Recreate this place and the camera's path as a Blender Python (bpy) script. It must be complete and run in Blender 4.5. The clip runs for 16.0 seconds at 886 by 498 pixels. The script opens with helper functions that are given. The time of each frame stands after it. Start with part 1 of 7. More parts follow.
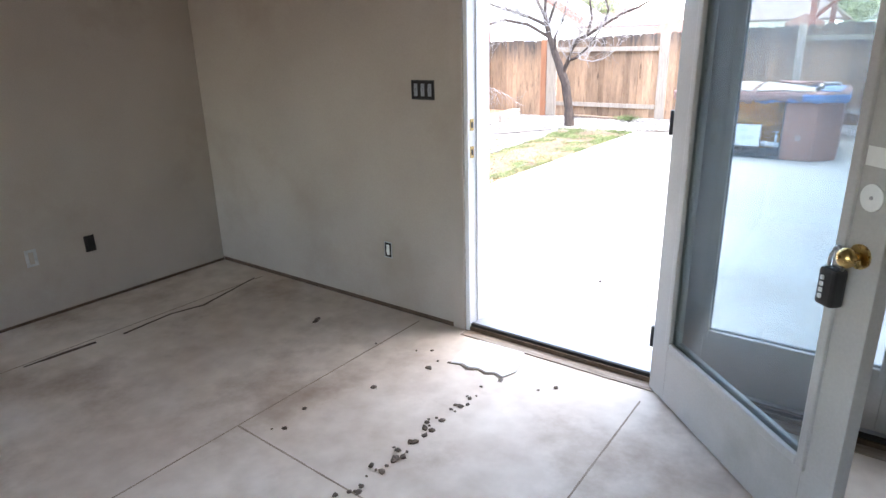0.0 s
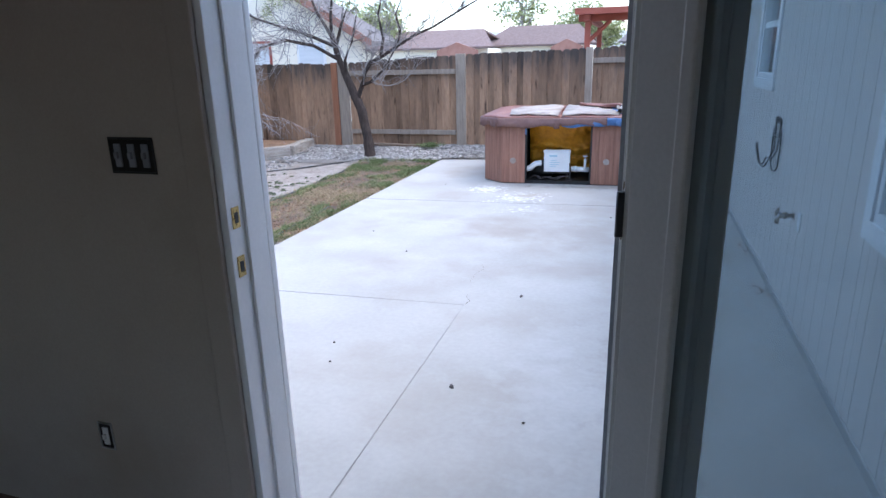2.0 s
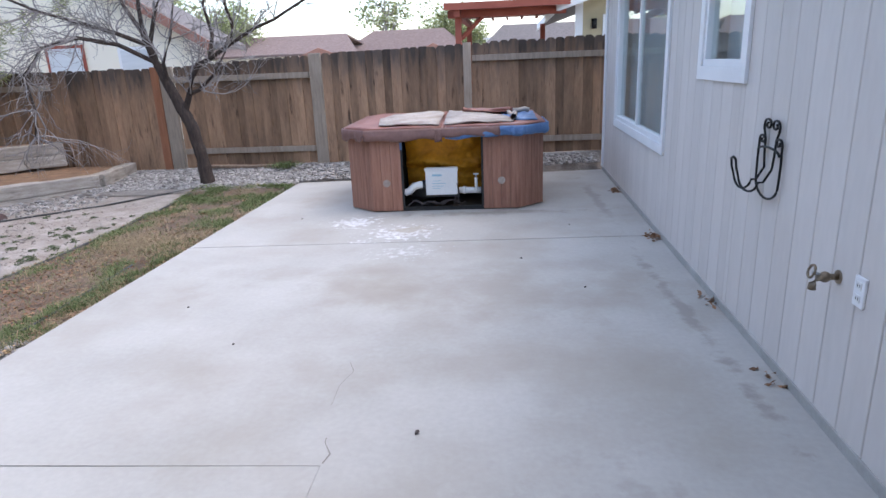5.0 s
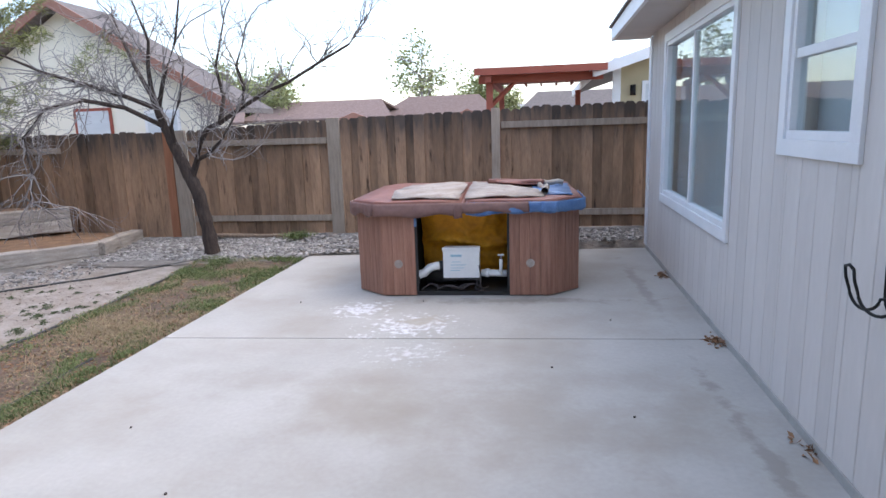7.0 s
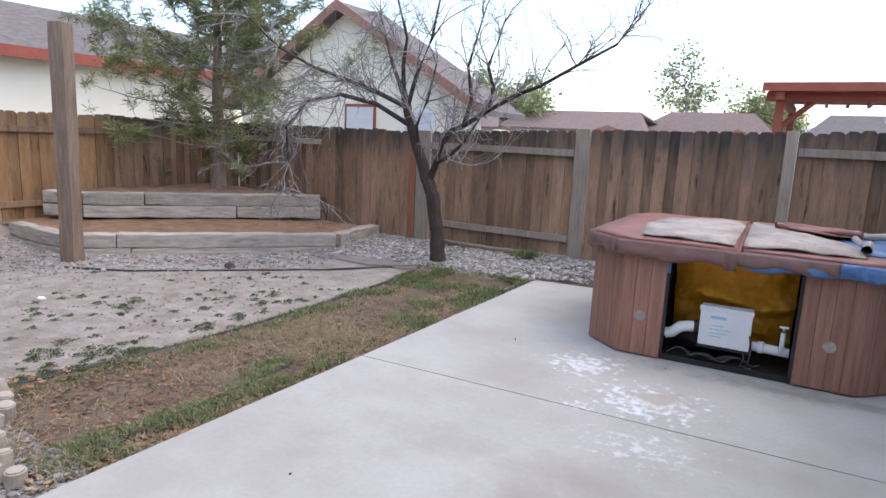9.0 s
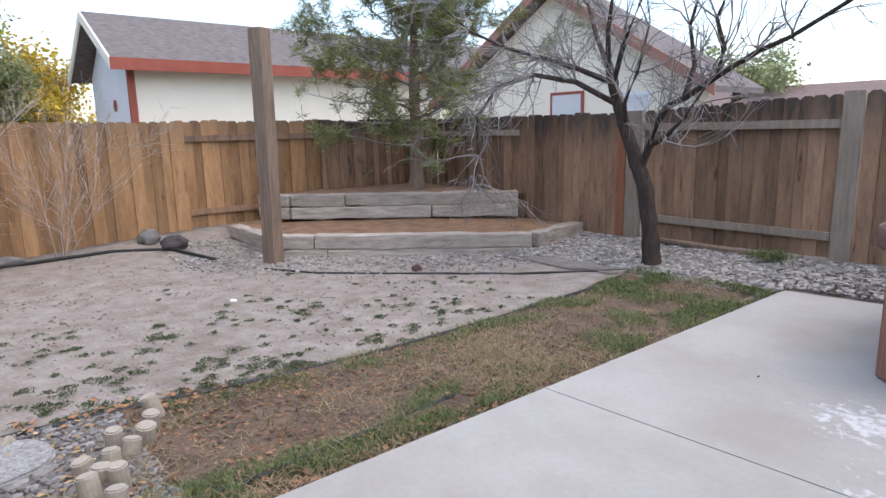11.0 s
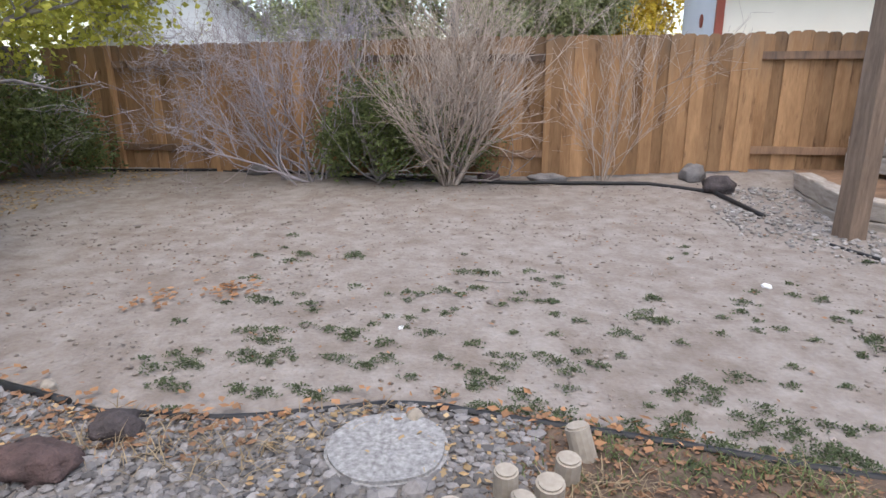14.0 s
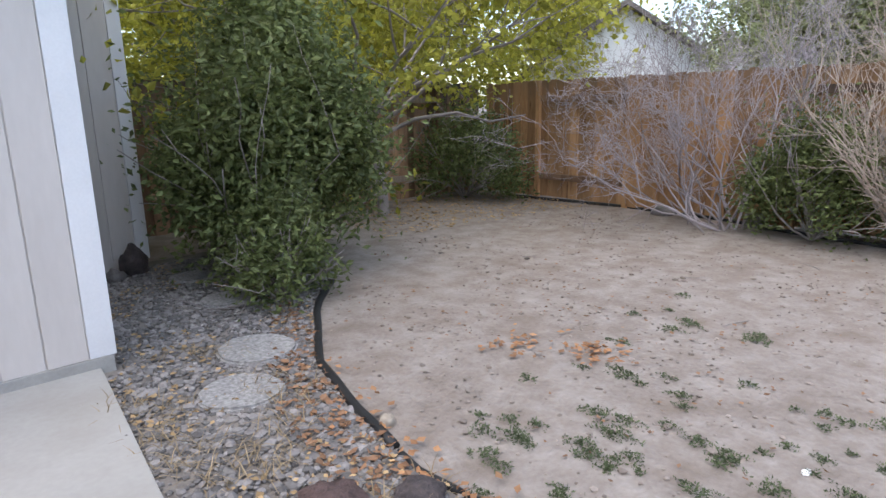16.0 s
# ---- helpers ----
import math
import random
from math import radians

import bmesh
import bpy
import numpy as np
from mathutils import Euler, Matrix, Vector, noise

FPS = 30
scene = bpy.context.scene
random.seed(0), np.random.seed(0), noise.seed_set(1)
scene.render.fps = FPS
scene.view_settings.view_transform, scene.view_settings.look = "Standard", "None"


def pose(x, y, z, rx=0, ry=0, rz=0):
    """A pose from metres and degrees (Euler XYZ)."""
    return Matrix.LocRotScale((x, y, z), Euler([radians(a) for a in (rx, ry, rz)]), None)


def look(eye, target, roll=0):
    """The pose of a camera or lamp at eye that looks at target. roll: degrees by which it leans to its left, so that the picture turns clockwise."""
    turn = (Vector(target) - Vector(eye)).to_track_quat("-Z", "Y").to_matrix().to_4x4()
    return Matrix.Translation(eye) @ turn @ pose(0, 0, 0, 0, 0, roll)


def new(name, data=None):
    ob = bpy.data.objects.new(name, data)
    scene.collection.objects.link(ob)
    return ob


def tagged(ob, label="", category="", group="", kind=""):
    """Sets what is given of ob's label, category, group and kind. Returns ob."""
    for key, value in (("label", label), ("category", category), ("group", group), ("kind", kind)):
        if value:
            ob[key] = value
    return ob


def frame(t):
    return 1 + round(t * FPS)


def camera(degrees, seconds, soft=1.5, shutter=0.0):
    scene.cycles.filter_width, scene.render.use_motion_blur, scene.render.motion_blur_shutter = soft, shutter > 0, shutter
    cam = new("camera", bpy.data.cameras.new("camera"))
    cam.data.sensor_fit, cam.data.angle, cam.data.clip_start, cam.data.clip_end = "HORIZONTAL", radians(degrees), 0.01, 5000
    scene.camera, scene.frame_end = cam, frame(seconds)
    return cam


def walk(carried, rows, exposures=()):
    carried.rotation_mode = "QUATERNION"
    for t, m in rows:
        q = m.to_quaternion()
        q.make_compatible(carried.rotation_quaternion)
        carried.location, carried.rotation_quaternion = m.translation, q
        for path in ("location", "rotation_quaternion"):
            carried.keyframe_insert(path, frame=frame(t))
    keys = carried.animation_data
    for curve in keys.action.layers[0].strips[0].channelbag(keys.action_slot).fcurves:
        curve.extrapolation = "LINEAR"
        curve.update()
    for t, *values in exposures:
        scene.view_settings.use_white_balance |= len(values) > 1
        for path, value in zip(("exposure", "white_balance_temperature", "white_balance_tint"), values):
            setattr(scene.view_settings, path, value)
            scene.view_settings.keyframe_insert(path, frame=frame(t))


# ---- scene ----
cam = camera(70.8, 16.0)
PATH = [
    (0, (1.512, 0.021, 1.763), (0.383, 1.545, 1.128), -1.4),
    (0.5, (1.335, 0.238, 1.769), (0.405, 1.882, 1.11), -1.8),
    (1, (1.093, 0.508, 1.764), (0.31, 2.232, 1.12), -2.9),
    (1.5, (0.92, 0.865, 1.753), (0.382, 2.688, 1.132), -2.5),
    (2, (0.774, 1.295, 1.754), (0.188, 3.115, 1.169), -1.4),
    (2.5, (0.578, 1.67, 1.745), (0.144, 3.515, 1.105), -2.4),
    (3, (0.491, 2.052, 1.73), (0.187, 3.9, 1.028), -3.7),
    (3.2, (0.46, 2.23, 1.734), (0.145, 4.074, 1.027), -3.7),
    (5.3, (0.406, 3.327, 1.613), (0.233, 5.237, 1.043), -1.3),
    (5.5, (0.406, 3.387, 1.612), (0.267, 5.297, 1.037), -0.3),
    (6, (0.432, 3.603, 1.607), (0.432, 5.525, 1.054), -0.8),
    (6.5, (0.43, 3.888, 1.643), (0.391, 5.848, 1.249), -1.6),
    (7, (0.44, 4.206, 1.639), (0.123, 6.143, 1.257), -1.8),
    (7.5, (0.38, 4.49, 1.668), (-0.304, 6.334, 1.302), -0.1),
    (8, (0.322, 4.688, 1.682), (-0.462, 6.486, 1.293), 1.1),
    (8.2, (0.271, 4.791, 1.694), (-0.569, 6.572, 1.347), 1.5),
    (10.3, (-0.124, 5.716, 1.568), (-1.477, 7.138, 1.183), 1.0),
    (10.5, (-0.195, 5.814, 1.561), (-1.636, 7.168, 1.258), 0.8),
    (11, (-0.32, 6.039, 1.53), (-1.843, 7.28, 1.154), -1.2),
    (11.5, (-0.509, 6.265, 1.511), (-2.259, 7.169, 1.161), 1.7),
    (12, (-0.765, 6.398, 1.5), (-2.617, 7.029, 1.088), -0.1),
    (12.5, (-1.072, 6.475, 1.495), (-2.984, 6.939, 1.133), -0.5),
    (13, (-1.331, 6.573, 1.457), (-3.267, 6.826, 1.027), -0.1),
    (13.5, (-1.59, 6.664, 1.447), (-3.526, 6.496, 0.976), 1.7),
    (14, (-1.821, 6.703, 1.407), (-3.707, 6.357, 0.837), -0.4),
    (14.5, (-2.056, 6.665, 1.429), (-3.937, 6.143, 0.996), 1.0),
    (15, (-2.236, 6.6, 1.409), (-3.961, 5.73, 0.891), -0.9),
    (15.5, (-2.409, 6.533, 1.405), (-3.882, 5.28, 0.897), 1.0),
    (16, (-2.499, 6.536, 1.407), (-3.805, 5.094, 0.945), -0.9),
]
EXPOSURES = [(0.0, 4.4, 7000, 9), (0.5, 3.7, 6900, 9), (1.0, 2.9, 6500, 10), (1.5, 2.4, 6200, 9), (2.0, 2.2, 6000, 9), (3.0, 2.0, 5950, 9), (5.5, 1.85, 6800, 11),
             (8.0, 1.75, 6900, 11), (11.0, 1.6, 6950, 11), (12.5, 1.6, 7150, 10), (14.5, 1.6, 7000, 10), (16.0, 1.7, 6900, 9)]
walk(cam, [(t, look(eye, target, roll)) for t, eye, target, roll in PATH], EXPOSURES)

# ---- world and light ----
world = bpy.data.worlds.new("evening_sky")
scene.world = world
world.use_nodes = True
wn = world.node_tree.nodes
sky = wn.new("ShaderNodeTexSky")
sky.sky_type = "NISHITA"
sky.sun_disc = False
sky.sun_elevation = radians(68)
sky.sun_rotation = radians(70)
sky.altitude, sky.air_density, sky.dust_density, sky.ozone_density = 800, 1.0, 3.0, 1.0
wn["Background"].inputs[1].default_value = 0.15
world.node_tree.links.new(sky.outputs[0], wn["Background"].inputs[0])
sun_data = bpy.data.lights.new("sun", "SUN")
sun_data.energy, sun_data.angle, sun_data.color = 0.5, radians(120), (1.0, 0.95, 0.88)
sun = new("sun", sun_data)
sun.matrix_world = look((3.4, 1.24, 9.0), (0, 0, 0))

# ---- materials ----


def rgb(c):
    return (c[0], c[1], c[2], 1.0)


def mat(name, dark, light, scale=6.0, fine=60.0, rough=0.8, bump=0.3, depth=0.01, metal=0.0, stretch=(1, 1, 1), vary=0.0,
        island=False, coat=0.0, contrast=(0.3, 0.7), through_light=0.0, stain=None, crown=None):
    """A two-scale noise material: broad stains between dark and light, fine grain, relief, and a shift of tone from piece to piece."""
    m = bpy.data.materials.new(name)
    m.use_nodes = True
    nt, n = m.node_tree, m.node_tree.nodes
    link = nt.links.new
    bsdf = n["Principled BSDF"]
    co, mp = n.new("ShaderNodeTexCoord"), n.new("ShaderNodeMapping")
    mp.inputs["Scale"].default_value = stretch
    link(co.outputs["Object"], mp.inputs["Vector"])
    src = mp.outputs["Vector"]
    tone = None
    if vary:
        info = n.new("ShaderNodeNewGeometry") if island else n.new("ShaderNodeObjectInfo")
        tone = info.outputs["Random Per Island" if island else "Random"]
        add = n.new("ShaderNodeVectorMath")
        add.operation = "MULTIPLY_ADD"
        add.inputs[1].default_value = (37.0, 19.0, 53.0)
        comb = n.new("ShaderNodeCombineXYZ")
        for i in range(3):
            link(tone, comb.inputs[i])
        link(comb.outputs[0], add.inputs[0])
        link(src, add.inputs[2])
        src = add.outputs[0]
    broad, grain = n.new("ShaderNodeTexNoise"), n.new("ShaderNodeTexNoise")
    broad.inputs["Scale"].default_value, broad.inputs["Detail"].default_value = scale, 6
    grain.inputs["Scale"].default_value, grain.inputs["Detail"].default_value = fine, 4
    link(src, broad.inputs["Vector"])
    link(src, grain.inputs["Vector"])
    ramp = n.new("ShaderNodeValToRGB")
    ramp.color_ramp.elements[0].position, ramp.color_ramp.elements[1].position = contrast
    ramp.color_ramp.elements[0].color, ramp.color_ramp.elements[1].color = rgb(dark), rgb(light)
    mixf = n.new("ShaderNodeMath")
    mixf.operation = "MULTIPLY_ADD"
    mixf.inputs[1].default_value = 0.35
    off = n.new("ShaderNodeMath")
    off.operation = "MULTIPLY_ADD"
    off.inputs[1].default_value, off.inputs[2].default_value = 0.65, 0.0
    link(broad.outputs[0], off.inputs[0])
    link(grain.outputs[0], mixf.inputs[0])
    link(off.outputs[0], mixf.inputs[2])
    link(mixf.outputs[0], ramp.inputs[0])
    colour = ramp.outputs[0]
    if stain:
        sn, sr, sm = n.new("ShaderNodeTexNoise"), n.new("ShaderNodeMapRange"), n.new("ShaderNodeMix")
        sn.inputs["Scale"].default_value, sn.inputs["Detail"].default_value, sn.inputs["Roughness"].default_value = stain[1], 7, 0.62
        sr.inputs["From Min"].default_value, sr.inputs["From Max"].default_value = stain[2], stain[3]
        sm.data_type = "RGBA"
        sm.inputs["B"].default_value = rgb(stain[0])
        link(src if vary else co.outputs["Object"], sn.inputs["Vector"])
        link(sn.outputs[0], sr.inputs["Value"])
        link(sr.outputs[0], sm.inputs[0])
        link(colour, sm.inputs["A"])
        colour = sm.outputs["Result"]
    if crown:
        # weathering of a board's upper end: colour, height where it begins, height where it is full
        sx, ma, cr, cm = n.new("ShaderNodeSeparateXYZ"), n.new("ShaderNodeMath"), n.new("ShaderNodeMapRange"), n.new("ShaderNodeMix")
        ma.operation = "MULTIPLY_ADD"
        ma.inputs[1].default_value = 1.5
        cr.inputs["From Min"].default_value, cr.inputs["From Max"].default_value, cr.inputs["To Max"].default_value = crown[1] + 0.75, crown[2] + 0.75, crown[3]
        cm.data_type = "RGBA"
        cm.inputs["B"].default_value = rgb(crown[0])
        link(co.outputs["Object"], sx.inputs[0])
        link(broad.outputs[0], ma.inputs[0])
        link(sx.outputs["Z"], ma.inputs[2])
        link(ma.outputs[0], cr.inputs["Value"])
        link(cr.outputs[0], cm.inputs[0])
        link(colour, cm.inputs["A"])
        colour = cm.outputs["Result"]
    if vary:
        hsv = n.new("ShaderNodeHueSaturation")
        mr = n.new("ShaderNodeMapRange")
        mr.inputs["To Min"].default_value, mr.inputs["To Max"].default_value = 1 - vary, 1 + vary
        link(tone, mr.inputs["Value"])
        link(mr.outputs[0], hsv.inputs["Value"])
        link(colour, hsv.inputs["Color"])
        colour = hsv.outputs[0]
    link(colour, bsdf.inputs["Base Color"])
    rr = n.new("ShaderNodeMapRange")
    rr.inputs["To Min"].default_value, rr.inputs["To Max"].default_value = max(rough - 0.12, 0.02), min(rough + 0.1, 1)
    link(grain.outputs[0], rr.inputs["Value"])
    link(rr.outputs[0], bsdf.inputs["Roughness"])
    bsdf.inputs["Metallic"].default_value = metal
    bsdf.inputs["Coat Weight"].default_value = coat
    bsdf.inputs["Specular IOR Level"].default_value = 0.4
    if bump:
        b = n.new("ShaderNodeBump")
        b.inputs["Strength"].default_value, b.inputs["Distance"].default_value = bump, depth
        link(mixf.outputs[0], b.inputs["Height"])
        link(b.outputs[0], bsdf.inputs["Normal"])
    if through_light:
        tr, mx = n.new("ShaderNodeBsdfTranslucent"), n.new("ShaderNodeMixShader")
        link(colour, tr.inputs["Color"])
        mx.inputs[0].default_value = through_light
        link(bsdf.outputs[0], mx.inputs[1])
        link(tr.outputs[0], mx.inputs[2])
        link(mx.outputs[0], n["Material Output"].inputs["Surface"])
    return m


def blot(m, at, size, turn, colour, scale, lo, hi, strength, spread=0.5):
    """Adds a ragged patch of colour, such as a stain, to a material: an oval place in the object's own space, broken up
    by noise.
    """
    nt, n = m.node_tree, m.node_tree.nodes
    link = nt.links.new
    base = n["Principled BSDF"].inputs["Base Color"]
    under = base.links[0].from_socket
    co, mp, ln, ns = n.new("ShaderNodeTexCoord"), n.new("ShaderNodeMapping"), n.new("ShaderNodeVectorMath"), n.new("ShaderNodeTexNoise")
    ad, mr, mx = n.new("ShaderNodeMath"), n.new("ShaderNodeMapRange"), n.new("ShaderNodeMix")
    mp.vector_type = "TEXTURE"
    mp.inputs["Location"].default_value = (at[0], at[1], 0.0)
    mp.inputs["Rotation"].default_value = (0, 0, radians(turn))
    mp.inputs["Scale"].default_value = (size[0], size[1], 1.0)
    ln.operation, ad.operation, mx.data_type = "LENGTH", "MULTIPLY_ADD", "RGBA"
    ns.inputs["Scale"].default_value, ns.inputs["Detail"].default_value, ns.inputs["Roughness"].default_value = scale, 5, 0.6
    ad.inputs[1].default_value = -spread
    mr.inputs["From Min"].default_value, mr.inputs["From Max"].default_value, mr.inputs["To Max"].default_value = lo - 0.5 * spread, hi - 0.5 * spread, strength
    mx.inputs["B"].default_value = rgb(colour)
    link(co.outputs["Object"], mp.inputs["Vector"])
    link(mp.outputs[0], ln.inputs[0])
    link(co.outputs["Object"], ns.inputs["Vector"])
    link(ln.outputs["Value"], ad.inputs[0])
    link(ns.outputs[0], ad.inputs[2])
    link(ad.outputs[0], mr.inputs["Value"])
    link(mr.outputs[0], mx.inputs[0])
    link(under, mx.inputs["A"])
    link(mx.outputs["Result"], base)


def glass_mat(name, tint=(0.93, 0.97, 0.97), mixed=0.10, film=0.0):
    m = bpy.data.materials.new(name)
    m.use_nodes = True
    n, link = m.node_tree.nodes, m.node_tree.links.new
    n.remove(n["Principled BSDF"])
    clear, gloss, mx, fr = (n.new("ShaderNodeBsdfTransparent"), n.new("ShaderNodeBsdfGlossy"), n.new("ShaderNodeMixShader"),
                            n.new("ShaderNodeLayerWeight"))
    clear.inputs[0].default_value = rgb(tint)
    gloss.inputs["Roughness"].default_value = 0.02
    pw, k = n.new("ShaderNodeMath"), n.new("ShaderNodeMath")
    pw.operation, k.operation = "POWER", "MULTIPLY_ADD"
    pw.inputs[1].default_value = 5.0
    k.inputs[1].default_value, k.inputs[2].default_value = 0.85, mixed
    link(fr.outputs["Facing"], pw.inputs[0])
    link(pw.outputs[0], k.inputs[0])
    link(k.outputs[0], mx.inputs[0])
    link(clear.outputs[0], mx.inputs[1])
    link(gloss.outputs[0], mx.inputs[2])
    last = mx.outputs[0]
    if film:
        # dust on the pane, uneven, that scatters the light from behind
        dust, over, cloud, amount = n.new("ShaderNodeBsdfTranslucent"), n.new("ShaderNodeMixShader"), n.new("ShaderNodeTexNoise"), n.new("ShaderNodeMapRange")
        dust.inputs[0].default_value = (0.72, 0.80, 0.88, 1)
        cloud.inputs["Scale"].default_value, cloud.inputs["Detail"].default_value = 2.2, 6
        amount.inputs["To Min"].default_value, amount.inputs["To Max"].default_value = film * 0.5, film * 1.5
        link(cloud.outputs[0], amount.inputs["Value"])
        link(amount.outputs[0], over.inputs[0])
        link(last, over.inputs[1])
        link(dust.outputs[0], over.inputs[2])
        last = over.outputs[0]
    link(last, n["Material Output"].inputs["Surface"])
    return m


M_CONCRETE = mat("patio_concrete", (0.335, 0.325, 0.30), (0.435, 0.425, 0.40), 1.3, 30, 0.85, 0.06, 0.002, contrast=(0.30, 0.70), stain=((0.295, 0.265, 0.225), 0.9, 0.45, 0.82))
for b_at, b_size, b_turn, b_colour, b_scale, b_lo, b_hi, b_amount in (
        ((-1.24, 9.60), (0.42, 0.34), 30, (0.66, 0.67, 0.69), 15, 0.48, 0.62, 0.8),
        ((-0.66, 9.18), (0.60, 0.50), 20, (0.66, 0.67, 0.69), 14, 0.51, 0.64, 0.85),
        ((-0.60, 9.28), (0.16, 0.12), 20, (0.36, 0.33, 0.28), 9, 0.20, 0.45, 0.9),
        ((-0.55, 8.50), (0.75, 0.5), 15, (0.62, 0.63, 0.64), 17, 0.58, 0.72, 0.60),
        ((-1.02, 8.86), (0.24, 0.16), 0, (0.62, 0.63, 0.64), 17, 0.56, 0.68, 0.65),
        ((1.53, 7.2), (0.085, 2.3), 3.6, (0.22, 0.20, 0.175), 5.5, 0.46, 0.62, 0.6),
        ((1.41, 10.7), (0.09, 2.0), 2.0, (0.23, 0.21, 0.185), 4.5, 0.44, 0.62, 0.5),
        ((0.55, 7.5), (2.0, 0.5), -6, (0.27, 0.235, 0.195), 1.8, 0.34, 0.66, 0.45),
        ((0.4, 6.4), (1.8, 0.35), 4, (0.28, 0.245, 0.205), 2.2, 0.38, 0.66, 0.40),
        ((-0.6, 8.0), (2.4, 0.22), 5, (0.28, 0.25, 0.21), 2.4, 0.38, 0.66, 0.40),
        ((0.95, 4.7), (0.7, 1.2), 10, (0.27, 0.25, 0.225), 5, 0.50, 0.66, 0.50),
        ((0.30, 4.5), (0.45, 1.5), 5, (0.46, 0.455, 0.445), 5.5, 0.50, 0.70, 0.4),
        # darker strip along the front foot of the hot tub
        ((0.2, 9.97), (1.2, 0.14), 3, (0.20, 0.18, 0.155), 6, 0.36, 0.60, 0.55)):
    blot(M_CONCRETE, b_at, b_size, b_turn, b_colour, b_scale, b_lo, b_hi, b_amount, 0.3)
M_CRACK = mat("dark_joint", (0.13, 0.115, 0.10), (0.24, 0.22, 0.195), 9, 50, 0.95, 0.2, 0.003)
M_SUBFLOOR = mat("stained_subfloor", (0.43, 0.34, 0.265), (0.74, 0.655, 0.565), 1.3, 9, 0.8, 0.05, 0.002, contrast=(0.30, 0.68), stain=((0.25, 0.17, 0.112), 1.6, 0.52, 0.80))
M_WALLPAINT = mat("aged_wall_paint", (0.365, 0.31, 0.262), (0.445, 0.39, 0.337), 1.6, 140, 0.75, 0.12, 0.003, stain=((0.30, 0.235, 0.175), 1.1, 0.52, 0.85))
M_WHITE = mat("white_trim_paint", (0.74, 0.74, 0.74), (0.84, 0.84, 0.84), 3, 80, 0.45, 0.08, 0.002)
# off-white door paint dimmed to grey, as the leaf faces away from light
M_DOOR_DIMMED = mat("door_paint_shade_dimmed", (0.39, 0.372, 0.35), (0.49, 0.472, 0.45), 3, 90, 0.42, 0.08, 0.002, stain=((0.33, 0.305, 0.275), 2.5, 0.56, 0.85))
M_SIDING = mat("grey_siding_paint", (0.565, 0.52, 0.48), (0.66, 0.612, 0.57), 2.2, 30, 0.7, 0.25, 0.004, stretch=(1, 1, 0.25), vary=0.025, stain=((0.50, 0.455, 0.41), 1.2, 0.55, 0.85))
M_FOUND = mat("foundation_concrete", (0.30, 0.29, 0.27), (0.42, 0.41, 0.38), 4, 50, 0.9, 0.3, 0.006)
M_FENCE = mat("weathered_fence_wood", (0.16, 0.097, 0.061), (0.43, 0.262, 0.158), 4, 22, 0.85, 0.5, 0.006, stretch=(2.4, 2.4, 0.4), vary=0.36, contrast=(0.26, 0.74), stain=((0.075, 0.043, 0.027), 5.0, 0.59, 0.71), crown=((0.058, 0.049, 0.044), 1.18, 1.76, 0.90))
M_FENCE_WARM = mat("warm_fence_wood", (0.21, 0.108, 0.048), (0.48, 0.282, 0.14), 4, 22, 0.85, 0.5, 0.006, stretch=(2.4, 2.4, 0.4), vary=0.32, contrast=(0.26, 0.74), stain=((0.11, 0.052, 0.024), 5.0, 0.59, 0.73), crown=((0.16, 0.115, 0.08), 1.25, 1.95, 0.75))
M_FENCE_GREY = mat("grey_fence_post", (0.25, 0.195, 0.148), (0.44, 0.36, 0.285), 5, 30, 0.85, 0.5, 0.006, stretch=(5, 5, 0.5), vary=0.15)
M_REDPOST = mat("stained_red_board", (0.26, 0.10, 0.05), (0.36, 0.16, 0.085), 5, 30, 0.8, 0.4, 0.005, stretch=(5, 5, 0.5))
M_STRIPWOOD = mat("worn_floor_strip", (0.16, 0.11, 0.075), (0.40, 0.34, 0.28), 9, 60, 0.8, 0.3, 0.003, stretch=(0.6, 6, 6))
M_DIRT = mat("dry_dirt", (0.195, 0.160, 0.133), (0.345, 0.307, 0.273), 6.0, 34, 0.95, 1.0, 0.035, contrast=(0.30, 0.68), stain=((0.175, 0.134, 0.103), 2.6, 0.49, 0.78))
M_GRASSBED = mat("thatch_soil", (0.060, 0.041, 0.029), (0.185, 0.128, 0.09), 5.0, 40, 0.95, 0.9, 0.03)
M_GRAVELBED = mat("gravel_soil", (0.13, 0.115, 0.10), (0.26, 0.235, 0.21), 6, 60, 0.95, 0.8, 0.03)
M_MULCH = mat("needle_mulch", (0.12, 0.07, 0.042), (0.32, 0.19, 0.11), 5, 60, 0.95, 0.9, 0.03)
M_TIMBER = mat("grey_landscape_timber", (0.24, 0.20, 0.165), (0.54, 0.485, 0.42), 4, 34, 0.9, 0.8, 0.014, stretch=(1, 6, 6), vary=0.16, stain=((0.15, 0.12, 0.095), 3.0, 0.58, 0.74))
M_TIE = mat("dark_railway_tie", (0.125, 0.088, 0.063), (0.31, 0.222, 0.16), 4, 30, 0.9, 0.6, 0.012, stretch=(6, 6, 0.6))
M_TUBWOOD = mat("redwood_panel", (0.20, 0.085, 0.055), (0.40, 0.205, 0.14), 4, 30, 0.6, 0.3, 0.003, stretch=(8, 8, 0.5), vary=0.14)
M_VINYL = mat("faded_brown_vinyl", (0.14, 0.072, 0.06), (0.235, 0.13, 0.11), 3, 30, 0.5, 0.4, 0.012)
M_VINYL_TOP = mat("faded_red_vinyl", (0.19, 0.075, 0.055), (0.30, 0.135, 0.105), 3, 30, 0.55, 0.4, 0.012)
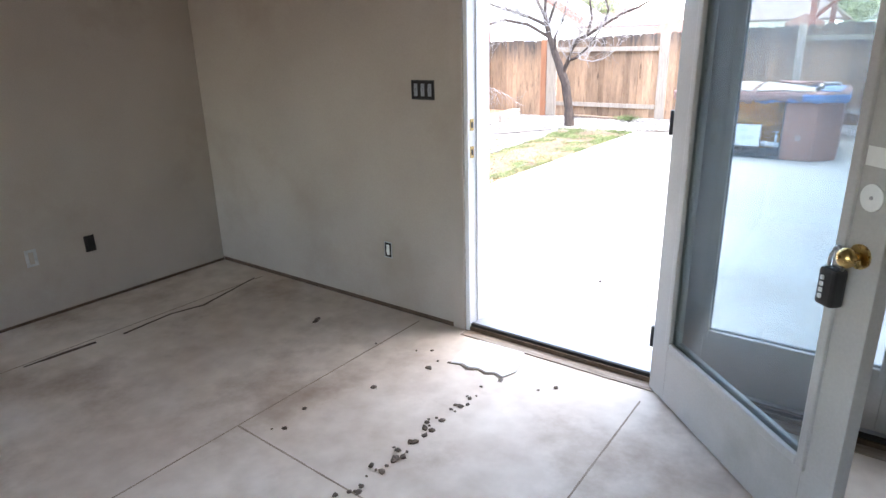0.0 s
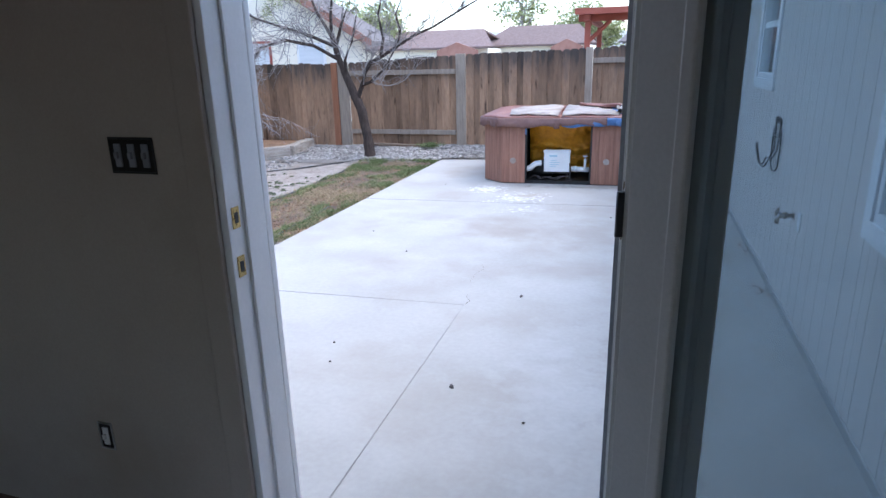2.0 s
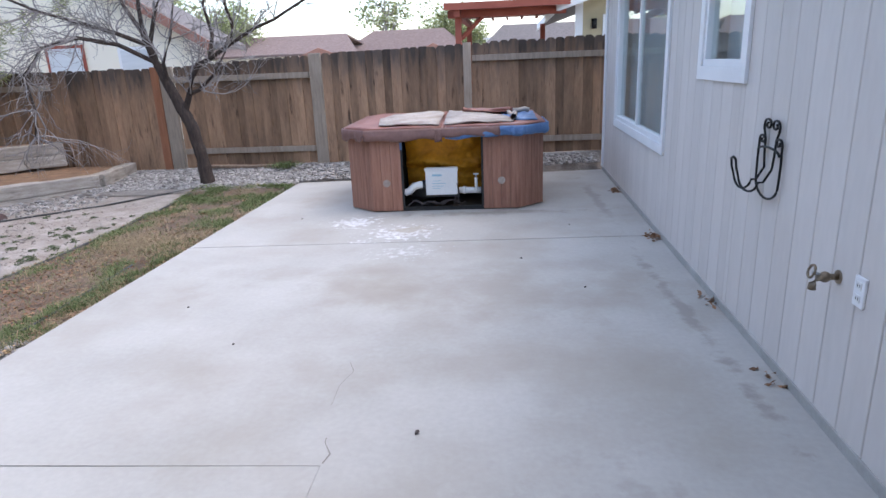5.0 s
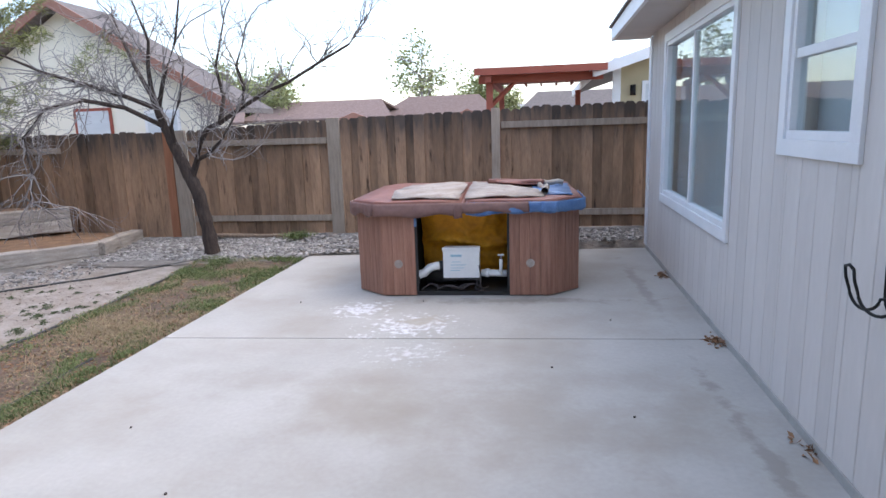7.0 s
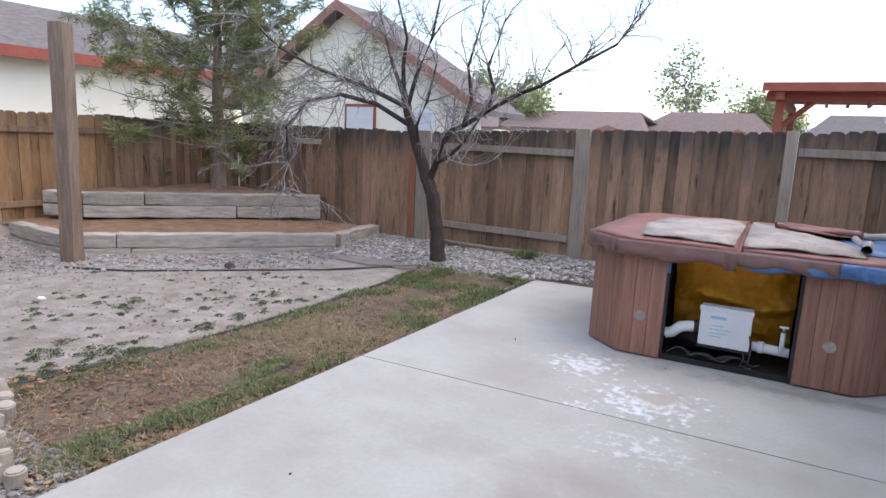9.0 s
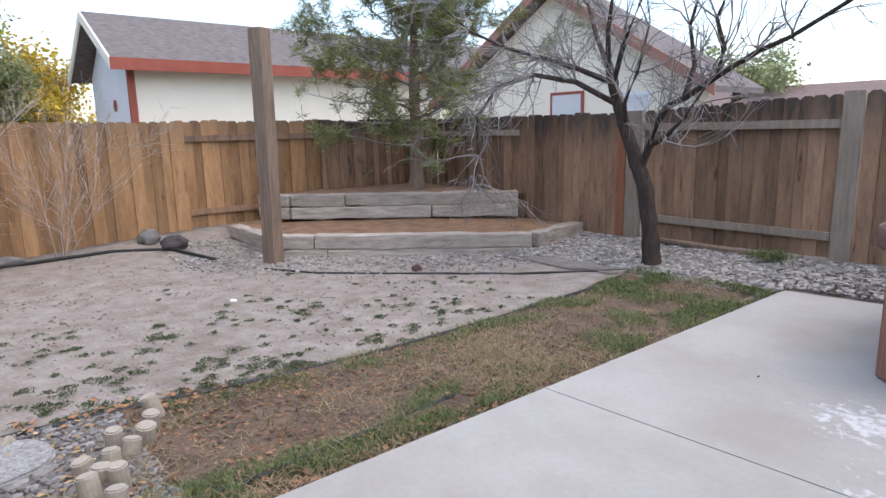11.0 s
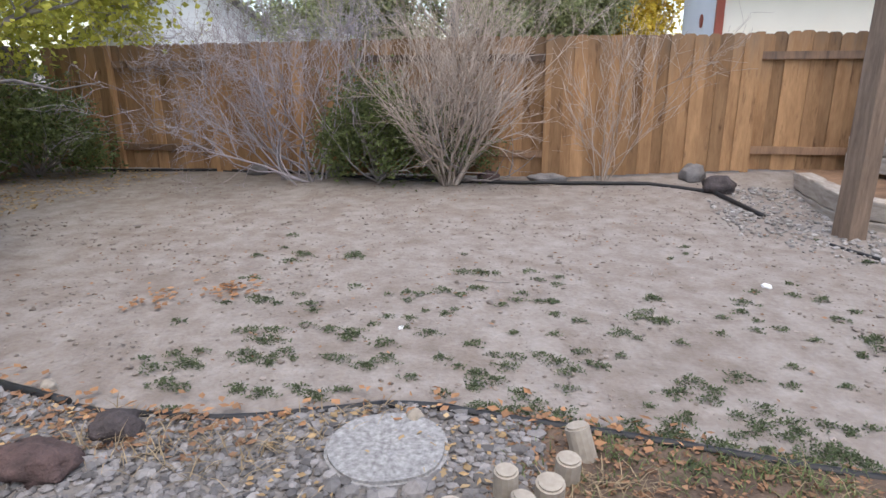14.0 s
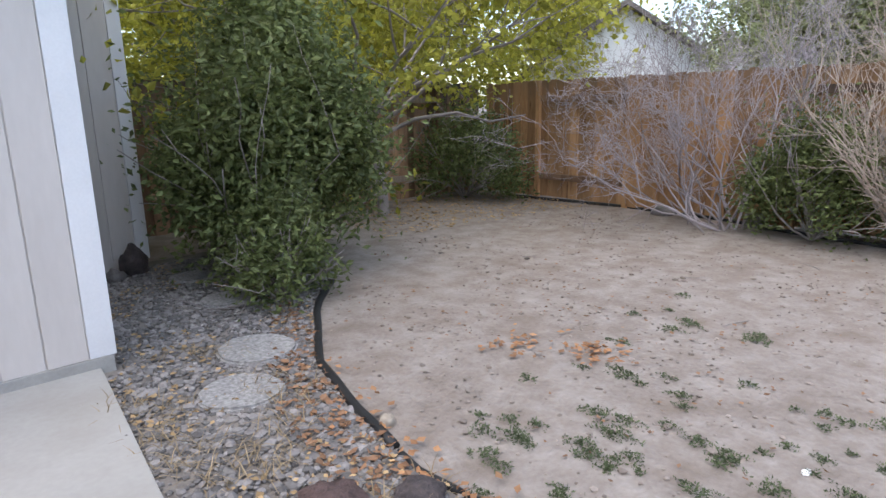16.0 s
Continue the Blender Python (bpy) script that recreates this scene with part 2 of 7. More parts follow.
M_VINYL_PALE = mat("sun_bleached_vinyl", (0.25, 0.205, 0.17), (0.46, 0.40, 0.345), 5, 40, 0.7, 0.5, 0.016, stain=((0.22, 0.13, 0.10), 6.0, 0.56, 0.74))
M_TARP = mat("blue_tarp", (0.05, 0.12, 0.27), (0.14, 0.25, 0.45), 5, 60, 0.4, 0.5, 0.01)
M_FOAM = mat("amber_spray_foam", (0.42, 0.16, 0.008), (0.80, 0.36, 0.02), 4, 22, 0.6, 0.8, 0.03)
M_BLACK = mat("black_plastic", (0.012, 0.012, 0.013), (0.03, 0.03, 0.03), 8, 60, 0.5, 0.3, 0.004)
M_PVC = mat("white_pvc", (0.68, 0.68, 0.66), (0.8, 0.8, 0.78), 6, 60, 0.4, 0.1, 0.002)
M_IRON = mat("black_wrought_iron", (0.010, 0.010, 0.010), (0.03, 0.028, 0.026), 10, 80, 0.5, 0.3, 0.002, metal=0.6)
M_BRASS = mat("worn_brass", (0.42, 0.28, 0.10), (0.66, 0.48, 0.20), 12, 80, 0.3, 0.1, 0.001, metal=1.0)
M_STEEL = mat("grey_metal", (0.35, 0.35, 0.35), (0.55, 0.55, 0.55), 12, 80, 0.4, 0.1, 0.001, metal=1.0)
M_GALV = mat("aluminium_sill", (0.20, 0.21, 0.235), (0.33, 0.345, 0.38), 8, 60, 0.5, 0.1, 0.002, metal=0.3)
# near-black puts recess shade into the colour; the door gasket is truly black
M_DARK = mat("black_rubber_and_recess_shade", (0.012, 0.011, 0.010), (0.025, 0.022, 0.02), 6, 40, 0.9, 0.2, 0.004)
M_BARK = mat("dark_bark", (0.026, 0.018, 0.014), (0.088, 0.062, 0.050), 9, 40, 0.95, 1.0, 0.03, stretch=(3, 3, 0.7))
M_TWIG = mat("grey_twigs", (0.18, 0.16, 0.15), (0.36, 0.32, 0.30), 8, 40, 0.9, 0.3, 0.003, vary=0.2, island=True)
M_TWIG_PALE = mat("pale_dry_twigs", (0.33, 0.265, 0.215), (0.56, 0.465, 0.39), 8, 40, 0.9, 0.3, 0.003, vary=0.2, island=True)
M_TWIG_MAUVE = mat("mauve_dry_twigs", (0.26, 0.23, 0.235), (0.45, 0.40, 0.41), 8, 40, 0.9, 0.3, 0.003, vary=0.2, island=True)
M_NEEDLE = mat("pine_needles", (0.16, 0.18, 0.075), (0.44, 0.45, 0.21), 3, 30, 0.7, 0.0, vary=0.35, island=True, through_light=0.5)
M_LEAF = mat("dark_green_leaves", (0.072, 0.102, 0.034), (0.235, 0.275, 0.105), 2, 30, 0.5, 0.0, vary=0.4, island=True, through_light=0.4)
M_LEAF_YELLOW = mat("yellowing_leaves", (0.23, 0.25, 0.04), (0.62, 0.57, 0.11), 2, 30, 0.6, 0.0, vary=0.4, island=True, through_light=0.5)
M_LEAF_PALE = mat("pale_tree_leaves", (0.18, 0.205, 0.085), (0.42, 0.44, 0.235), 2, 30, 0.7, 0.0, vary=0.4, island=True, through_light=0.5)
M_LEAF_GOLD = mat("golden_leaves", (0.36, 0.24, 0.02), (0.62, 0.45, 0.06), 2, 30, 0.6, 0.0, vary=0.3, island=True, through_light=0.35)
M_GRASS = mat("green_grass", (0.075, 0.105, 0.035), (0.185, 0.225, 0.085), 3, 30, 0.7, 0.0, vary=0.35, island=True, through_light=0.2)
M_STRAW = mat("dead_grass", (0.20, 0.145, 0.082), (0.42, 0.33, 0.21), 3, 30, 0.85, 0.0, vary=0.3, island=True, through_light=0.2)
M_WEED = mat("dusty_weed_leaves", (0.045, 0.064, 0.031), (0.125, 0.155, 0.072), 3, 30, 0.8, 0.0, vary=0.35, island=True)
M_LITTER = mat("fallen_leaves", (0.14, 0.070, 0.036), (0.32, 0.18, 0.10), 3, 30, 0.8, 0.0, vary=0.4, island=True)
M_LITTER_ORANGE = mat("orange_fallen_leaves", (0.24, 0.11, 0.05), (0.45, 0.245, 0.12), 3, 30, 0.8, 0.0, vary=0.35, island=True)
M_LITTER_PALE = mat("pale_fallen_leaves", (0.26, 0.165, 0.075), (0.47, 0.335, 0.18), 3, 30, 0.8, 0.0, vary=0.35, island=True)
M_STONE = mat("grey_gravel", (0.11, 0.10, 0.098), (0.28, 0.265, 0.25), 3, 60, 0.85, 0.3, 0.004, vary=0.5, island=True)
M_STONE_PALE = mat("pale_gravel", (0.18, 0.165, 0.15), (0.40, 0.375, 0.35), 3, 60, 0.85, 0.3, 0.004, vary=0.4, island=True)
M_CLOD = mat("dirt_clods", (0.17, 0.135, 0.11), (0.33, 0.285, 0.25), 3, 60, 0.95, 0.3, 0.004, vary=0.30, island=True)
M_ROCK = mat("grey_rock", (0.11, 0.10, 0.095), (0.26, 0.245, 0.235), 6, 50, 0.9, 0.6, 0.02)
M_ROCK_DARK = mat("dark_lava_rock", (0.035, 0.03, 0.03), (0.11, 0.09, 0.088), 14, 70, 0.95, 1.0, 0.03)
M_ROCK_RED = mat("reddish_lava_rock", (0.05, 0.034, 0.032), (0.155, 0.10, 0.09), 14, 70, 0.95, 1.0, 0.03)
M_STEPSTONE = mat("pebbled_stepping_stone", (0.14, 0.135, 0.13), (0.45, 0.44, 0.425), 42, 90, 0.9, 0.9, 0.012)
M_LOG = mat("pale_weathered_log", (0.25, 0.215, 0.17), (0.52, 0.46, 0.38), 6, 40, 0.9, 0.5, 0.008)
M_STUCCO = mat("cream_stucco", (0.83, 0.77, 0.635), (0.89, 0.835, 0.70), 1.5, 60, 0.9, 0.2, 0.006)
M_STUCCO_BLUE = mat("white_siding_and_stucco_shade", (0.76, 0.78, 0.80), (0.85, 0.865, 0.88), 1.5, 60, 0.9, 0.2, 0.006)
M_STUCCO_TAN = mat("tan_stucco", (0.44, 0.37, 0.23), (0.55, 0.47, 0.31), 1.5, 60, 0.9, 0.2, 0.006)
M_FASCIA = mat("rust_red_fascia", (0.27, 0.065, 0.04), (0.36, 0.10, 0.065), 3, 40, 0.7, 0.2, 0.004)
M_RAKE = mat("faded_rust_rake", (0.27, 0.125, 0.09), (0.37, 0.195, 0.145), 3, 40, 0.7, 0.2, 0.004)
M_GAP = mat("torn_skirting_gap", (0.055, 0.036, 0.024), (0.14, 0.09, 0.058), 9, 60, 0.95, 0.3, 0.004)
M_FAUCET = mat("tarnished_brass", (0.17, 0.13, 0.09), (0.36, 0.29, 0.21), 14, 80, 0.45, 0.2, 0.002, metal=0.7)
M_SHINGLE = mat("grey_brown_shingles", (0.10, 0.085, 0.08), (0.21, 0.185, 0.175), 6, 40, 0.9, 0.5, 0.015, stretch=(1, 1, 4), vary=0.12)
M_SHINGLE_RED = mat("brown_red_shingles", (0.12, 0.08, 0.07), (0.24, 0.175, 0.155), 6, 40, 0.9, 0.5, 0.015, stretch=(1, 1, 4), vary=0.12)
M_HILL = mat("hazy_hill", (0.30, 0.31, 0.31), (0.40, 0.40, 0.38), 0.02, 0.3, 1.0, 0.0)
M_CURTAIN = mat("pale_blind", (0.58, 0.61, 0.62), (0.68, 0.71, 0.72), 2, 40, 0.9, 0.1, 0.004, stretch=(1, 1, 6))
M_GLASS = glass_mat("window_glass")
M_DOORGLASS = glass_mat("door_glass", (0.79, 0.83, 0.84), 0.03, 0.04)
M_PAPER = mat("white_label", (0.72, 0.72, 0.70), (0.82, 0.82, 0.80), 5, 60, 0.7, 0.1, 0.001)
M_LABELBLUE = mat("pale_blue_print", (0.30, 0.50, 0.58), (0.40, 0.60, 0.66), 5, 60, 0.6, 0.0)

# ---- building helpers ----


def mesh_from(name, verts, faces, material, smooth=False):
    me = bpy.data.meshes.new(name)
    me.from_pydata([tuple(v) for v in verts] if not isinstance(verts, np.ndarray) else verts.tolist(), [],
                   faces if not isinstance(faces, np.ndarray) else faces.tolist())
    me.materials.append(material)
    if smooth:
        me.polygons.foreach_set("use_smooth", [True] * len(me.polygons))
    me.update()
    return me


def box(bm, x0, x1, y0, y1, z0, z1, bevel=0.0, turn=None):
    """Adds a box between the given bounds to bm, its edges rounded by bevel."""
    r = bmesh.ops.create_cube(bm, size=1.0)
    m = Matrix.Translation(((x0 + x1) / 2, (y0 + y1) / 2, (z0 + z1) / 2)) @ Matrix.Diagonal((x1 - x0, y1 - y0, z1 - z0, 1))
    bmesh.ops.transform(bm, matrix=m if turn is None else turn @ m, verts=r["verts"])
    if bevel:
        edges = list({e for v in r["verts"] for e in v.link_edges})
        bmesh.ops.bevel(bm, geom=edges, offset=bevel, segments=2, affect="EDGES", profile=0.6)


def rod(bm, p, q, r0, r1=None, sides=10):
    """Adds a round rod from p to q."""
    p, q = Vector(p), Vector(q)
    m = Matrix.Translation((p + q) / 2) @ (q - p).to_track_quat("Z", "Y").to_matrix().to_4x4()
    bmesh.ops.create_cone(bm, cap_ends=True, segments=sides, radius1=r0, radius2=r0 if r1 is None else r1, depth=(q - p).length, matrix=m)


def part(name, bm, material, parent=None, label="", smooth=False):
    """Links a bmesh as one mesh object under a thing or a part."""
    me = bpy.data.meshes.new(name)
    bm.to_mesh(me)
    bm.free()
    me.materials.append(material)
    if smooth:
        me.polygons.foreach_set("use_smooth", [True] * len(me.polygons))
    ob = new(name, me)
    ob.parent = parent
    return tagged(ob, label)


def boxpart(name, b, material, parent=None, label="", bevel=0.0):
    bm = bmesh.new()
    box(bm, *b, bevel=bevel)
    return part(name, bm, material, parent, label)


def rodpart(name, p, q, r, material, parent=None, label="", r1=None, sides=14):
    bm = bmesh.new()
    rod(bm, p, q, r, r1, sides)
    ob = part(name, bm, material, parent, label)
    ob.data.polygons.foreach_set("use_smooth", [len(f.vertices) == 4 for f in ob.data.polygons])
    return ob


def thing(name, label, category, group="", kind="", at=(0, 0, 0), turn=0.0):
    ob = new(name)
    ob.empty_display_size = 0.1
    ob.matrix_basis = pose(*at, 0, 0, turn)
    return tagged(ob, label, category, group, kind)


def tubes(paths, sides=4):
    """Verts and faces of round tapered tubes; each path is (points, radii)."""
    V, F, base = [], [], 0
    ring = np.array([(math.cos(2 * math.pi * i / sides), math.sin(2 * math.pi * i / sides)) for i in range(sides)])
    for pts, rad in paths:
        P = np.asarray(pts, float)
        T = np.gradient(P, axis=0)
        T /= np.linalg.norm(T, axis=1)[:, None] + 1e-9
        up = np.where(np.abs(T[:, 2:3]) > 0.9, np.array([[1.0, 0, 0]]), np.array([[0, 0, 1.0]]))
        A = np.cross(T, up)
        A /= np.linalg.norm(A, axis=1)[:, None] + 1e-9
        B = np.cross(T, A)
        R = np.asarray(rad, float)[:, None, None]
        W = P[:, None, :] + R * (ring[None, :, 0:1] * A[:, None, :] + ring[None, :, 1:2] * B[:, None, :])
        V.append(W.reshape(-1, 3))
        n = len(P)
        for k in range(n - 1):
            for i in range(sides):
                j = (i + 1) % sides
                F.append((base + k * sides + i, base + k * sides + j, base + (k + 1) * sides + j, base + (k + 1) * sides + i))
        F.append(tuple(base + (n - 1) * sides + i for i in range(sides)))
        base += n * sides
    return np.concatenate(V), F


def tubepart(name, paths, material, parent=None, label="", sides=4):
    v, f = tubes(paths, sides)
    ob = new(name, mesh_from(name, v, f, material, True))
    ob.parent = parent
    return tagged(ob, label)


def leaves(rng, centres, size, spread=0.35, shape=(1.0, 0.5), droop=0.3):
    """Verts and faces of folded leaf blades, one at each centre, turned at random."""
    C = np.asarray(centres)
    n = len(C)
    d = rng.normal(size=(n, 3))
    d[:, 2] = d[:, 2] * 0.6 - droop
    d /= np.linalg.norm(d, axis=1)[:, None]
    s = np.cross(d, rng.normal(size=(n, 3)))
    s /= np.linalg.norm(s, axis=1)[:, None] + 1e-9
    nrm = np.cross(d, s)
    L = size * (1 + spread * rng.uniform(-1, 1, (n, 1)))
    a = C
    b = C + d * L * 0.5 + s * L * shape[1] * 0.5 + nrm * L * 0.1
    c = C + d * L * shape[0]
    e = C + d * L * 0.5 - s * L * shape[1] * 0.5 + nrm * L * 0.1
    V = np.stack([a, b, c, e], 1).reshape(-1, 3)
    k = np.arange(n)[:, None] * 4
    F = np.concatenate([k + np.array([[0, 1, 2]]), k + np.array([[0, 2, 3]])])
    return V, F


def stones(rng, places, sizes, flat=0.6):
    """Verts and faces of small uneven stones: a squashed octahedron with cut corners each."""
    bm = bmesh.new()
    bmesh.ops.create_icosphere(bm, subdivisions=1, radius=0.5)
    base = np.array([v.co[:] for v in bm.verts])
    tri = np.array([[v.index for v in f.verts] for f in bm.faces])
    bm.free()
    n = len(places)
    J = 1 + rng.uniform(-0.28, 0.28, (n, len(base), 1))
    S = np.asarray(sizes)[:, None, None] * np.stack([rng.uniform(0.75, 1.3, n), rng.uniform(0.7, 1.1, n), np.full(n, flat)], 1)[:, None, :]
    W = base[None] * J * S
    a = rng.uniform(0, 6.28, n)
    ca, sa = np.cos(a)[:, None], np.sin(a)[:, None]
    X = W[:, :, 0] * ca - W[:, :, 1] * sa
    Y = W[:, :, 0] * sa + W[:, :, 1] * ca
    W = np.stack([X, Y, W[:, :, 2]], 2) + np.asarray(places)[:, None, :]
    F = (tri[None] + (np.arange(n) * len(base))[:, None, None]).reshape(-1, 3)
    return W.reshape(-1, 3), F


def stuff(name, v, f, material, label, category, smooth=False):
    return tagged(new(name, mesh_from(name, v, f, material, smooth)), label, category, kind="stuff")


def ground_z(x, y):
    """Height of the yard: level by the house, rising gently to the rear fence."""
    z = -0.05
    z += 0.10 * min(max((y - 11.0) / 2.2, 0), 1)
    z += 0.13 * min(max((y - 12.0) / 1.2, 0), 1) * min(max((x + 5.5) / 7.0, 0), 1)
    z += 0.16 * min(max((-x - 8.6) / 1.4, 0), 1) * min(max((y - 6.5) / 2.5, 0), 1)
    return z

# ---- ground and patio ----
FLOOR = 0.20
WALL_IN, WALL_OUT = 2.68, 2.86
SIDE_X = 1.79
PATIO_X = -2.67


def sheet(name, xs, ys, height, material, label, category, inside=None, kind="structure"):
    """A grid of ground with a height for each place; inside() cuts it to its outline."""
    V, F, index = [], [], {}
    for j, y in enumerate(ys):
        for i, x in enumerate(xs):
            index[i, j] = len(V)
            V.append((x, y, height(x, y)))
    for j in range(len(ys) - 1):
        for i in range(len(xs) - 1):
            if inside is None or inside((xs[i] + xs[i + 1]) / 2, (ys[j] + ys[j + 1]) / 2):
                F.append((index[i, j], index[i + 1, j], index[i + 1, j + 1], index[i, j + 1]))
    return tagged(new(name, mesh_from(name, V, F, material, True)), label, category, kind=kind)


def yard_relief(x, y):
    z = ground_z(x, y) + 0.012 * noise.noise((x * 1.7, y * 1.7, 0)) + 0.006 * noise.noise((x * 6, y * 6, 3))
    if x > PATIO_X - 0.25 and 2.0 < y < 12.8:
        z = min(z, -0.075)
    return z


far_x = [-900, -300, -120, -60, -30, -18] + [round(-14 + 0.2 * i, 2) for i in range(0, 86)] + [6, 20, 60, 150, 400, 900]
far_y = [-900, -300, -100, -40, -16] + [round(-8 + 0.2 * i, 2) for i in range(0, 115)] + [18, 30, 60, 120, 300, 900]
sheet("ground", far_x, far_y, yard_relief, M_DIRT, "pale dry trampled dirt of a back yard", "ground")


def edge_x(y):
    """The black edging's line between the dirt and the planted strips."""
    ys = [1.0, 2.0, 2.7, 3.6, 4.2, 4.8, 5.4, 6.1, 7.0, 8.2, 9.7, 11.6]
    xv = [-6.6, -5.35, -4.72, -4.2, -4.03, -3.92, -3.97, -4.22, -4.12, -3.95, -3.96, -4.08]
    return float(np.interp(y, ys, xv))


sheet("gravel_bed", [round(-5.6 + 0.08 * i, 2) for i in range(38)], [round(0.4 + 0.08 * i, 2) for i in range(80)],
      lambda x, y: yard_relief(x, y) + 0.012, M_GRAVELBED, "strip of loose grey gravel beside the house", "gravel bed",
      lambda x, y: edge_x(y) < x < -2.6 and y < 6.75)
sheet("grass_strip", [round(-4.3 + 0.08 * i, 2) for i in range(22)], [round(6.6 + 0.08 * i, 2) for i in range(72)],
      lambda x, y: yard_relief(x, y) + 0.012, M_GRASSBED, "strip of patchy grass and thatch beside the patio", "grass strip",
      lambda x, y: edge_x(y) < x < PATIO_X + 0.05 and y < 12.0)
sheet("rear_gravel_bed", [round(-6.0 + 0.1 * i, 2) for i in range(90)], [round(11.4 + 0.1 * i, 2) for i in range(19)],
      lambda x, y: yard_relief(x, y) + 0.014, M_GRAVELBED, "bed of pale gravel along the rear fence", "gravel bed",
      lambda x, y: y > 11.55 + 0.07 * math.sin(x * 3) + max(0, (x + 4.2)) * 0.12 - max(0, -x - 4.3) * 0.12 + (9 if x < -5.75 else 0))

patio = thing("patio", "pale grey concrete patio slab with tooled joints and stains", "patio", kind="structure")


def slab(corners, label=""):
    """One poured slab with a rounded rim, from its corners seen from above."""
    bm = bmesh.new()
    lo = [bm.verts.new((x, y, -0.16)) for x, y in corners]
    hi = [bm.verts.new((x, y, 0.0)) for x, y in corners]
    bm.faces.new(hi)
    n = len(corners)
    for i in range(n):
        bm.faces.new((lo[i], lo[(i + 1) % n], hi[(i + 1) % n], hi[i]))
    rim = [e for e in bm.edges if all(v.co.z > -0.01 for v in e.verts)]
    bmesh.ops.bevel(bm, geom=rim, offset=0.005, segments=2, affect="EDGES")
    bmesh.ops.recalc_face_normals(bm, faces=bm.faces)
    return part("slab", bm, M_CONCRETE, patio, label)


G = 0.0016
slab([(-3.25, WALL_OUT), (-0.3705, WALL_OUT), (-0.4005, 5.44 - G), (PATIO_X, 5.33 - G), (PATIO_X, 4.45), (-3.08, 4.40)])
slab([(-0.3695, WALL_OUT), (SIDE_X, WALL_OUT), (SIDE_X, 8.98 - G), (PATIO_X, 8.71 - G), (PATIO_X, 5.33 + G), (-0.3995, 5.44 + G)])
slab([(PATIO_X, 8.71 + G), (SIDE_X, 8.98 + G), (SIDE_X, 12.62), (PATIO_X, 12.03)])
boxpart("slab_bed", (PATIO_X + 0.05, SIDE_X, WALL_OUT, 12.0, -0.2, -0.02), M_CRACK, patio)

# ---- house ----


def wall_boxes(bm, axis, at0, at1, a0, a1, z0, z1, holes):
    """A wall along an axis with holes (b0, b1, h0, h1) cut right through it, as upright runs of boxes."""
    cuts = sorted({a0, a1, *[h[0] for h in holes], *[h[1] for h in holes]})
    for lo, hi in zip(cuts, cuts[1:]):
        here = sorted((h[2], h[3]) for h in holes if h[0] < hi - 1e-6 and h[1] > lo + 1e-6)
        z = z0
        for b, t in here + [(z1, z1)]:
            if b - z > 0.004:
                if axis == "x":
                    box(bm, lo, hi, at0, at1, z, b)
                else:
                    box(bm, at0, at1, lo, hi, z, b)
            z = t


def siding(wall, axis, face, out, a0, a1, z0, z1, holes, pitch=0.203):
    """Grooved upright siding boards, each its own piece, on the outer face of a wall."""
    shared = {}
    n = int(math.ceil((a1 - a0) / pitch))
    for i in range(n):
        lo, hi = a0 + i * pitch, min(a0 + (i + 1) * pitch, a1)
        cuts = sorted({lo, hi, *[h[0] for h in holes if lo < h[0] < hi], *[h[1] for h in holes if lo < h[1] < hi]})
        for c0, c1 in zip(cuts, cuts[1:]):
            here = sorted((h[2], h[3]) for h in holes if h[0] < c1 - 1e-6 and h[1] > c0 + 1e-6)
            z = z0
            for b, t in here + [(z1, z1)]:
                g0, g1 = (0.003 if c0 == lo else 0.0), (0.003 if c1 == hi else 0.0)
                w, h = round(c1 - c0 - g0 - g1, 3), round(b - z, 3)
                if h > 0.02 and w > 0.01:
                    key = (w, h)
                    if key not in shared:
                        bm = bmesh.new()
                        box(bm, 0, w, 0, 0.012, 0, h)
                        top = [e for e in bm.edges if abs(e.verts[0].co.x - e.verts[1].co.x) < 1e-5 and e.verts[0].co.y > 0.01 and e.verts[1].co.y > 0.01]
                        bmesh.ops.bevel(bm, geom=top, offset=0.004, segments=1, affect="EDGES")
                        me = bpy.data.meshes.new("siding_board")
                        bm.to_mesh(me)
                        bm.free()
                        me.materials.append(M_SIDING)
                        shared[key] = me
                    ob = new("siding_board", shared[key])
                    ob.parent = wall
                    if axis == "y":
                        ob.matrix_basis = pose(face, c1 - g1, z, 0, 0, -90) if out > 0 else pose(face, c0 + g0, z, 0, 0, 90)
                    else:
                        ob.matrix_basis = pose(c1 - g1, face, z, 0, 0, 180) if out < 0 else pose(c0 + g0, face, z)
                z = t


WIN_FAR = (9.06, 11.56, 0.83, 2.47)
WIN_SMALL = (7.20, 7.98, 1.52, 2.42)
WIN_NEAR = (3.15, 4.40, 1.02, 2.12)
DOOR = (-0.30, 1.76, FLOOR, 2.26)

bm = bmesh.new()
wall_boxes(bm, "y", SIDE_X, SIDE_X + 0.15, WALL_OUT, 12.62, 0.06, 2.70, [WIN_FAR, WIN_SMALL, WIN_NEAR])
wall_side = tagged(part("wall_side", bm, M_SIDING), "grey grooved panel siding wall of the house", "wall", kind="structure")
siding(wall_side, "y", SIDE_X, -1, WALL_OUT + 0.01, 12.52, 0.05, 2.68, [WIN_FAR, WIN_SMALL, WIN_NEAR])
tagged(boxpart("foundation", (SIDE_X - 0.022, SIDE_X + 0.15, WALL_OUT, 12.62, -0.15, 0.052), M_FOUND, None, "", 0.006),
       "low concrete foundation strip under the siding", "foundation", kind="structure")
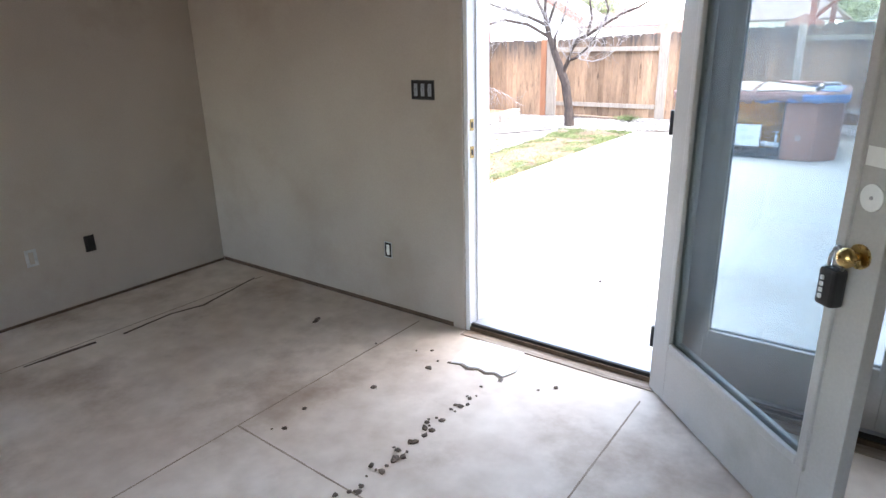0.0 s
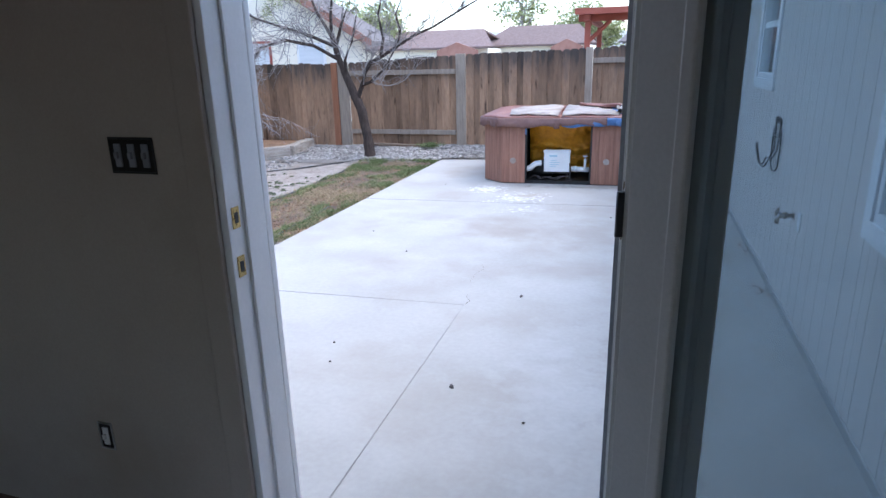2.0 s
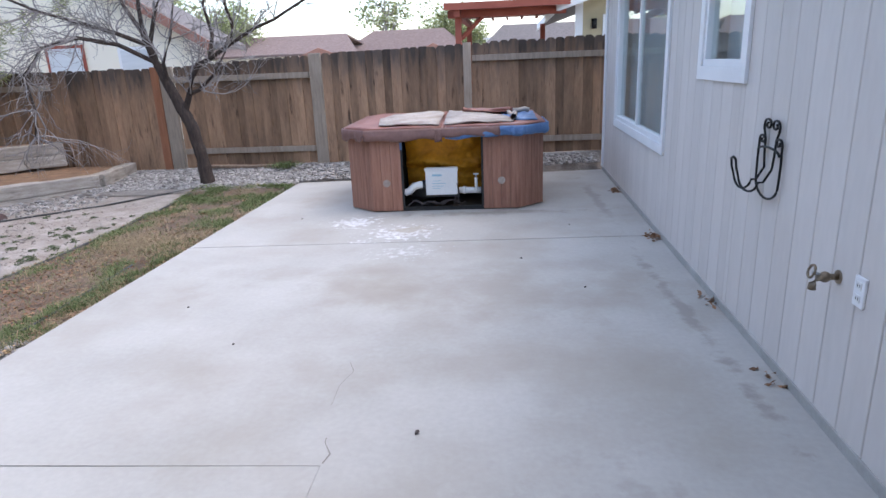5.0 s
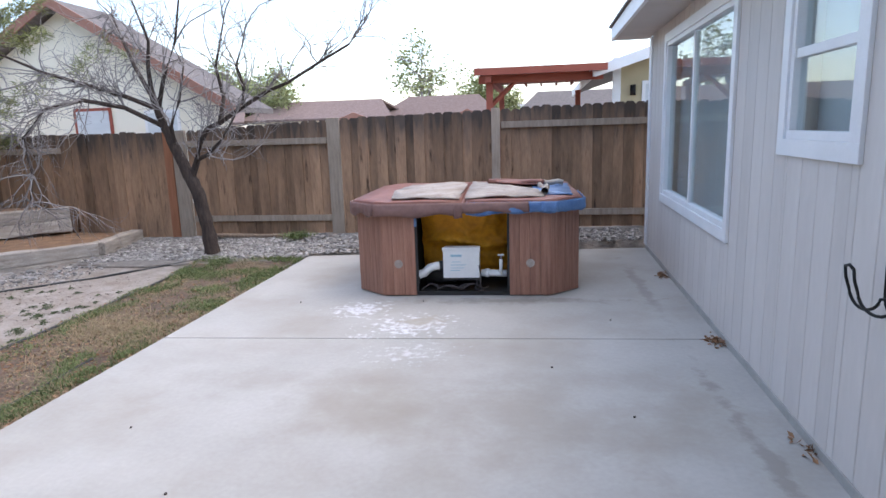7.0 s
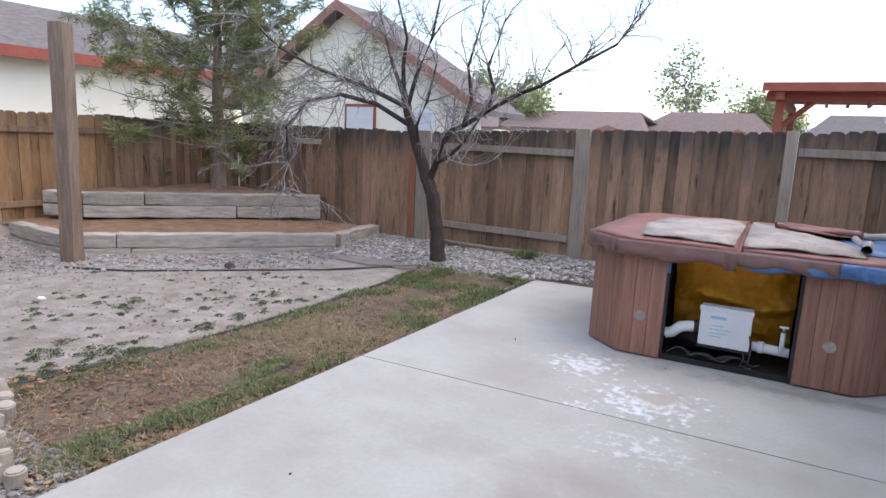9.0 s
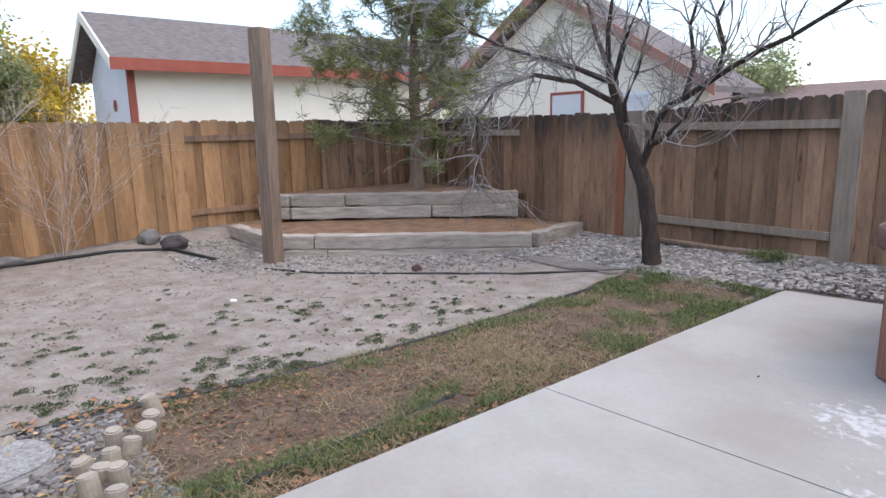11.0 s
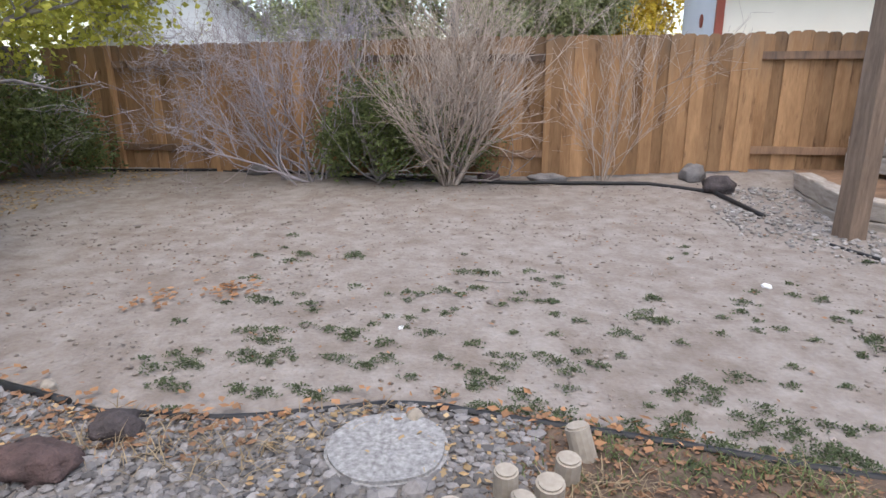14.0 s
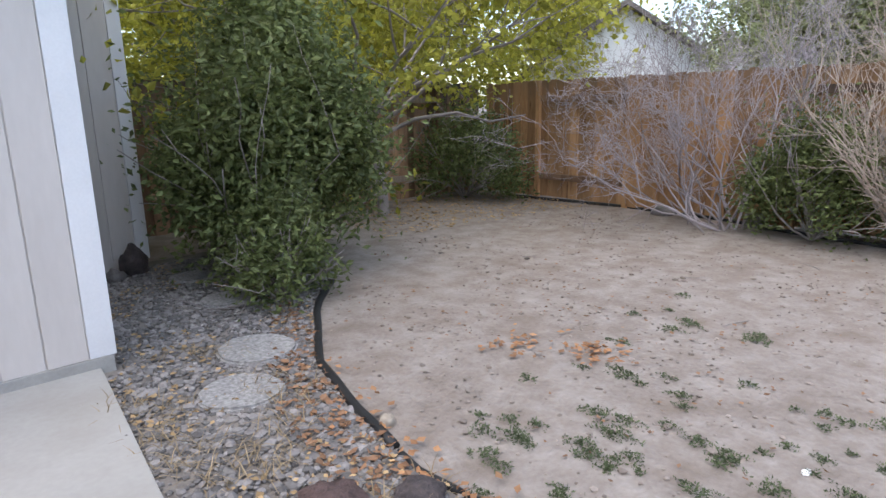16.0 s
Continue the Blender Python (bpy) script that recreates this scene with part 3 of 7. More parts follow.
tagged(boxpart("corner_trim", (SIDE_X - 0.03, SIDE_X + 0.1, 12.53, 12.66, 0.05, 2.66), M_WHITE, None, "", 0.004),
       "white painted corner board of the house", "trim", kind="structure")
boxpart("wall_end", (SIDE_X + 0.15, 6.0, 12.47, 12.62, 0.0, 2.66), M_SIDING)["kind"] = "structure"

bm = bmesh.new()
wall_boxes(bm, "x", WALL_IN + 0.004, WALL_OUT, -3.30, SIDE_X + 0.15, -0.05, 2.66, [DOOR])
wall_door = tagged(part("wall_door", bm, M_SIDING), "grey siding wall that holds the patio door", "wall", kind="structure")
siding(wall_door, "x", WALL_OUT, 1, -3.20, DOOR[0] - 0.08, 0.06, 2.66, [])
bm = bmesh.new()
wall_boxes(bm, "x", WALL_IN - 0.012, WALL_IN, -2.55, 4.0, FLOOR + 0.03, 2.70, [DOOR])
tagged(part("wall_room_north", bm, M_WALLPAINT), "dingy off-white painted room wall with the open patio door", "wall", kind="structure")
tagged(boxpart("foundation_west", (-3.32, DOOR[0], WALL_OUT, WALL_OUT + 0.022, -0.15, 0.058), M_FOUND, None, "", 0.005),
       "concrete foundation strip under the siding", "foundation", kind="structure")
tagged(boxpart("corner_trim_west", (-3.335, -3.20, WALL_OUT - 0.09, WALL_OUT + 0.02, 0.06, 2.66), M_WHITE, None, "", 0.004),
       "white painted corner board of the house", "trim", kind="structure")
bm = bmesh.new()
box(bm, -3.30, -3.15, 0.55, WALL_OUT - 0.10, -0.1, 2.66)
wall_west = tagged(part("wall_west", bm, M_SIDING), "grey siding wall on the shaded side of the house", "wall", kind="structure")
bm = bmesh.new()
box(bm, -4.22, -3.15, 0.40, 0.55, -0.1, 2.66)
wall_step = tagged(part("wall_step", bm, M_SIDING), "shaded grey siding wall of a set-back wing", "wall", kind="structure")
siding(wall_step, "x", 0.55, 1, -4.14, -3.30, 0.06, 2.66, [])
tagged(boxpart("corner_trim_step", (-4.25, -4.14, 0.45, 0.575, 0.04, 2.66), M_WHITE, None, "", 0.004),
       "white painted corner board of the set-back wing", "trim", kind="structure")
tagged(boxpart("wall_step_west", (-4.22, -4.07, -8.0, 0.40, -0.1, 2.66), M_SIDING), "grey siding wall of the set-back wing", "wall", kind="structure")

# the room
tagged(boxpart("floor", (-2.55, 4.0, -4.0, WALL_IN + 0.1, 0.02, FLOOR), M_SUBFLOOR), "bare stained subfloor with dark debris and joints", "floor", kind="structure")
tagged(boxpart("wall_room_west", (-2.70, -2.55, -4.0, WALL_IN, 0.0, 2.70), M_WALLPAINT), "dingy off-white painted room wall", "wall", kind="structure")
tagged(boxpart("wall_room_east", (4.0, 4.15, -4.0, WALL_IN, 0.0, 2.70), M_WALLPAINT), "off-white painted room wall", "wall", kind="structure")
# unseen opening added behind the camera; the area lamp in it brightens the room
FILL_OPENING = (-1.6, 1.6, 1.0, 2.3)
bm = bmesh.new()
wall_boxes(bm, "x", -4.15, -4.0, -2.70, 4.15, 0.0, 2.70, [FILL_OPENING])
tagged(part("wall_room_south", bm, M_WALLPAINT), "off-white painted room wall with an added unseen opening", "wall", kind="structure")
room_fill = bpy.data.lights.new("room_fill_light", "AREA")
room_fill.shape, room_fill.size, room_fill.size_y, room_fill.energy, room_fill.color = "RECTANGLE", 3.1, 1.25, 0.9, (1.0, 0.95, 0.88)
new("room_fill_light", room_fill).matrix_world = look((0, -4.1, 1.65), (0, 0, 1.2))
tagged(boxpart("ceiling", (-2.70, 4.15, -4.15, WALL_OUT, 2.70, 2.80), M_WALLPAINT), "plain off-white ceiling", "ceiling", kind="structure")

# roof over both wings; over the door wing it is unseen, added for shading
roof = thing("roof", "shallow pitched shingle roof with white fascia and soffit", "roof", kind="structure")
bm = bmesh.new()
vs = [bm.verts.new(p) for p in ((1.36, 12.95, 2.705), (1.36, 2.2, 2.705), (6.5, 2.2, 4.1), (6.5, 12.95, 4.1),
                                (1.36, 12.95, 2.86), (1.36, 2.2, 2.86), (6.5, 2.2, 4.3), (6.5, 12.95, 4.3))]
for q in ((0, 1, 2, 3), (7, 6, 5, 4), (0, 4, 5, 1), (1, 5, 6, 2), (2, 6, 7, 3), (3, 7, 4, 0)):
    bm.faces.new([vs[i] for i in q])
part("roof_slope", bm, M_SHINGLE, roof)
boxpart("fascia", (1.32, 1.358, 3.3, 12.98, 2.68, 2.84), M_WHITE, roof, "white fascia board", 0.003)
boxpart("shingle_edge", (1.29, 1.37, 3.3, 13.0, 2.842, 2.868), M_SHINGLE, roof, "dark shingle edge", 0.003)
# siding grey instead of white puts the eave's shadow into the soffit
boxpart("soffit", (1.358, SIDE_X, 3.3, 12.95, 2.682, 2.70), M_SIDING, roof, "soffit board, its shadow put in as siding grey")
# unseen slab and eave that keep sky light off the door wall
boxpart("roof_slope", (-3.75, 4.4, -4.4, 3.28, 2.86, 3.0), M_SHINGLE, roof)
boxpart("soffit", (-3.70, 1.30, WALL_OUT, 3.28, 2.82, 2.856), M_WHITE, roof, "unseen white soffit board, added for shading")
boxpart("fascia", (-3.75, 1.30, 3.282, 3.32, 2.66, 2.86), M_WHITE, roof, "white fascia board", 0.003)


def window(name, span, label, mullion=None, blind=0.85, hung=False):
    """A white trimmed window in the side wall: casing, vinyl frame, panes and the blind behind them."""
    y0, y1, z0, z1 = span
    w = thing(name, label, "window", kind="structure")
    c = 0.09
    bm = bmesh.new()
    xo = SIDE_X - 0.012
    box(bm, xo - 0.022, xo, y0 - c, y1 + c, z1, z1 + c, 0.003)
    box(bm, xo - 0.022, xo, y0 - c, y1 + c, z0 - c, z0, 0.003)
    box(bm, xo - 0.0215, xo, y0 - c, y0, z0, z1, 0.003)
    box(bm, xo - 0.0215, xo, y1, y1 + c, z0, z1, 0.003)
    part("casing", bm, M_WHITE, w)
    bm = bmesh.new()
    f = 0.045
    for a, b, g, h in ((y0, y1, z1 - f, z1), (y0, y1, z0, z0 + f), (y0, y0 + f, z0 + f, z1 - f), (y1 - f, y1, z0 + f, z1 - f)):
        box(bm, SIDE_X - 0.02, SIDE_X + 0.06, a, b, g, h, 0.004)
    part("window_frame", bm, M_WHITE, w)
    cells = [(y0 + f, y1 - f, z0 + f, z1 - f)]
    if mullion:
        boxpart("mullion", (SIDE_X - 0.005, SIDE_X + 0.05, mullion - 0.025, mullion + 0.025, z0 + f, z1 - f), M_WHITE, w, "", 0.003)
        cells = [(y0 + f, mullion - 0.025, z0 + f, z1 - f), (mullion + 0.025, y1 - f, z0 + f, z1 - f)]
    if hung:
        zm = (z0 + z1) / 2
        boxpart("meeting_rail", (SIDE_X - 0.008, SIDE_X + 0.05, y0 + f, y1 - f, zm - 0.025, zm + 0.025), M_WHITE, w, "", 0.003)
        cells = [(y0 + f, y1 - f, z0 + f, zm - 0.025), (y0 + f, y1 - f, zm + 0.025, z1 - f)]
    for k, (a, b, g, h) in enumerate(cells):
        p = boxpart("pane", (SIDE_X + 0.015 + 0.012 * k, SIDE_X + 0.02 + 0.012 * k, a, b, g, h), M_GLASS, w)
        p.visible_shadow = False
    boxpart("blind", (SIDE_X + 0.14, SIDE_X + 0.146, y0 - 0.05, y1 + 0.05, z0 - 0.05, z1 + 0.05), M_CURTAIN, w, "pale grey blind")
    return w


window("window_1", WIN_FAR, "wide white sliding window with pale blinds behind", 10.35)
window("window_2", WIN_SMALL, "small white single-hung window with frosted panes", hung=True)
window("window_3", WIN_NEAR, "white sliding window of the side wing", 3.75)

# ---- patio door ----
door_frame = thing("door_frame", "white painted frame of a two-panel patio door", "door frame", kind="structure")
boxpart("jamb", (-0.30, -0.275, WALL_IN - 0.01, WALL_OUT - 0.02, FLOOR, 2.26), M_WHITE, door_frame, "", 0.004)
boxpart("stop", (-0.275, -0.265, WALL_IN + 0.06, WALL_OUT - 0.03, FLOOR, 2.21), M_WHITE, door_frame, "", 0.003)
boxpart("mullion", (0.745, 0.84, WALL_IN - 0.012, WALL_OUT - 0.02, FLOOR, 2.26), M_DOOR_DIMMED, door_frame, "", 0.005)
boxpart("stop", (0.738, 0.745, WALL_IN + 0.06, WALL_OUT - 0.03, FLOOR, 2.21), M_WHITE, door_frame, "", 0.003)
boxpart("jamb", (1.72, 1.76, WALL_IN - 0.01, WALL_OUT + 0.02, FLOOR, 2.26), M_WHITE, door_frame, "", 0.004)
boxpart("head", (-0.275, 1.72, WALL_IN - 0.0095, WALL_OUT + 0.0195, 2.21, 2.26), M_WHITE, door_frame, "", 0.004)
boxpart("casing", (-0.375, -0.295, WALL_IN - 0.030, WALL_IN - 0.0125, FLOOR + 0.01, 2.33), M_WALLPAINT, door_frame, "", 0.005)
boxpart("casing", (1.755, 1.84, WALL_IN - 0.030, WALL_IN - 0.0125, FLOOR + 0.01, 2.33), M_WALLPAINT, door_frame, "", 0.005)
boxpart("casing", (-0.295, 1.755, WALL_IN - 0.030, WALL_IN - 0.0125, 2.25, 2.33), M_WALLPAINT, door_frame, "", 0.005)
boxpart("brickmould", (-0.37, -0.29, WALL_OUT + 0.013, WALL_OUT + 0.04, 0.1, 2.33), M_WHITE, door_frame, "", 0.006)
boxpart("sill", (-0.295, 1.755, WALL_IN + 0.026, WALL_OUT + 0.06, FLOOR - 0.03, FLOOR + 0.042), M_GALV, door_frame, "dull aluminium threshold", 0.006)
boxpart("gasket", (-0.295, 1.755, WALL_IN + 0.004, WALL_IN + 0.024, FLOOR + 0.001, FLOOR + 0.044), M_DARK, door_frame, "black rubber gasket", 0.003)
boxpart("floor_strip", (-0.295, 1.755, WALL_IN - 0.075, WALL_IN + 0.002, FLOOR + 0.0005, FLOOR + 0.006), M_STRIPWOOD, door_frame, "worn wooden floor strip", 0.002)
boxpart("sill_riser", (-0.295, 1.755, WALL_IN + 0.1, WALL_OUT + 0.03, 0.0, FLOOR - 0.031), M_FOUND, door_frame, "concrete riser")
boxpart("weather_strip", (-0.275, 0.745, WALL_IN + 0.0, WALL_IN + 0.018, FLOOR - 0.005, FLOOR + 0.012), M_BLACK, door_frame, "black rubber strip")
for z in (1.01, 1.15):
    boxpart("strike_plate", (-0.275, -0.272, WALL_IN + 0.008, WALL_IN + 0.040, z + 0.17, z + 0.23), M_BRASS, door_frame, "worn brass strike plate", 0.001)
    boxpart("latch_hole", (-0.272, -0.2705, WALL_IN + 0.016, WALL_IN + 0.032, z + 0.185, z + 0.215), M_BLACK, door_frame, "dark latch hole")
for z in (0.45, 1.42, 2.0):
    rodpart("hinge", (0.738, WALL_IN - 0.012, z - 0.05), (0.738, WALL_IN - 0.012, z + 0.05), 0.009, M_BLACK, door_frame, "dark hinge barrel")
    boxpart("hinge_plate", (0.7425, 0.7445, WALL_IN - 0.008, WALL_IN + 0.030, z - 0.05, z + 0.05), M_STEEL, door_frame, "steel hinge leaf")


boxpart("strike_plate", (0.7405, 0.7445, WALL_IN + 0.032, WALL_IN + 0.058, 1.35, 1.48), M_STRIPWOOD, door_frame, "worn chiselled strike recess", 0.001)
boxpart("weather_strip", (0.728, 0.738, WALL_IN + 0.066, WALL_IN + 0.074, FLOOR + 0.05, 2.2), M_GALV, door_frame, "grey brush strip")


def glazed_leaf(name, label, width, height, at, turn, knob, s=0.125):
    """A full-glass door leaf, hung at its left edge: stiles, rails, glazing bead and pane."""
    d = thing(name, label, "door", kind="structure", at=at, turn=turn)
    b, t = 0.27, 0.13
    boxpart("stile", (0, s, -0.022, 0.022, 0, height), M_DOOR_DIMMED, d, "", 0.003)
    boxpart("stile", (width - s, width, -0.022, 0.022, 0, height), M_DOOR_DIMMED, d, "", 0.003)
    boxpart("rail", (s, width - s, -0.0218, 0.0218, 0, b), M_DOOR_DIMMED, d, "", 0.003)
    boxpart("rail", (s, width - s, -0.0218, 0.0218, height - t, height), M_DOOR_DIMMED, d, "", 0.003)
    for side in (-1, 1):
        bm = bmesh.new()
        y0, y1 = sorted((side * 0.012, side * 0.032))
        for x0, x1, z0, z1 in ((s - 0.012, s + 0.022, b - 0.012, height - t + 0.012), (width - s - 0.022, width - s + 0.012, b - 0.012, height - t + 0.012)):
            box(bm, x0, x1, y0, y1, z0, z1, 0.006)
        for z0, z1 in ((b - 0.012, b + 0.022), (height - t - 0.022, height - t + 0.012)):
            box(bm, s + 0.022, width - s - 0.022, y0, y1, z0, z1, 0.006)
        part("glazing_bead", bm, M_DOOR_DIMMED, d)
    p = boxpart("pane", (s, width - s, -0.003, 0.003, b, height - t), M_DOORGLASS, d, "clear glass pane")
    p.visible_shadow = False
    if knob:
        zk, xk = 0.98, width - 0.065
        for side in (-1, 1):
            k = rodpart("knob", (xk, side * 0.022, zk), (xk, side * 0.030, zk), 0.034, M_BRASS, d, "worn brass door knob", sides=24)
            bm = bmesh.new()
            rod(bm, (xk, side * 0.030, zk), (xk, side * 0.055, zk), 0.012, sides=16)
            bmesh.ops.create_uvsphere(bm, u_segments=20, v_segments=12, radius=0.028,
                                      matrix=Matrix.Translation((xk, side * 0.066, zk)) @ Matrix.Diagonal((1, 0.75, 1, 1)))
            part("grip", bm, M_BRASS, k, "", True)
            rodpart("deadbolt_plate", (xk, side * 0.022, zk + 0.16), (xk, side * 0.026, zk + 0.16), 0.036, M_PAPER, d, "round white deadbolt cover", sides=28)
            rodpart("screw", (xk, side * 0.026, zk + 0.16), (xk, side * 0.028, zk + 0.16), 0.005, M_STEEL, d, "")
        bm = bmesh.new()
        box(bm, xk - 0.075, xk - 0.015, -0.075, -0.032, zk - 0.155, zk - 0.045, 0.010)
        lock = part("lock_box", bm, M_BLACK, d, "black key lock box hung on the knob")
        for i in range(4):
            boxpart("dial", (xk - 0.062, xk - 0.050, -0.079, -0.074, zk - 0.135 + 0.018 * i, zk - 0.122 + 0.018 * i), M_PAPER, lock, "white number wheel", 0.002)
        arch = [(xk - 0.045 - 0.024 * math.cos(a), -0.052, zk - 0.045 + 0.062 * math.sin(a)) for a in np.linspace(0, math.pi, 11)]
        tubepart("shackle", [(arch, [0.005] * 11)], M_STEEL, lock, "steel shackle", 8)
        boxpart("label", (width - 0.105, width - 0.02, -0.0245, -0.0225, zk + 0.24, zk + 0.29), M_PAPER, d, "torn white paper sticker")
    return d


LEAF = 1.07
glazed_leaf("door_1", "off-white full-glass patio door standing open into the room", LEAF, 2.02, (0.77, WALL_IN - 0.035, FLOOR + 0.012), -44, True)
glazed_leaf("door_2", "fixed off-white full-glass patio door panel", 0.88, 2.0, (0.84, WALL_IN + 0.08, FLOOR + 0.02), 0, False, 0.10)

# ---- raised beds ----
PINE = (-8.6, 12.25)


def timber_run(bed, points, z0, courses, gaps):
    """Courses of square landscape timbers along a line of points, butted at the joints given as fractions."""
    for p, q in zip(points, points[1:]):
        a, b = Vector((*p, 0)), Vector((*q, 0))
        length, ang = (b - a).length, math.degrees(math.atan2(b.y - a.y, b.x - a.x))
        for c in range(courses):
            cuts = [0.0] + [g for g in gaps[c % len(gaps)] if length > 2.2] + [1.0]
            for g0, g1 in zip(cuts, cuts[1:]):
                bm = bmesh.new()
                w = length * (g1 - g0) - 0.012
                box(bm, 0, w, -0.09, 0.09, 0, 0.186, 0.018)
                bmesh.ops.subdivide_edges(bm, edges=[e for e in bm.edges if abs(e.verts[0].co.x - e.verts[1].co.x) > 0.4], cuts=14)
                for v in bm.verts:
                    k = 0.014 * noise.noise((v.co.x * 2.5 + c * 9, v.co.y * 8, v.co.z * 8 + p[0])) + 0.007 * noise.noise((v.co.x * 11, v.co.y * 9 + c, v.co.z * 9))
                    v.co += Vector((0, 1, 1)) * k
                t = part("timber", bm, M_TIMBER, bed)
                at = a.lerp(b, g0)
                t.matrix_basis = pose(at.x, at.y, z0 + 0.19 * c, 0, 0, ang)


bed_low = thing("raised_bed", "low corner bed edged with grey weathered landscape timbers", "raised bed")
timber_run(bed_low, [(-9.35, 9.42), (-8.02, 9.42), (-5.72, 11.93), (-5.88, 13.05)], -0.16, 2, [[0.22], [0.17]])
bed_high = thing("raised_bed", "upper tier of a corner bed edged with grey timbers", "raised bed")
timber_run(bed_high, [(-9.75, 10.05), (-9.2, 10.30), (-6.95, 12.95)], 0.22, 2, [[0.62], [0.24]])


def tier(name, outline, z, label):
    """Mulched earth that fills a bed to a height, slightly mounded."""
    c = Vector((sum(p[0] for p in outline) / len(outline), sum(p[1] for p in outline) / len(outline)))
    V, F = [], []
    rings = 9
    n = len(outline) * 6
    ring = []
    for i in range(len(outline)):
        p, q = Vector(outline[i]), Vector(outline[(i + 1) % len(outline)])
        ring += [p.lerp(q, k / 6) for k in range(6)]
    for r in range(rings + 1):
        for p in ring:
            s = c.lerp(p, r / rings)
            V.append((s.x, s.y, z + 0.05 * (1 - r / rings) + 0.02 * noise.noise((s.x * 3, s.y * 3, 1))))
    for r in range(rings):
        for i in range(n):
            j = (i + 1) % n
            F.append((r * n + i, (r + 1) * n + i, (r + 1) * n + j, r * n + j))
    return tagged(new(name, mesh_from(name, V, F, M_MULCH, True)), label, "mulch", kind="structure")


tier("mulch_low", [(-9.95, 9.5), (-8.02, 9.5), (-5.8, 11.95), (-5.95, 13.12), (-9.95, 13.12)], 0.16, "rust brown pine needle mulch in the lower bed")
tier("mulch_high", [(-9.95, 10.15), (-9.2, 10.4), (-7.0, 12.98), (-7.0, 13.12), (-9.95, 13.12)], 0.56, "rust brown pine needle mulch in the upper bed")

pole = thing("timber_post", "tall dark upright railway tie set beside the bed", "post", at=(-7.52, 9.2, -0.1), turn=20)
bm = bmesh.new()
box(bm, -0.115, 0.115, -0.10, 0.10, 0, 2.83, 0.014)
bmesh.ops.subdivide_edges(bm, edges=[e for e in bm.edges if abs(e.verts[0].co.z - e.verts[1].co.z) > 1], cuts=14)
for v in bm.verts:
    v.co.x += 0.010 * noise.noise((v.co.x * 4, v.co.y * 4, v.co.z * 2)) + 0.008 * v.co.z
    v.co.y += 0.010 * noise.noise((v.co.x * 4 + 7, v.co.y * 4, v.co.z * 2))
bmesh.ops.scale(bm, vec=(0.85, 0.85, 1.0), verts=bm.verts[:])
part("shaft", bm, M_TIE, pole)

# ---- hot tub ----
tub = thing("hot_tub", "octagonal redwood-sided hot tub with its service panel removed", "hot tub", at=(-0.31, 10.11, 0.0), turn=3.0)
W, D, CUTX, CUTY = 1.115, 2.02, 0.29, 0.26
foot = [(-W + CUTX, 0), (W - CUTX, 0), (W, CUTY), (W, D - CUTY), (W - CUTX, D), (-W + CUTX, D), (-W, D - CUTY), (-W, CUTY)]
H0, H1 = 0.014, 0.865
OPEN = (-0.49, 0.43)


def cabinet_side(p, q, name="panel", label=""):
    """Upright tongue-and-groove boards from p to q."""
    a, b = Vector((*p, 0)), Vector((*q, 0))
    L = (b - a).length
    ang = math.degrees(math.atan2(b.y - a.y, b.x - a.x))
    n = max(3, round(L / 0.098))
    w = L / n
    for i in range(n):
        bm = bmesh.new()
        box(bm, 0.0006, w - 0.0006, 0, 0.018, H0, H1)
        fr = [e for e in bm.edges if abs(e.verts[0].co.z - e.verts[1].co.z) > 0.3 and e.verts[0].co.y < 0.001]
        bmesh.ops.bevel(bm, geom=fr, offset=0.0025, segments=1, affect="EDGES")
        ob = part("side_board", bm, M_TUBWOOD, tub)
        at = a.lerp(b, i / n)
        ob.matrix_basis = pose(at.x, at.y, 0, 0, 0, ang)


for i in range(8):
    p, q = foot[i], foot[(i + 1) % 8]
    if i == 0:
        cabinet_side(p, (OPEN[0], 0))
        cabinet_side((OPEN[1], 0), q)
    else:
        cabinet_side(p, q)
bm = bmesh.new()
vs = [bm.verts.new((x * 0.97, 0.03 + y * 0.97, 0.0)) for x, y in foot]
vt = [bm.verts.new((x * 0.97, 0.03 + y * 0.97, 0.045)) for x, y in foot]
bm.faces.new(vt)
for i in range(8):
    bm.faces.new((vs[i], vs[(i + 1) % 8], vt[(i + 1) % 8], vt[i]))
part("base", bm, M_BLACK, tub, "dark tub base")
# inner walls coloured near-black so the open cabinet reads as shaded
boxpart("cavity_wall", (OPEN[0] - 0.04, OPEN[0] - 0.01, 0.02, 0.75, 0.046, 0.86), M_DARK, tub, "cabinet inner wall toned near-black for its shade")
boxpart("cavity_wall", (OPEN[1] + 0.01, OPEN[1] + 0.04, 0.02, 0.75, 0.046, 0.86), M_DARK, tub, "cabinet inner wall toned near-black for its shade")
for x in (OPEN[0] - 0.008, OPEN[1] - 0.022):
    boxpart("stud", (x, x + 0.03, 0.005, 0.05, 0.046, 0.862), M_BLACK, tub, "dark frame stud", 0.003)
boxpart("blue_tape", (OPEN[0] - 0.002, OPEN[0] + 0.022, 0.001, 0.0045, 0.70, 0.80), M_TARP, tub, "strip of blue tape")
# the foam-covered shell bulges out between the studs, drawn in above the pump
V, F = [], []
NX, NZ = 46, 34
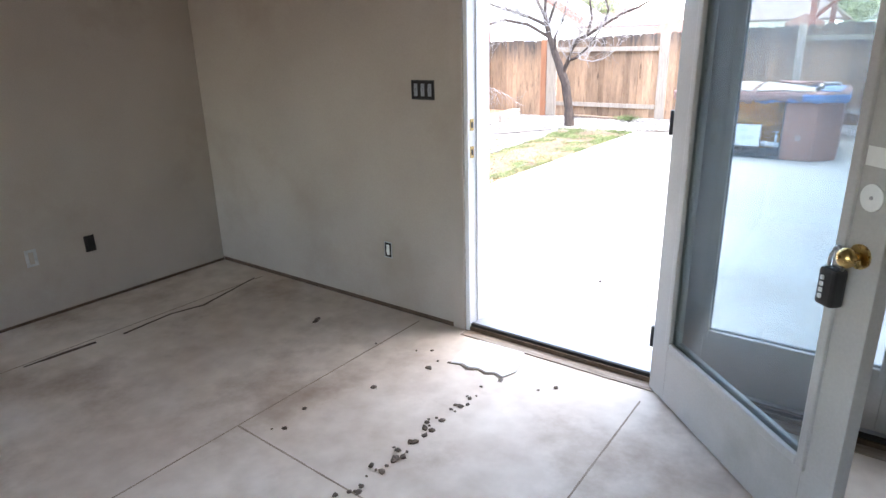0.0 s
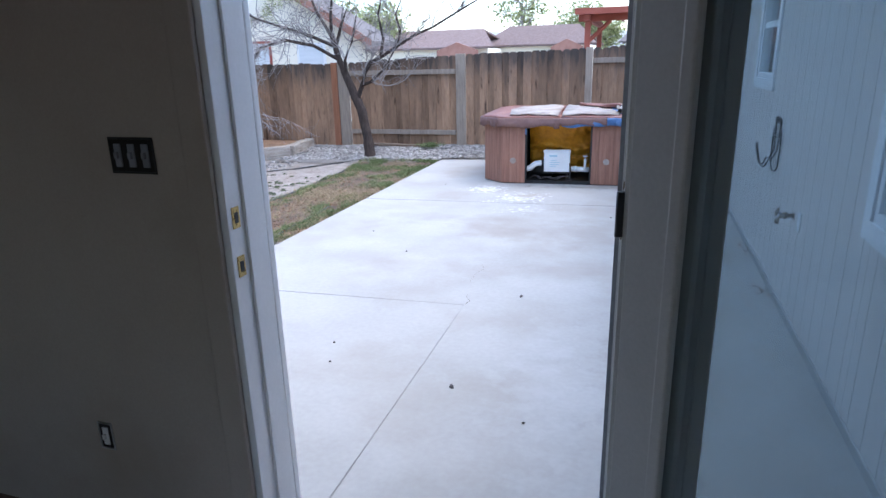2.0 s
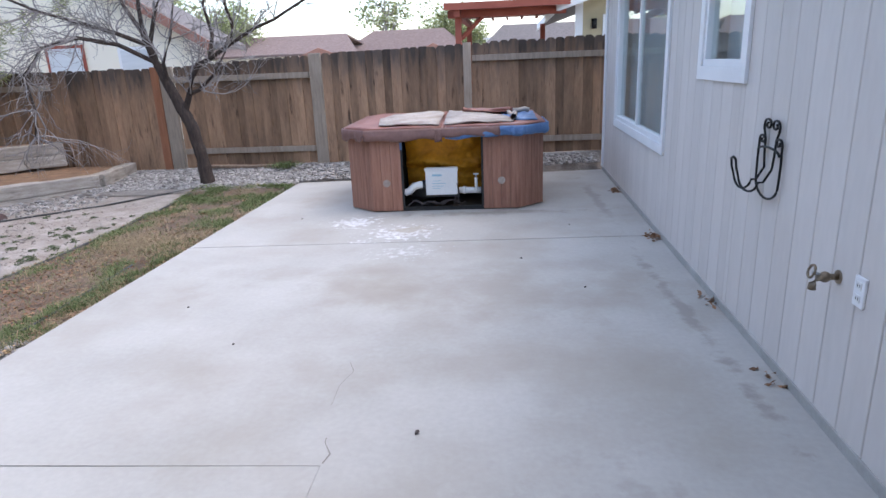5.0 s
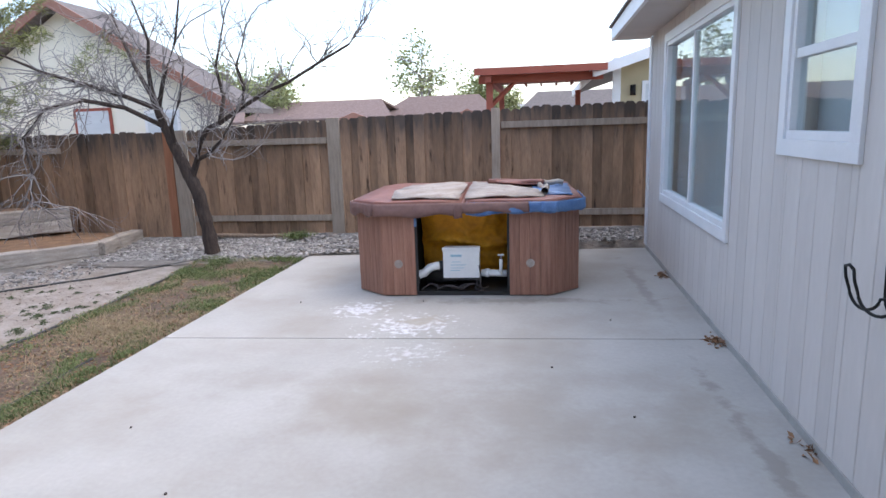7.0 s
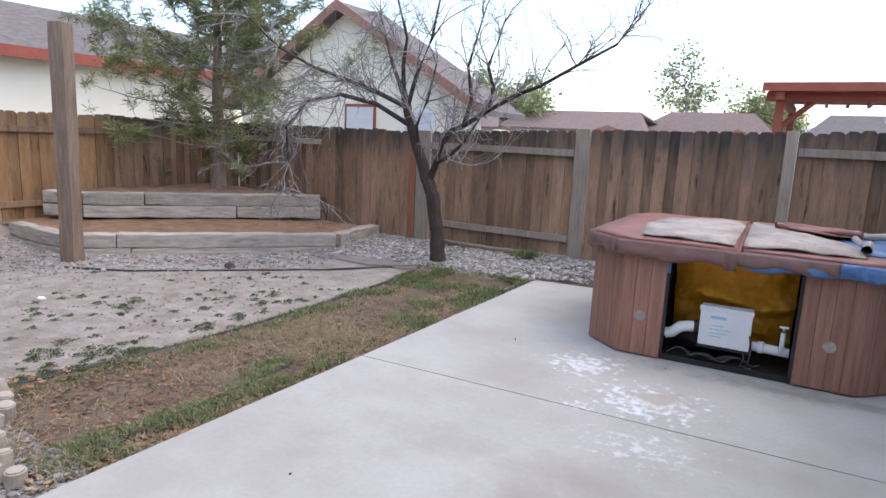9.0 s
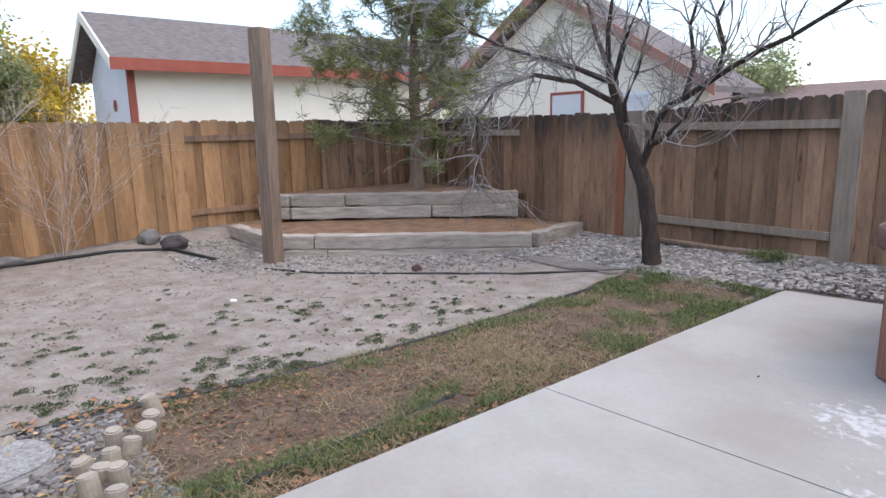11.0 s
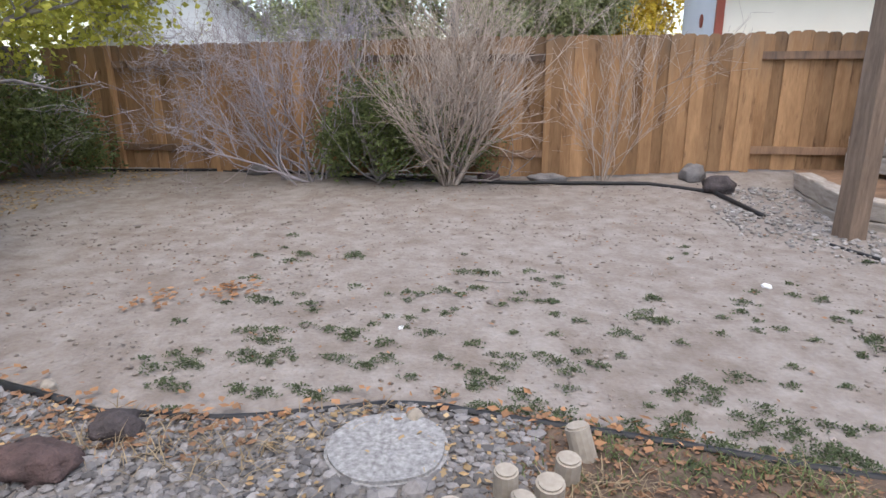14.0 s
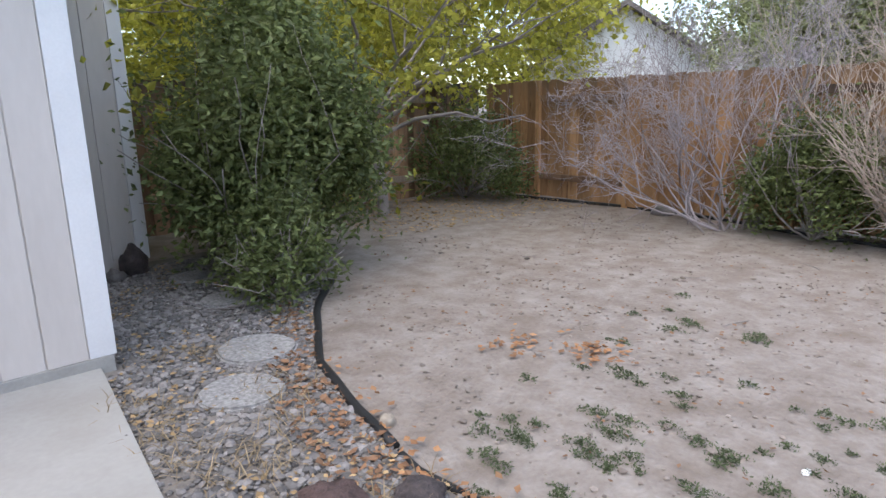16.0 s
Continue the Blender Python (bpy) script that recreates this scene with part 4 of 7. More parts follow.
for j in range(NZ + 1):
    for i in range(NX + 1):
        u, w = i / NX, j / NZ
        x = OPEN[0] + 0.02 + (OPEN[1] - OPEN[0] - 0.04) * u
        z = 0.10 + 0.75 * w
        y = 0.42 - 0.22 * w ** 1.5 + 0.10 * (2 * u - 1) ** 2
        y += 0.05 * noise.noise((x * 5, z * 5, 2)) + 0.028 * noise.noise((x * 15, z * 15, 4))
        y -= 0.07 * math.exp(-((w - 0.52 - 0.05 * math.sin(6 * u)) / 0.07) ** 2)
        V.append((x, y, z))
for j in range(NZ):
    for i in range(NX):
        k = j * (NX + 1) + i
        F.append((k, k + 1, k + NX + 2, k + NX + 1))
shell = new("foam_shell", mesh_from("foam_shell", V, F, M_FOAM, True))
shell.parent = tub
tagged(shell, "lumpy amber spray foam on the shell")
pack = boxpart("control_box", (-0.225, 0.135, 0.06, 0.20, 0.17, 0.47), M_PAPER, tub, "white spa control box", 0.008)
boxpart("lid_lip", (-0.232, 0.142, 0.056, 0.075, 0.44, 0.478), M_PVC, pack, "", 0.003)
boxpart("cable_tray", (-0.23, 0.14, 0.075, 0.19, 0.145, 0.17), M_BLACK, pack, "")
for k, (x0, x1, z0) in enumerate(((-0.15, -0.04, 0.385), (-0.14, -0.05, 0.33), (-0.15, 0.0, 0.30), (-0.15, -0.02, 0.27), (-0.15, -0.06, 0.245))):
    boxpart("printed_line", (x0, x1, 0.0585, 0.0595, z0, z0 + (0.022 if k == 0 else 0.006)), M_LABELBLUE, pack, "pale blue print")
pipe = [(-0.47, 0.10, 0.20), (-0.42, 0.10, 0.215), (-0.36, 0.10, 0.27), (-0.30, 0.10, 0.285), (-0.22, 0.12, 0.285)]
tubepart("pipe", [(pipe, [0.042] * 5)], M_PVC, tub, "white plastic pipe elbow", 14)
rodpart("pipe", (0.15, 0.14, 0.205), (0.40, 0.12, 0.20), 0.036, M_PVC, tub, "white plastic pipe")
rodpart("coupling", (-0.27, 0.11, 0.285), (-0.23, 0.12, 0.285), 0.052, M_BLACK, tub, "black pipe union")
rodpart("coupling", (0.19, 0.135, 0.205), (0.23, 0.132, 0.205), 0.045, M_PVC, tub, "white pipe union")
rodpart("valve_stem", (0.345, 0.10, 0.20), (0.345, 0.10, 0.35), 0.017, M_PVC, tub, "white valve stem")
boxpart("valve_handle", (0.315, 0.375, 0.09, 0.11, 0.385, 0.40), M_PVC, tub, "white valve handle", 0.004)
rodpart("valve_neck", (0.345, 0.10, 0.35), (0.345, 0.10, 0.386), 0.008, M_STEEL, tub)
bm = bmesh.new()
rod(bm, (-0.42, 0.30, 0.16), (-0.12, 0.30, 0.16), 0.10, sides=22)
part("pump", bm, M_BLACK, tub, "black pump motor", True)
rng = np.random.default_rng(5)
wires = []
for k in range(7):
    x0, x1 = -0.44 + 0.05 * k, -0.2 + 0.07 * k
    ts = np.linspace(0, 1, 9)
    wires.append(([(x0 + (x1 - x0) * t, 0.06 + 0.04 * math.sin(3 * t + k), 0.055 + 0.05 * abs(math.sin(4 * t + k))) for t in ts], [0.006] * 9))
wires.append(([(0.10, 0.05, 0.17), (0.11, 0.035, 0.12), (0.09, 0.03, 0.07), (0.14, 0.02, 0.055), (0.17, 0.02, 0.06)], [0.007] * 5))
wires.append(([(0.13, 0.05, 0.30), (0.15, 0.03, 0.2), (0.14, 0.02, 0.1), (0.12, 0.01, 0.06)], [0.006] * 4))
tubepart("wiring", wires, M_ROCK_DARK, tub, "loose dark wiring", 6)
for x in (-0.66, 0.63):
    rodpart("vent_disc", (x, -0.003, 0.33), (x, 0.002, 0.33), 0.042, M_VINYL_PALE, tub, "round pale vent cap", sides=26)

# the cover: two vinyl halves that sag over the rim, bleached and torn on top
cover = thing("spa_cover", "sagging torn brown vinyl spa cover lying on the hot tub", "spa cover", at=(-0.31, 10.11, 0.0), turn=3.0)


def cover_half(x0, x1, label):
    """One half of the cover: an octagon half, inflated and wrinkled, with a hanging skirt."""
    c = 0.28
    g = W + 0.05
    pts = [(-g + c, -0.05), (g - c, -0.05), (g, -0.05 + c), (g, D + 0.05 - c), (g - c, D + 0.05), (-g + c, D + 0.05), (-g, D + 0.05 - c), (-g, -0.05 + c)]
    bm = bmesh.new()
    f = bm.faces.new([bm.verts.new((x, y, 0.865)) for x, y in pts])
    for side, at in ((1, x0), (-1, x1)):
        bmesh.ops.bisect_plane(bm, geom=bm.verts[:] + bm.edges[:] + bm.faces[:], plane_co=(at, 0, 0), plane_no=(-side, 0, 0), clear_outer=True)
    r = bmesh.ops.extrude_face_region(bm, geom=bm.faces[:])
    up = [v for v in r["geom"] if isinstance(v, bmesh.types.BMVert)]
    bmesh.ops.translate(bm, vec=(0, 0, 0.075), verts=up)
    bmesh.ops.recalc_face_normals(bm, faces=bm.faces)
    bmesh.ops.bevel(bm, geom=[e for e in bm.edges if all(v.co.z > 0.9 for v in e.verts)], offset=0.03, segments=3, affect="EDGES")
    bmesh.ops.triangulate(bm, faces=bm.faces)
    bmesh.ops.subdivide_edges(bm, edges=[e for e in bm.edges if e.calc_length() > 0.25], cuts=5, use_grid_fill=True)
    for v in bm.verts:
        cx, cy = v.co.x, v.co.y - D / 2
        if v.co.z > 0.9:
            v.co.z += 0.055 * (1 - min(1, (cx / 1.2) ** 2)) * (1 - min(1, (cy / 1.1) ** 2)) + 0.014 * noise.noise((cx * 5, cy * 5, 0))
        v.co += Vector((noise.noise((cx * 7, cy * 7, v.co.z * 9)), noise.noise((cx * 7 + 5, cy * 7, v.co.z * 9)), 0)) * 0.010
    return part("half", bm, M_VINYL_TOP, cover, label, True)


cover_half(-2, 0.0, "faded red-brown vinyl half")
cover_half(0.004, 2, "faded red-brown vinyl half, torn")


def skirt(x0, y0, x1, y1, drop, name, material, label, seed):
    """A strip of vinyl hanging from the rim, its lower hem uneven."""
    V, F = [], []
    n, m = 26, 6
    for i in range(n + 1):
        t = i / n
        x, y = x0 + (x1 - x0) * t, y0 + (y1 - y0) * t
        hem = drop * (1 + 0.35 * noise.noise((t * 3.1, seed, 0)))
        for j in range(m + 1):
            s = j / m
            wob = 0.014 * noise.noise((t * 6, s * 2, seed)) * (0.3 + s)
            V.append((x + wob, y - 0.012 - 0.016 * math.sin(s * 2.6) + wob, 0.935 - hem * s))
    for i in range(n):
        for j in range(m):
            k = i * (m + 1) + j
            F.append((k, k + 1, k + m + 2, k + m + 1))
    ob = new(name, mesh_from(name, V, F, material, True))
    md = ob.modifiers.new("thickness", "SOLIDIFY")
    md.thickness = 0.006
    ob.parent = cover
    return tagged(ob, label)


g = W + 0.055
skirt(-g, 0.23, -g + 0.285, -0.055, 0.115, "skirt", M_VINYL, "brown vinyl skirt", 1)
skirt(-g + 0.285, -0.056, -0.06, -0.058, 0.125, "skirt", M_VINYL, "brown vinyl skirt", 2)
skirt(-0.055, -0.06, 0.62, -0.056, 0.10, "skirt", M_VINYL, "brown vinyl skirt, hanging loose", 3)
skirt(-0.09, -0.07, -0.02, -0.07, 0.145, "skirt_tip", M_VINYL, "drooping flap of vinyl", 7)
skirt(-g, 0.9, -g, 0.23, 0.115, "skirt", M_VINYL, "brown vinyl skirt", 4)
skirt(0.02, -0.050, 0.83, -0.052, 0.115, "tarp_edge", M_TARP, "blue tarp showing under the cover", 5)
skirt(0.62, -0.062, g - 0.285, -0.058, 0.10, "tarp_edge", M_TARP, "blue tarp along the rim", 6)
skirt(g - 0.285, -0.058, g, 0.23, 0.11, "tarp_edge", M_TARP, "blue tarp along the rim", 8)
skirt(g, 0.23, g, 0.95, 0.10, "tarp_edge", M_TARP, "blue tarp along the rim", 9)


def flap(points, material, name, label, z0=0.965, seed=0):
    """A loose sheet lying on the cover: an outline filled with a fine, wrinkled grid."""
    xs, ys = [p[0] for p in points], [p[1] for p in points]
    bm = bmesh.new()
    bm.faces.new([bm.verts.new((x, y, 0)) for x, y in points])
    bmesh.ops.triangulate(bm, faces=bm.faces)
    for _ in range(4):
        bmesh.ops.subdivide_edges(bm, edges=[e for e in bm.edges if e.calc_length() > 0.07], cuts=1)
    bmesh.ops.triangulate(bm, faces=bm.faces)
    for v in bm.verts:
        cx, cy = v.co.x, v.co.y - D / 2
        v.co.z = z0 + 0.055 * (1 - min(1, (cx / 1.2) ** 2)) * (1 - min(1, (cy / 1.1) ** 2)) - 0.012 + 0.016 * noise.noise((cx * 6, cy * 6, seed))
    r = bmesh.ops.extrude_face_region(bm, geom=bm.faces[:])
    bmesh.ops.translate(bm, vec=(0, 0, 0.012), verts=[v for v in r["geom"] if isinstance(v, bmesh.types.BMVert)])
    bmesh.ops.recalc_face_normals(bm, faces=bm.faces)
    return part(name, bm, material, cover, label, True)


flap([(-0.72, 0.10), (-0.05, 0.03), (-0.02, 0.9), (-0.1, 1.35), (-0.68, 1.25), (-0.78, 0.6)], M_VINYL_PALE, "bleached_panel", "sun-bleached pale vinyl panel", 0.962, 1)
flap([(0.01, 0.04), (0.78, 0.12), (0.72, 0.55), (0.46, 0.85), (0.30, 1.25), (0.02, 1.3)], M_VINYL_PALE, "bleached_panel", "sun-bleached pale vinyl panel", 0.962, 2)
flap([(0.70, 0.30), (1.05, 0.25), (1.10, 1.4), (0.66, 1.5)], M_TARP, "tarp_sheet", "blue tarp lying over the corner", 0.955, 3)
flap([(0.30, 0.95), (0.75, 0.8), (0.85, 1.5), (0.25, 1.6)], M_VINYL_TOP, "folded_flap", "folded red vinyl flap", 0.985, 4)
ridge = [((x, 0.9 + 0.12 * math.sin(5 * x), 1.03 + 0.015 * math.sin(11 * x)), 0.022 + 0.008 * math.sin(9 * x)) for x in np.linspace(0.2, 0.8, 12)]
tubepart("rolled_edge", [([r[0] for r in ridge], [r[1] for r in ridge])], M_VINYL_TOP, cover, "rolled torn vinyl edge", 10)
roll = [((0.78 + 0.03 * math.sin(k), 0.25 + 0.14 * k, 1.0 + 0.025 * math.sin(1.7 * k)), 0.035 - 0.002 * k) for k in range(6)]
tubepart("torn_strap", [([r[0] for r in roll], [r[1] for r in roll])], M_VINYL_PALE, cover, "crumpled white torn lining", 10)
roll = [((0.72 + 0.06 * k, 1.02 + 0.03 * math.sin(k), 1.015 + 0.012 * math.sin(2 * k)), 0.03) for k in range(6)]
tubepart("torn_strap", [([r[0] for r in roll], [r[1] for r in roll])], M_VINYL_PALE, cover, "crumpled white torn lining", 10)

# ---- things on the house wall ----
hanger = thing("hose_hanger", "black wrought-iron hose hanger in the shape of a boot and scrolls", "hose hanger", at=(SIDE_X - 0.012, 6.74, 0.88))


def wire(points, r=0.0066):
    """Points in the hanger's plane: along the wall, up, and out from it."""
    return ([(-0.02 - 0.62 * (o - 0.02), -1.4 * (a if a > 0 else 0.75 * a) + 0.05, 0.40 - 0.88 * (0.40 - u)) for a, u, o in points], [r] * len(points))


def scroll(cx, cz, r0, turns, start, out=0.02, way=1):
    n = int(18 * turns)
    return [(cx + way * r0 * (1 - 0.75 * k / n) * math.cos(start + 2 * math.pi * turns * k / n),
             cz + r0 * (1 - 0.75 * k / n) * math.sin(start + 2 * math.pi * turns * k / n), out) for k in range(n + 1)]


bars = []
for way in (1, -1):
    c = 0.10
    inner = [(c + way * 0.035, 0.10, 0.02), (c + way * 0.045, 0.17, 0.02), (c + way * 0.05, 0.27, 0.02), (c + way * 0.07, 0.33, 0.02)]
    bars.append(wire(inner + scroll(c + way * 0.035, 0.355, 0.036, 1.2, 0.0, 0.02, way)))
    outer = [(c + way * 0.105, 0.02, 0.02), (c + way * 0.11, 0.14, 0.02), (c + way * 0.105, 0.25, 0.02)]
    bars.append(wire(outer + scroll(c + way * 0.075, 0.26, 0.03, 1.1, 0.0, 0.02, way)))
arc = [(0.10 + 0.105 * math.cos(a), 0.02 + 0.10 * math.sin(a), 0.02) for a in np.linspace(math.pi, 2 * math.pi, 16)]
bars.append(wire(arc))
arc = [(0.10 + 0.10 * math.cos(a), 0.19 + 0.035 * math.sin(a), 0.03) for a in np.linspace(0, math.pi, 12)]
bars.append(wire(arc))
for w0, out in ((0.065, 0.02), (0.135, 0.02)):
    hook = [(w0, 0.10, 0.02), (w0 - 0.02, 0.02, 0.06)] + [(w0 - 0.10 + 0.08 * math.cos(a), 0.02 + 0.075 * math.sin(a), 0.10 + 0.05 * k / 9)
                                                          for k, a in enumerate(np.linspace(0, -math.pi, 10))]
    hook += [(w0 - 0.185, 0.07, 0.17), (w0 - 0.19, 0.12, 0.175)]
    bars.append(wire(hook))
bars.append(wire([(-0.125, 0.12, 0.175), (-0.09, 0.135, 0.178), (-0.055, 0.12, 0.175)]))
for k, b in enumerate(bars):
    tubepart("bar", [b], M_IRON, hanger, "", 8)

faucet = thing("hose_faucet", "weathered brass hose faucet on the siding wall", "faucet", at=(SIDE_X - 0.012, 5.86, 0.69))
rodpart("flange", (-0.004, 0, 0), (0.0, 0, 0), 0.030, M_FAUCET, faucet)
rodpart("pipe", (-0.05, 0, 0), (-0.004, 0, 0), 0.014, M_FAUCET, faucet)
bm = bmesh.new()
bmesh.ops.create_uvsphere(bm, u_segments=14, v_segments=10, radius=0.024, matrix=Matrix.Translation((-0.055, 0, 0)))
part("body", bm, M_FAUCET, faucet, "tarnished valve body", True)
tubepart("spout", [([(-0.055, 0, 0), (-0.085, 0, -0.005), (-0.10, 0, -0.03), (-0.102, 0, -0.055)], [0.015, 0.015, 0.015, 0.017])], M_FAUCET, faucet, "", 12)
rodpart("stem", (-0.06, 0, 0.0), (-0.10, 0.01, 0.02), 0.008, M_STEEL, faucet)
tubepart("hand_wheel", [([(-0.105 + 0.008 * math.sin(a), 0.012 + 0.026 * math.cos(a), 0.022 + 0.026 * math.sin(a)) for a in np.linspace(0, 6.283, 18)], [0.006] * 18)],
         M_FAUCET, faucet, "round tarnished hand wheel", 8)
outlet = thing("outdoor_outlet", "white outdoor electric outlet plate on the siding", "outlet", at=(SIDE_X - 0.012, 5.68, 0.69))
boxpart("plate", (-0.012, 0, -0.038, 0.038, -0.062, 0.062), M_WHITE, outlet, "", 0.004)
for z in (-0.027, 0.027):
    boxpart("socket", (-0.015, -0.0115, -0.018, 0.018, z - 0.016, z + 0.016), M_PVC, outlet, "", 0.003)
    for y in (-0.007, 0.007):
        boxpart("slot", (-0.0158, -0.0148, y - 0.0018, y + 0.0018, z - 0.006, z + 0.006), M_BLACK, outlet)

# ---- electric boxes and holes in the room ----


def wall_box(name, x, z, gangs, label):
    """A bare device box: frame, a near-black plate for the shade inside, and the bare switches."""
    w, h = 0.046 * gangs + 0.012, 0.10
    b = thing(name, label, "electric box", at=(x, WALL_IN - 0.012, z))
    bm = bmesh.new()
    for a0, a1, c0, c1 in ((-w / 2, w / 2, h / 2 - 0.006, h / 2), (-w / 2, w / 2, -h / 2, -h / 2 + 0.006), (-w / 2, -w / 2 + 0.005, -h / 2 + 0.006, h / 2 - 0.006),
                           (w / 2 - 0.005, w / 2, -h / 2 + 0.006, h / 2 - 0.006)):
        box(bm, a0, a1, -0.004, 0.0, c0, c1, 0.001)
    part("rim", bm, M_BLACK if gangs > 1 else M_STEEL, b)
    boxpart("inside", (-w / 2 + 0.005, w / 2 - 0.005, -0.0015, 0, -h / 2 + 0.006, h / 2 - 0.006), M_DARK, b, "back of the open box, toned near-black for its shade")
    for k in range(gangs):
        xc = (k - (gangs - 1) / 2) * 0.046
        boxpart("device", (xc - 0.011, xc + 0.011, -0.006, -0.0016, -0.032, 0.032), M_GALV if gangs > 1 else M_PVC, b, "bare device with its plate missing", 0.002)
        boxpart("toggle", (xc - 0.005, xc + 0.005, -0.016, -0.0055, -0.008, 0.010), M_GALV if gangs > 1 else M_PVC, b, "", 0.002)
    return b


wall_box("switch_box", -0.554, 1.519, 3, "open three-gang switch box with bare switches in the wall")
wall_box("outlet_box", -0.855, 0.583, 1, "bare electric outlet without its cover plate")
for y, label in ((1.73, "empty cut-out hole for an outlet in the wall"), (1.39, "bare outlet box without its cover plate")):
    b = thing("outlet_hole", label, "electric box", at=(-2.55, y, 0.59))
    # a flat near-black plate carries the hole's shade
    boxpart("opening", (0, 0.002, -0.032, 0.032, -0.052, 0.052), M_DARK if y > 1.5 else M_STEEL, b, "flat plate toned near-black as the hole's shade" if y > 1.5 else "metal box rim", 0.0005)
    boxpart("device", (0.002, 0.008, -0.014, 0.012, -0.036, 0.036), M_DARK if y > 1.5 else M_WALLPAINT, b, "", 0.001)

# gap where the skirting was torn off, joints, patches and crumbs on the subfloor
tagged(boxpart("baseboard_gap", (-2.548, 4.0, WALL_IN - 0.009, WALL_IN - 0.0005, FLOOR, FLOOR + 0.029), M_GAP), "dark gap where the baseboard was torn off", "trim", kind="structure")
tagged(boxpart("baseboard_gap_west", (-2.551, -2.547, -4.0, WALL_IN - 0.015, FLOOR, FLOOR + 0.018), M_GAP), "dark gap where the baseboard was torn off", "trim", kind="structure")


def streak(points, widths, z, name, material, label, category, seed=0, kind="structure", thick=0.003):
    """A flat ragged ribbon on a floor: a crack, joint or stain."""
    P = [Vector((*p, 0)) for p in points]
    fine, wid = [], []
    for (a, b), (w0, w1) in zip(zip(P, P[1:]), zip(widths, widths[1:])):
        n = max(2, int((b - a).length / 0.03))
        for k in range(n):
            fine.append(a.lerp(b, k / n))
            wid.append(w0 + (w1 - w0) * k / n)
    V, F = [], []
    for k in range(len(fine)):
        d = (fine[min(k + 1, len(fine) - 1)] - fine[max(k - 1, 0)]).normalized()
        s = Vector((-d.y, d.x, 0))
        l, r = (1 + 0.7 * noise.noise((k * 0.35, seed, 0))), (1 + 0.7 * noise.noise((k * 0.35, seed + 9, 0)))
        for o, h in ((s * wid[k] * l, 0.0003), (s * wid[k] * l * 0.6, thick), (-s * wid[k] * r * 0.6, thick), (-s * wid[k] * r, 0.0003)):
            V.append(fine[k] + o + Vector((0, 0, z + h)))
    for k in range(len(fine) - 1):
        for j in range(3):
            F.append((k * 4 + j, k * 4 + j + 1, (k + 1) * 4 + j + 1, (k + 1) * 4 + j))
    return tagged(new(name, mesh_from(name, V, F, material, True)), label, category, kind=kind)


M_SEAM = mat("subfloor_seam", (0.22, 0.168, 0.122), (0.36, 0.285, 0.22), 8, 60, 0.9, 0.2, 0.002)
for p, q in (((-0.60, 2.62), (-0.61, -3.9)), ((0.76, 2.5), (0.80, -3.9)), ((-0.60, 1.35), (0.78, 1.30)), ((-2.0, 2.6), (-2.02, -3.9)), ((-2.5, 0.1), (-0.62, 0.1))):
    streak([p, q], [0.004, 0.004], FLOOR, "seam", M_SEAM, "narrow joint between subfloor sheets", "floor joint", 3, thick=0.0012)
M_GLUE = mat("dark_adhesive", (0.05, 0.04, 0.03), (0.16, 0.12, 0.09), 20, 80, 0.9, 0.8, 0.004)
streak([(-2.02, 2.54), (-1.90, 2.05), (-1.95, 1.85), (-1.92, 1.51)], [0.006, 0.010, 0.007, 0.012], FLOOR, "adhesive_streak", M_GLUE, "dark dried adhesive streak on the subfloor", "stain", 4)
streak([(-1.95, 1.40), (-1.97, 1.2), (-1.98, 1.01)], [0.014, 0.016, 0.003], FLOOR, "adhesive_streak", M_GLUE, "dark dried adhesive streak on the subfloor", "stain", 6)
M_PATCHFLOOR = mat("pale_floor_patch", (0.50, 0.485, 0.46), (0.66, 0.645, 0.62), 6, 60, 0.8, 0.4, 0.004)
bm = bmesh.new()
outline = [(-0.17, 2.60), (0.11, 2.605), (0.15, 2.50), (0.17, 2.41), (0.14, 2.33), (0.09, 2.35), (0.05, 2.325), (0.0, 2.34), (-0.05, 2.32), (-0.10, 2.335), (-0.15, 2.31), (-0.18, 2.42)]
bm.faces.new([bm.verts.new((x, y, 0)) for x, y in outline])
r = bmesh.ops.extrude_face_region(bm, geom=bm.faces[:])
bmesh.ops.translate(bm, vec=(0, 0, 0.006), verts=[v for v in r["geom"] if isinstance(v, bmesh.types.BMVert)])
bmesh.ops.recalc_face_normals(bm, faces=bm.faces)
patch = tagged(part("floor_patch", bm, M_PATCHFLOOR), "broken pale patch of old flooring by the door", "floor patch", kind="structure")
patch.location = (0, 0, FLOOR + 0.0006)
streak([(-0.17, 2.31), (-0.10, 2.325), (-0.05, 2.31), (0.0, 2.33), (0.05, 2.315), (0.09, 2.34), (0.14, 2.32), (0.16, 2.25)], [0.010, 0.008, 0.011, 0.007, 0.010, 0.007, 0.010, 0.005], FLOOR, "floor_crack", M_GLUE,
       "dark crack along the broken patch", "crack", 8)
rng = np.random.default_rng(11)
cr = []
for k in range(46):
    t = k / 46
    cr.append((0.10 + rng.normal() * 0.022, 2.16 - 1.1 * t + rng.normal() * 0.03, FLOOR + 0.004))
cr += [(x + rng.normal() * 0.02, y + rng.normal() * 0.02, FLOOR + 0.004) for x, y in ((-0.3, 2.35), (-0.25, 2.28), (-0.2, 2.2), (-0.38, 2.32), (-0.6, 2.25), (-0.42, 1.45), (-0.45, 1.44), (0.35, 2.3), (0.4, 2.42), (-0.35, 1.9), (-0.5, 1.6), (-1.1, 2.3), (-1.15, 2.25))]
v, f = stones(rng, cr, rng.uniform(0.012, 0.040, len(cr)), 0.35)
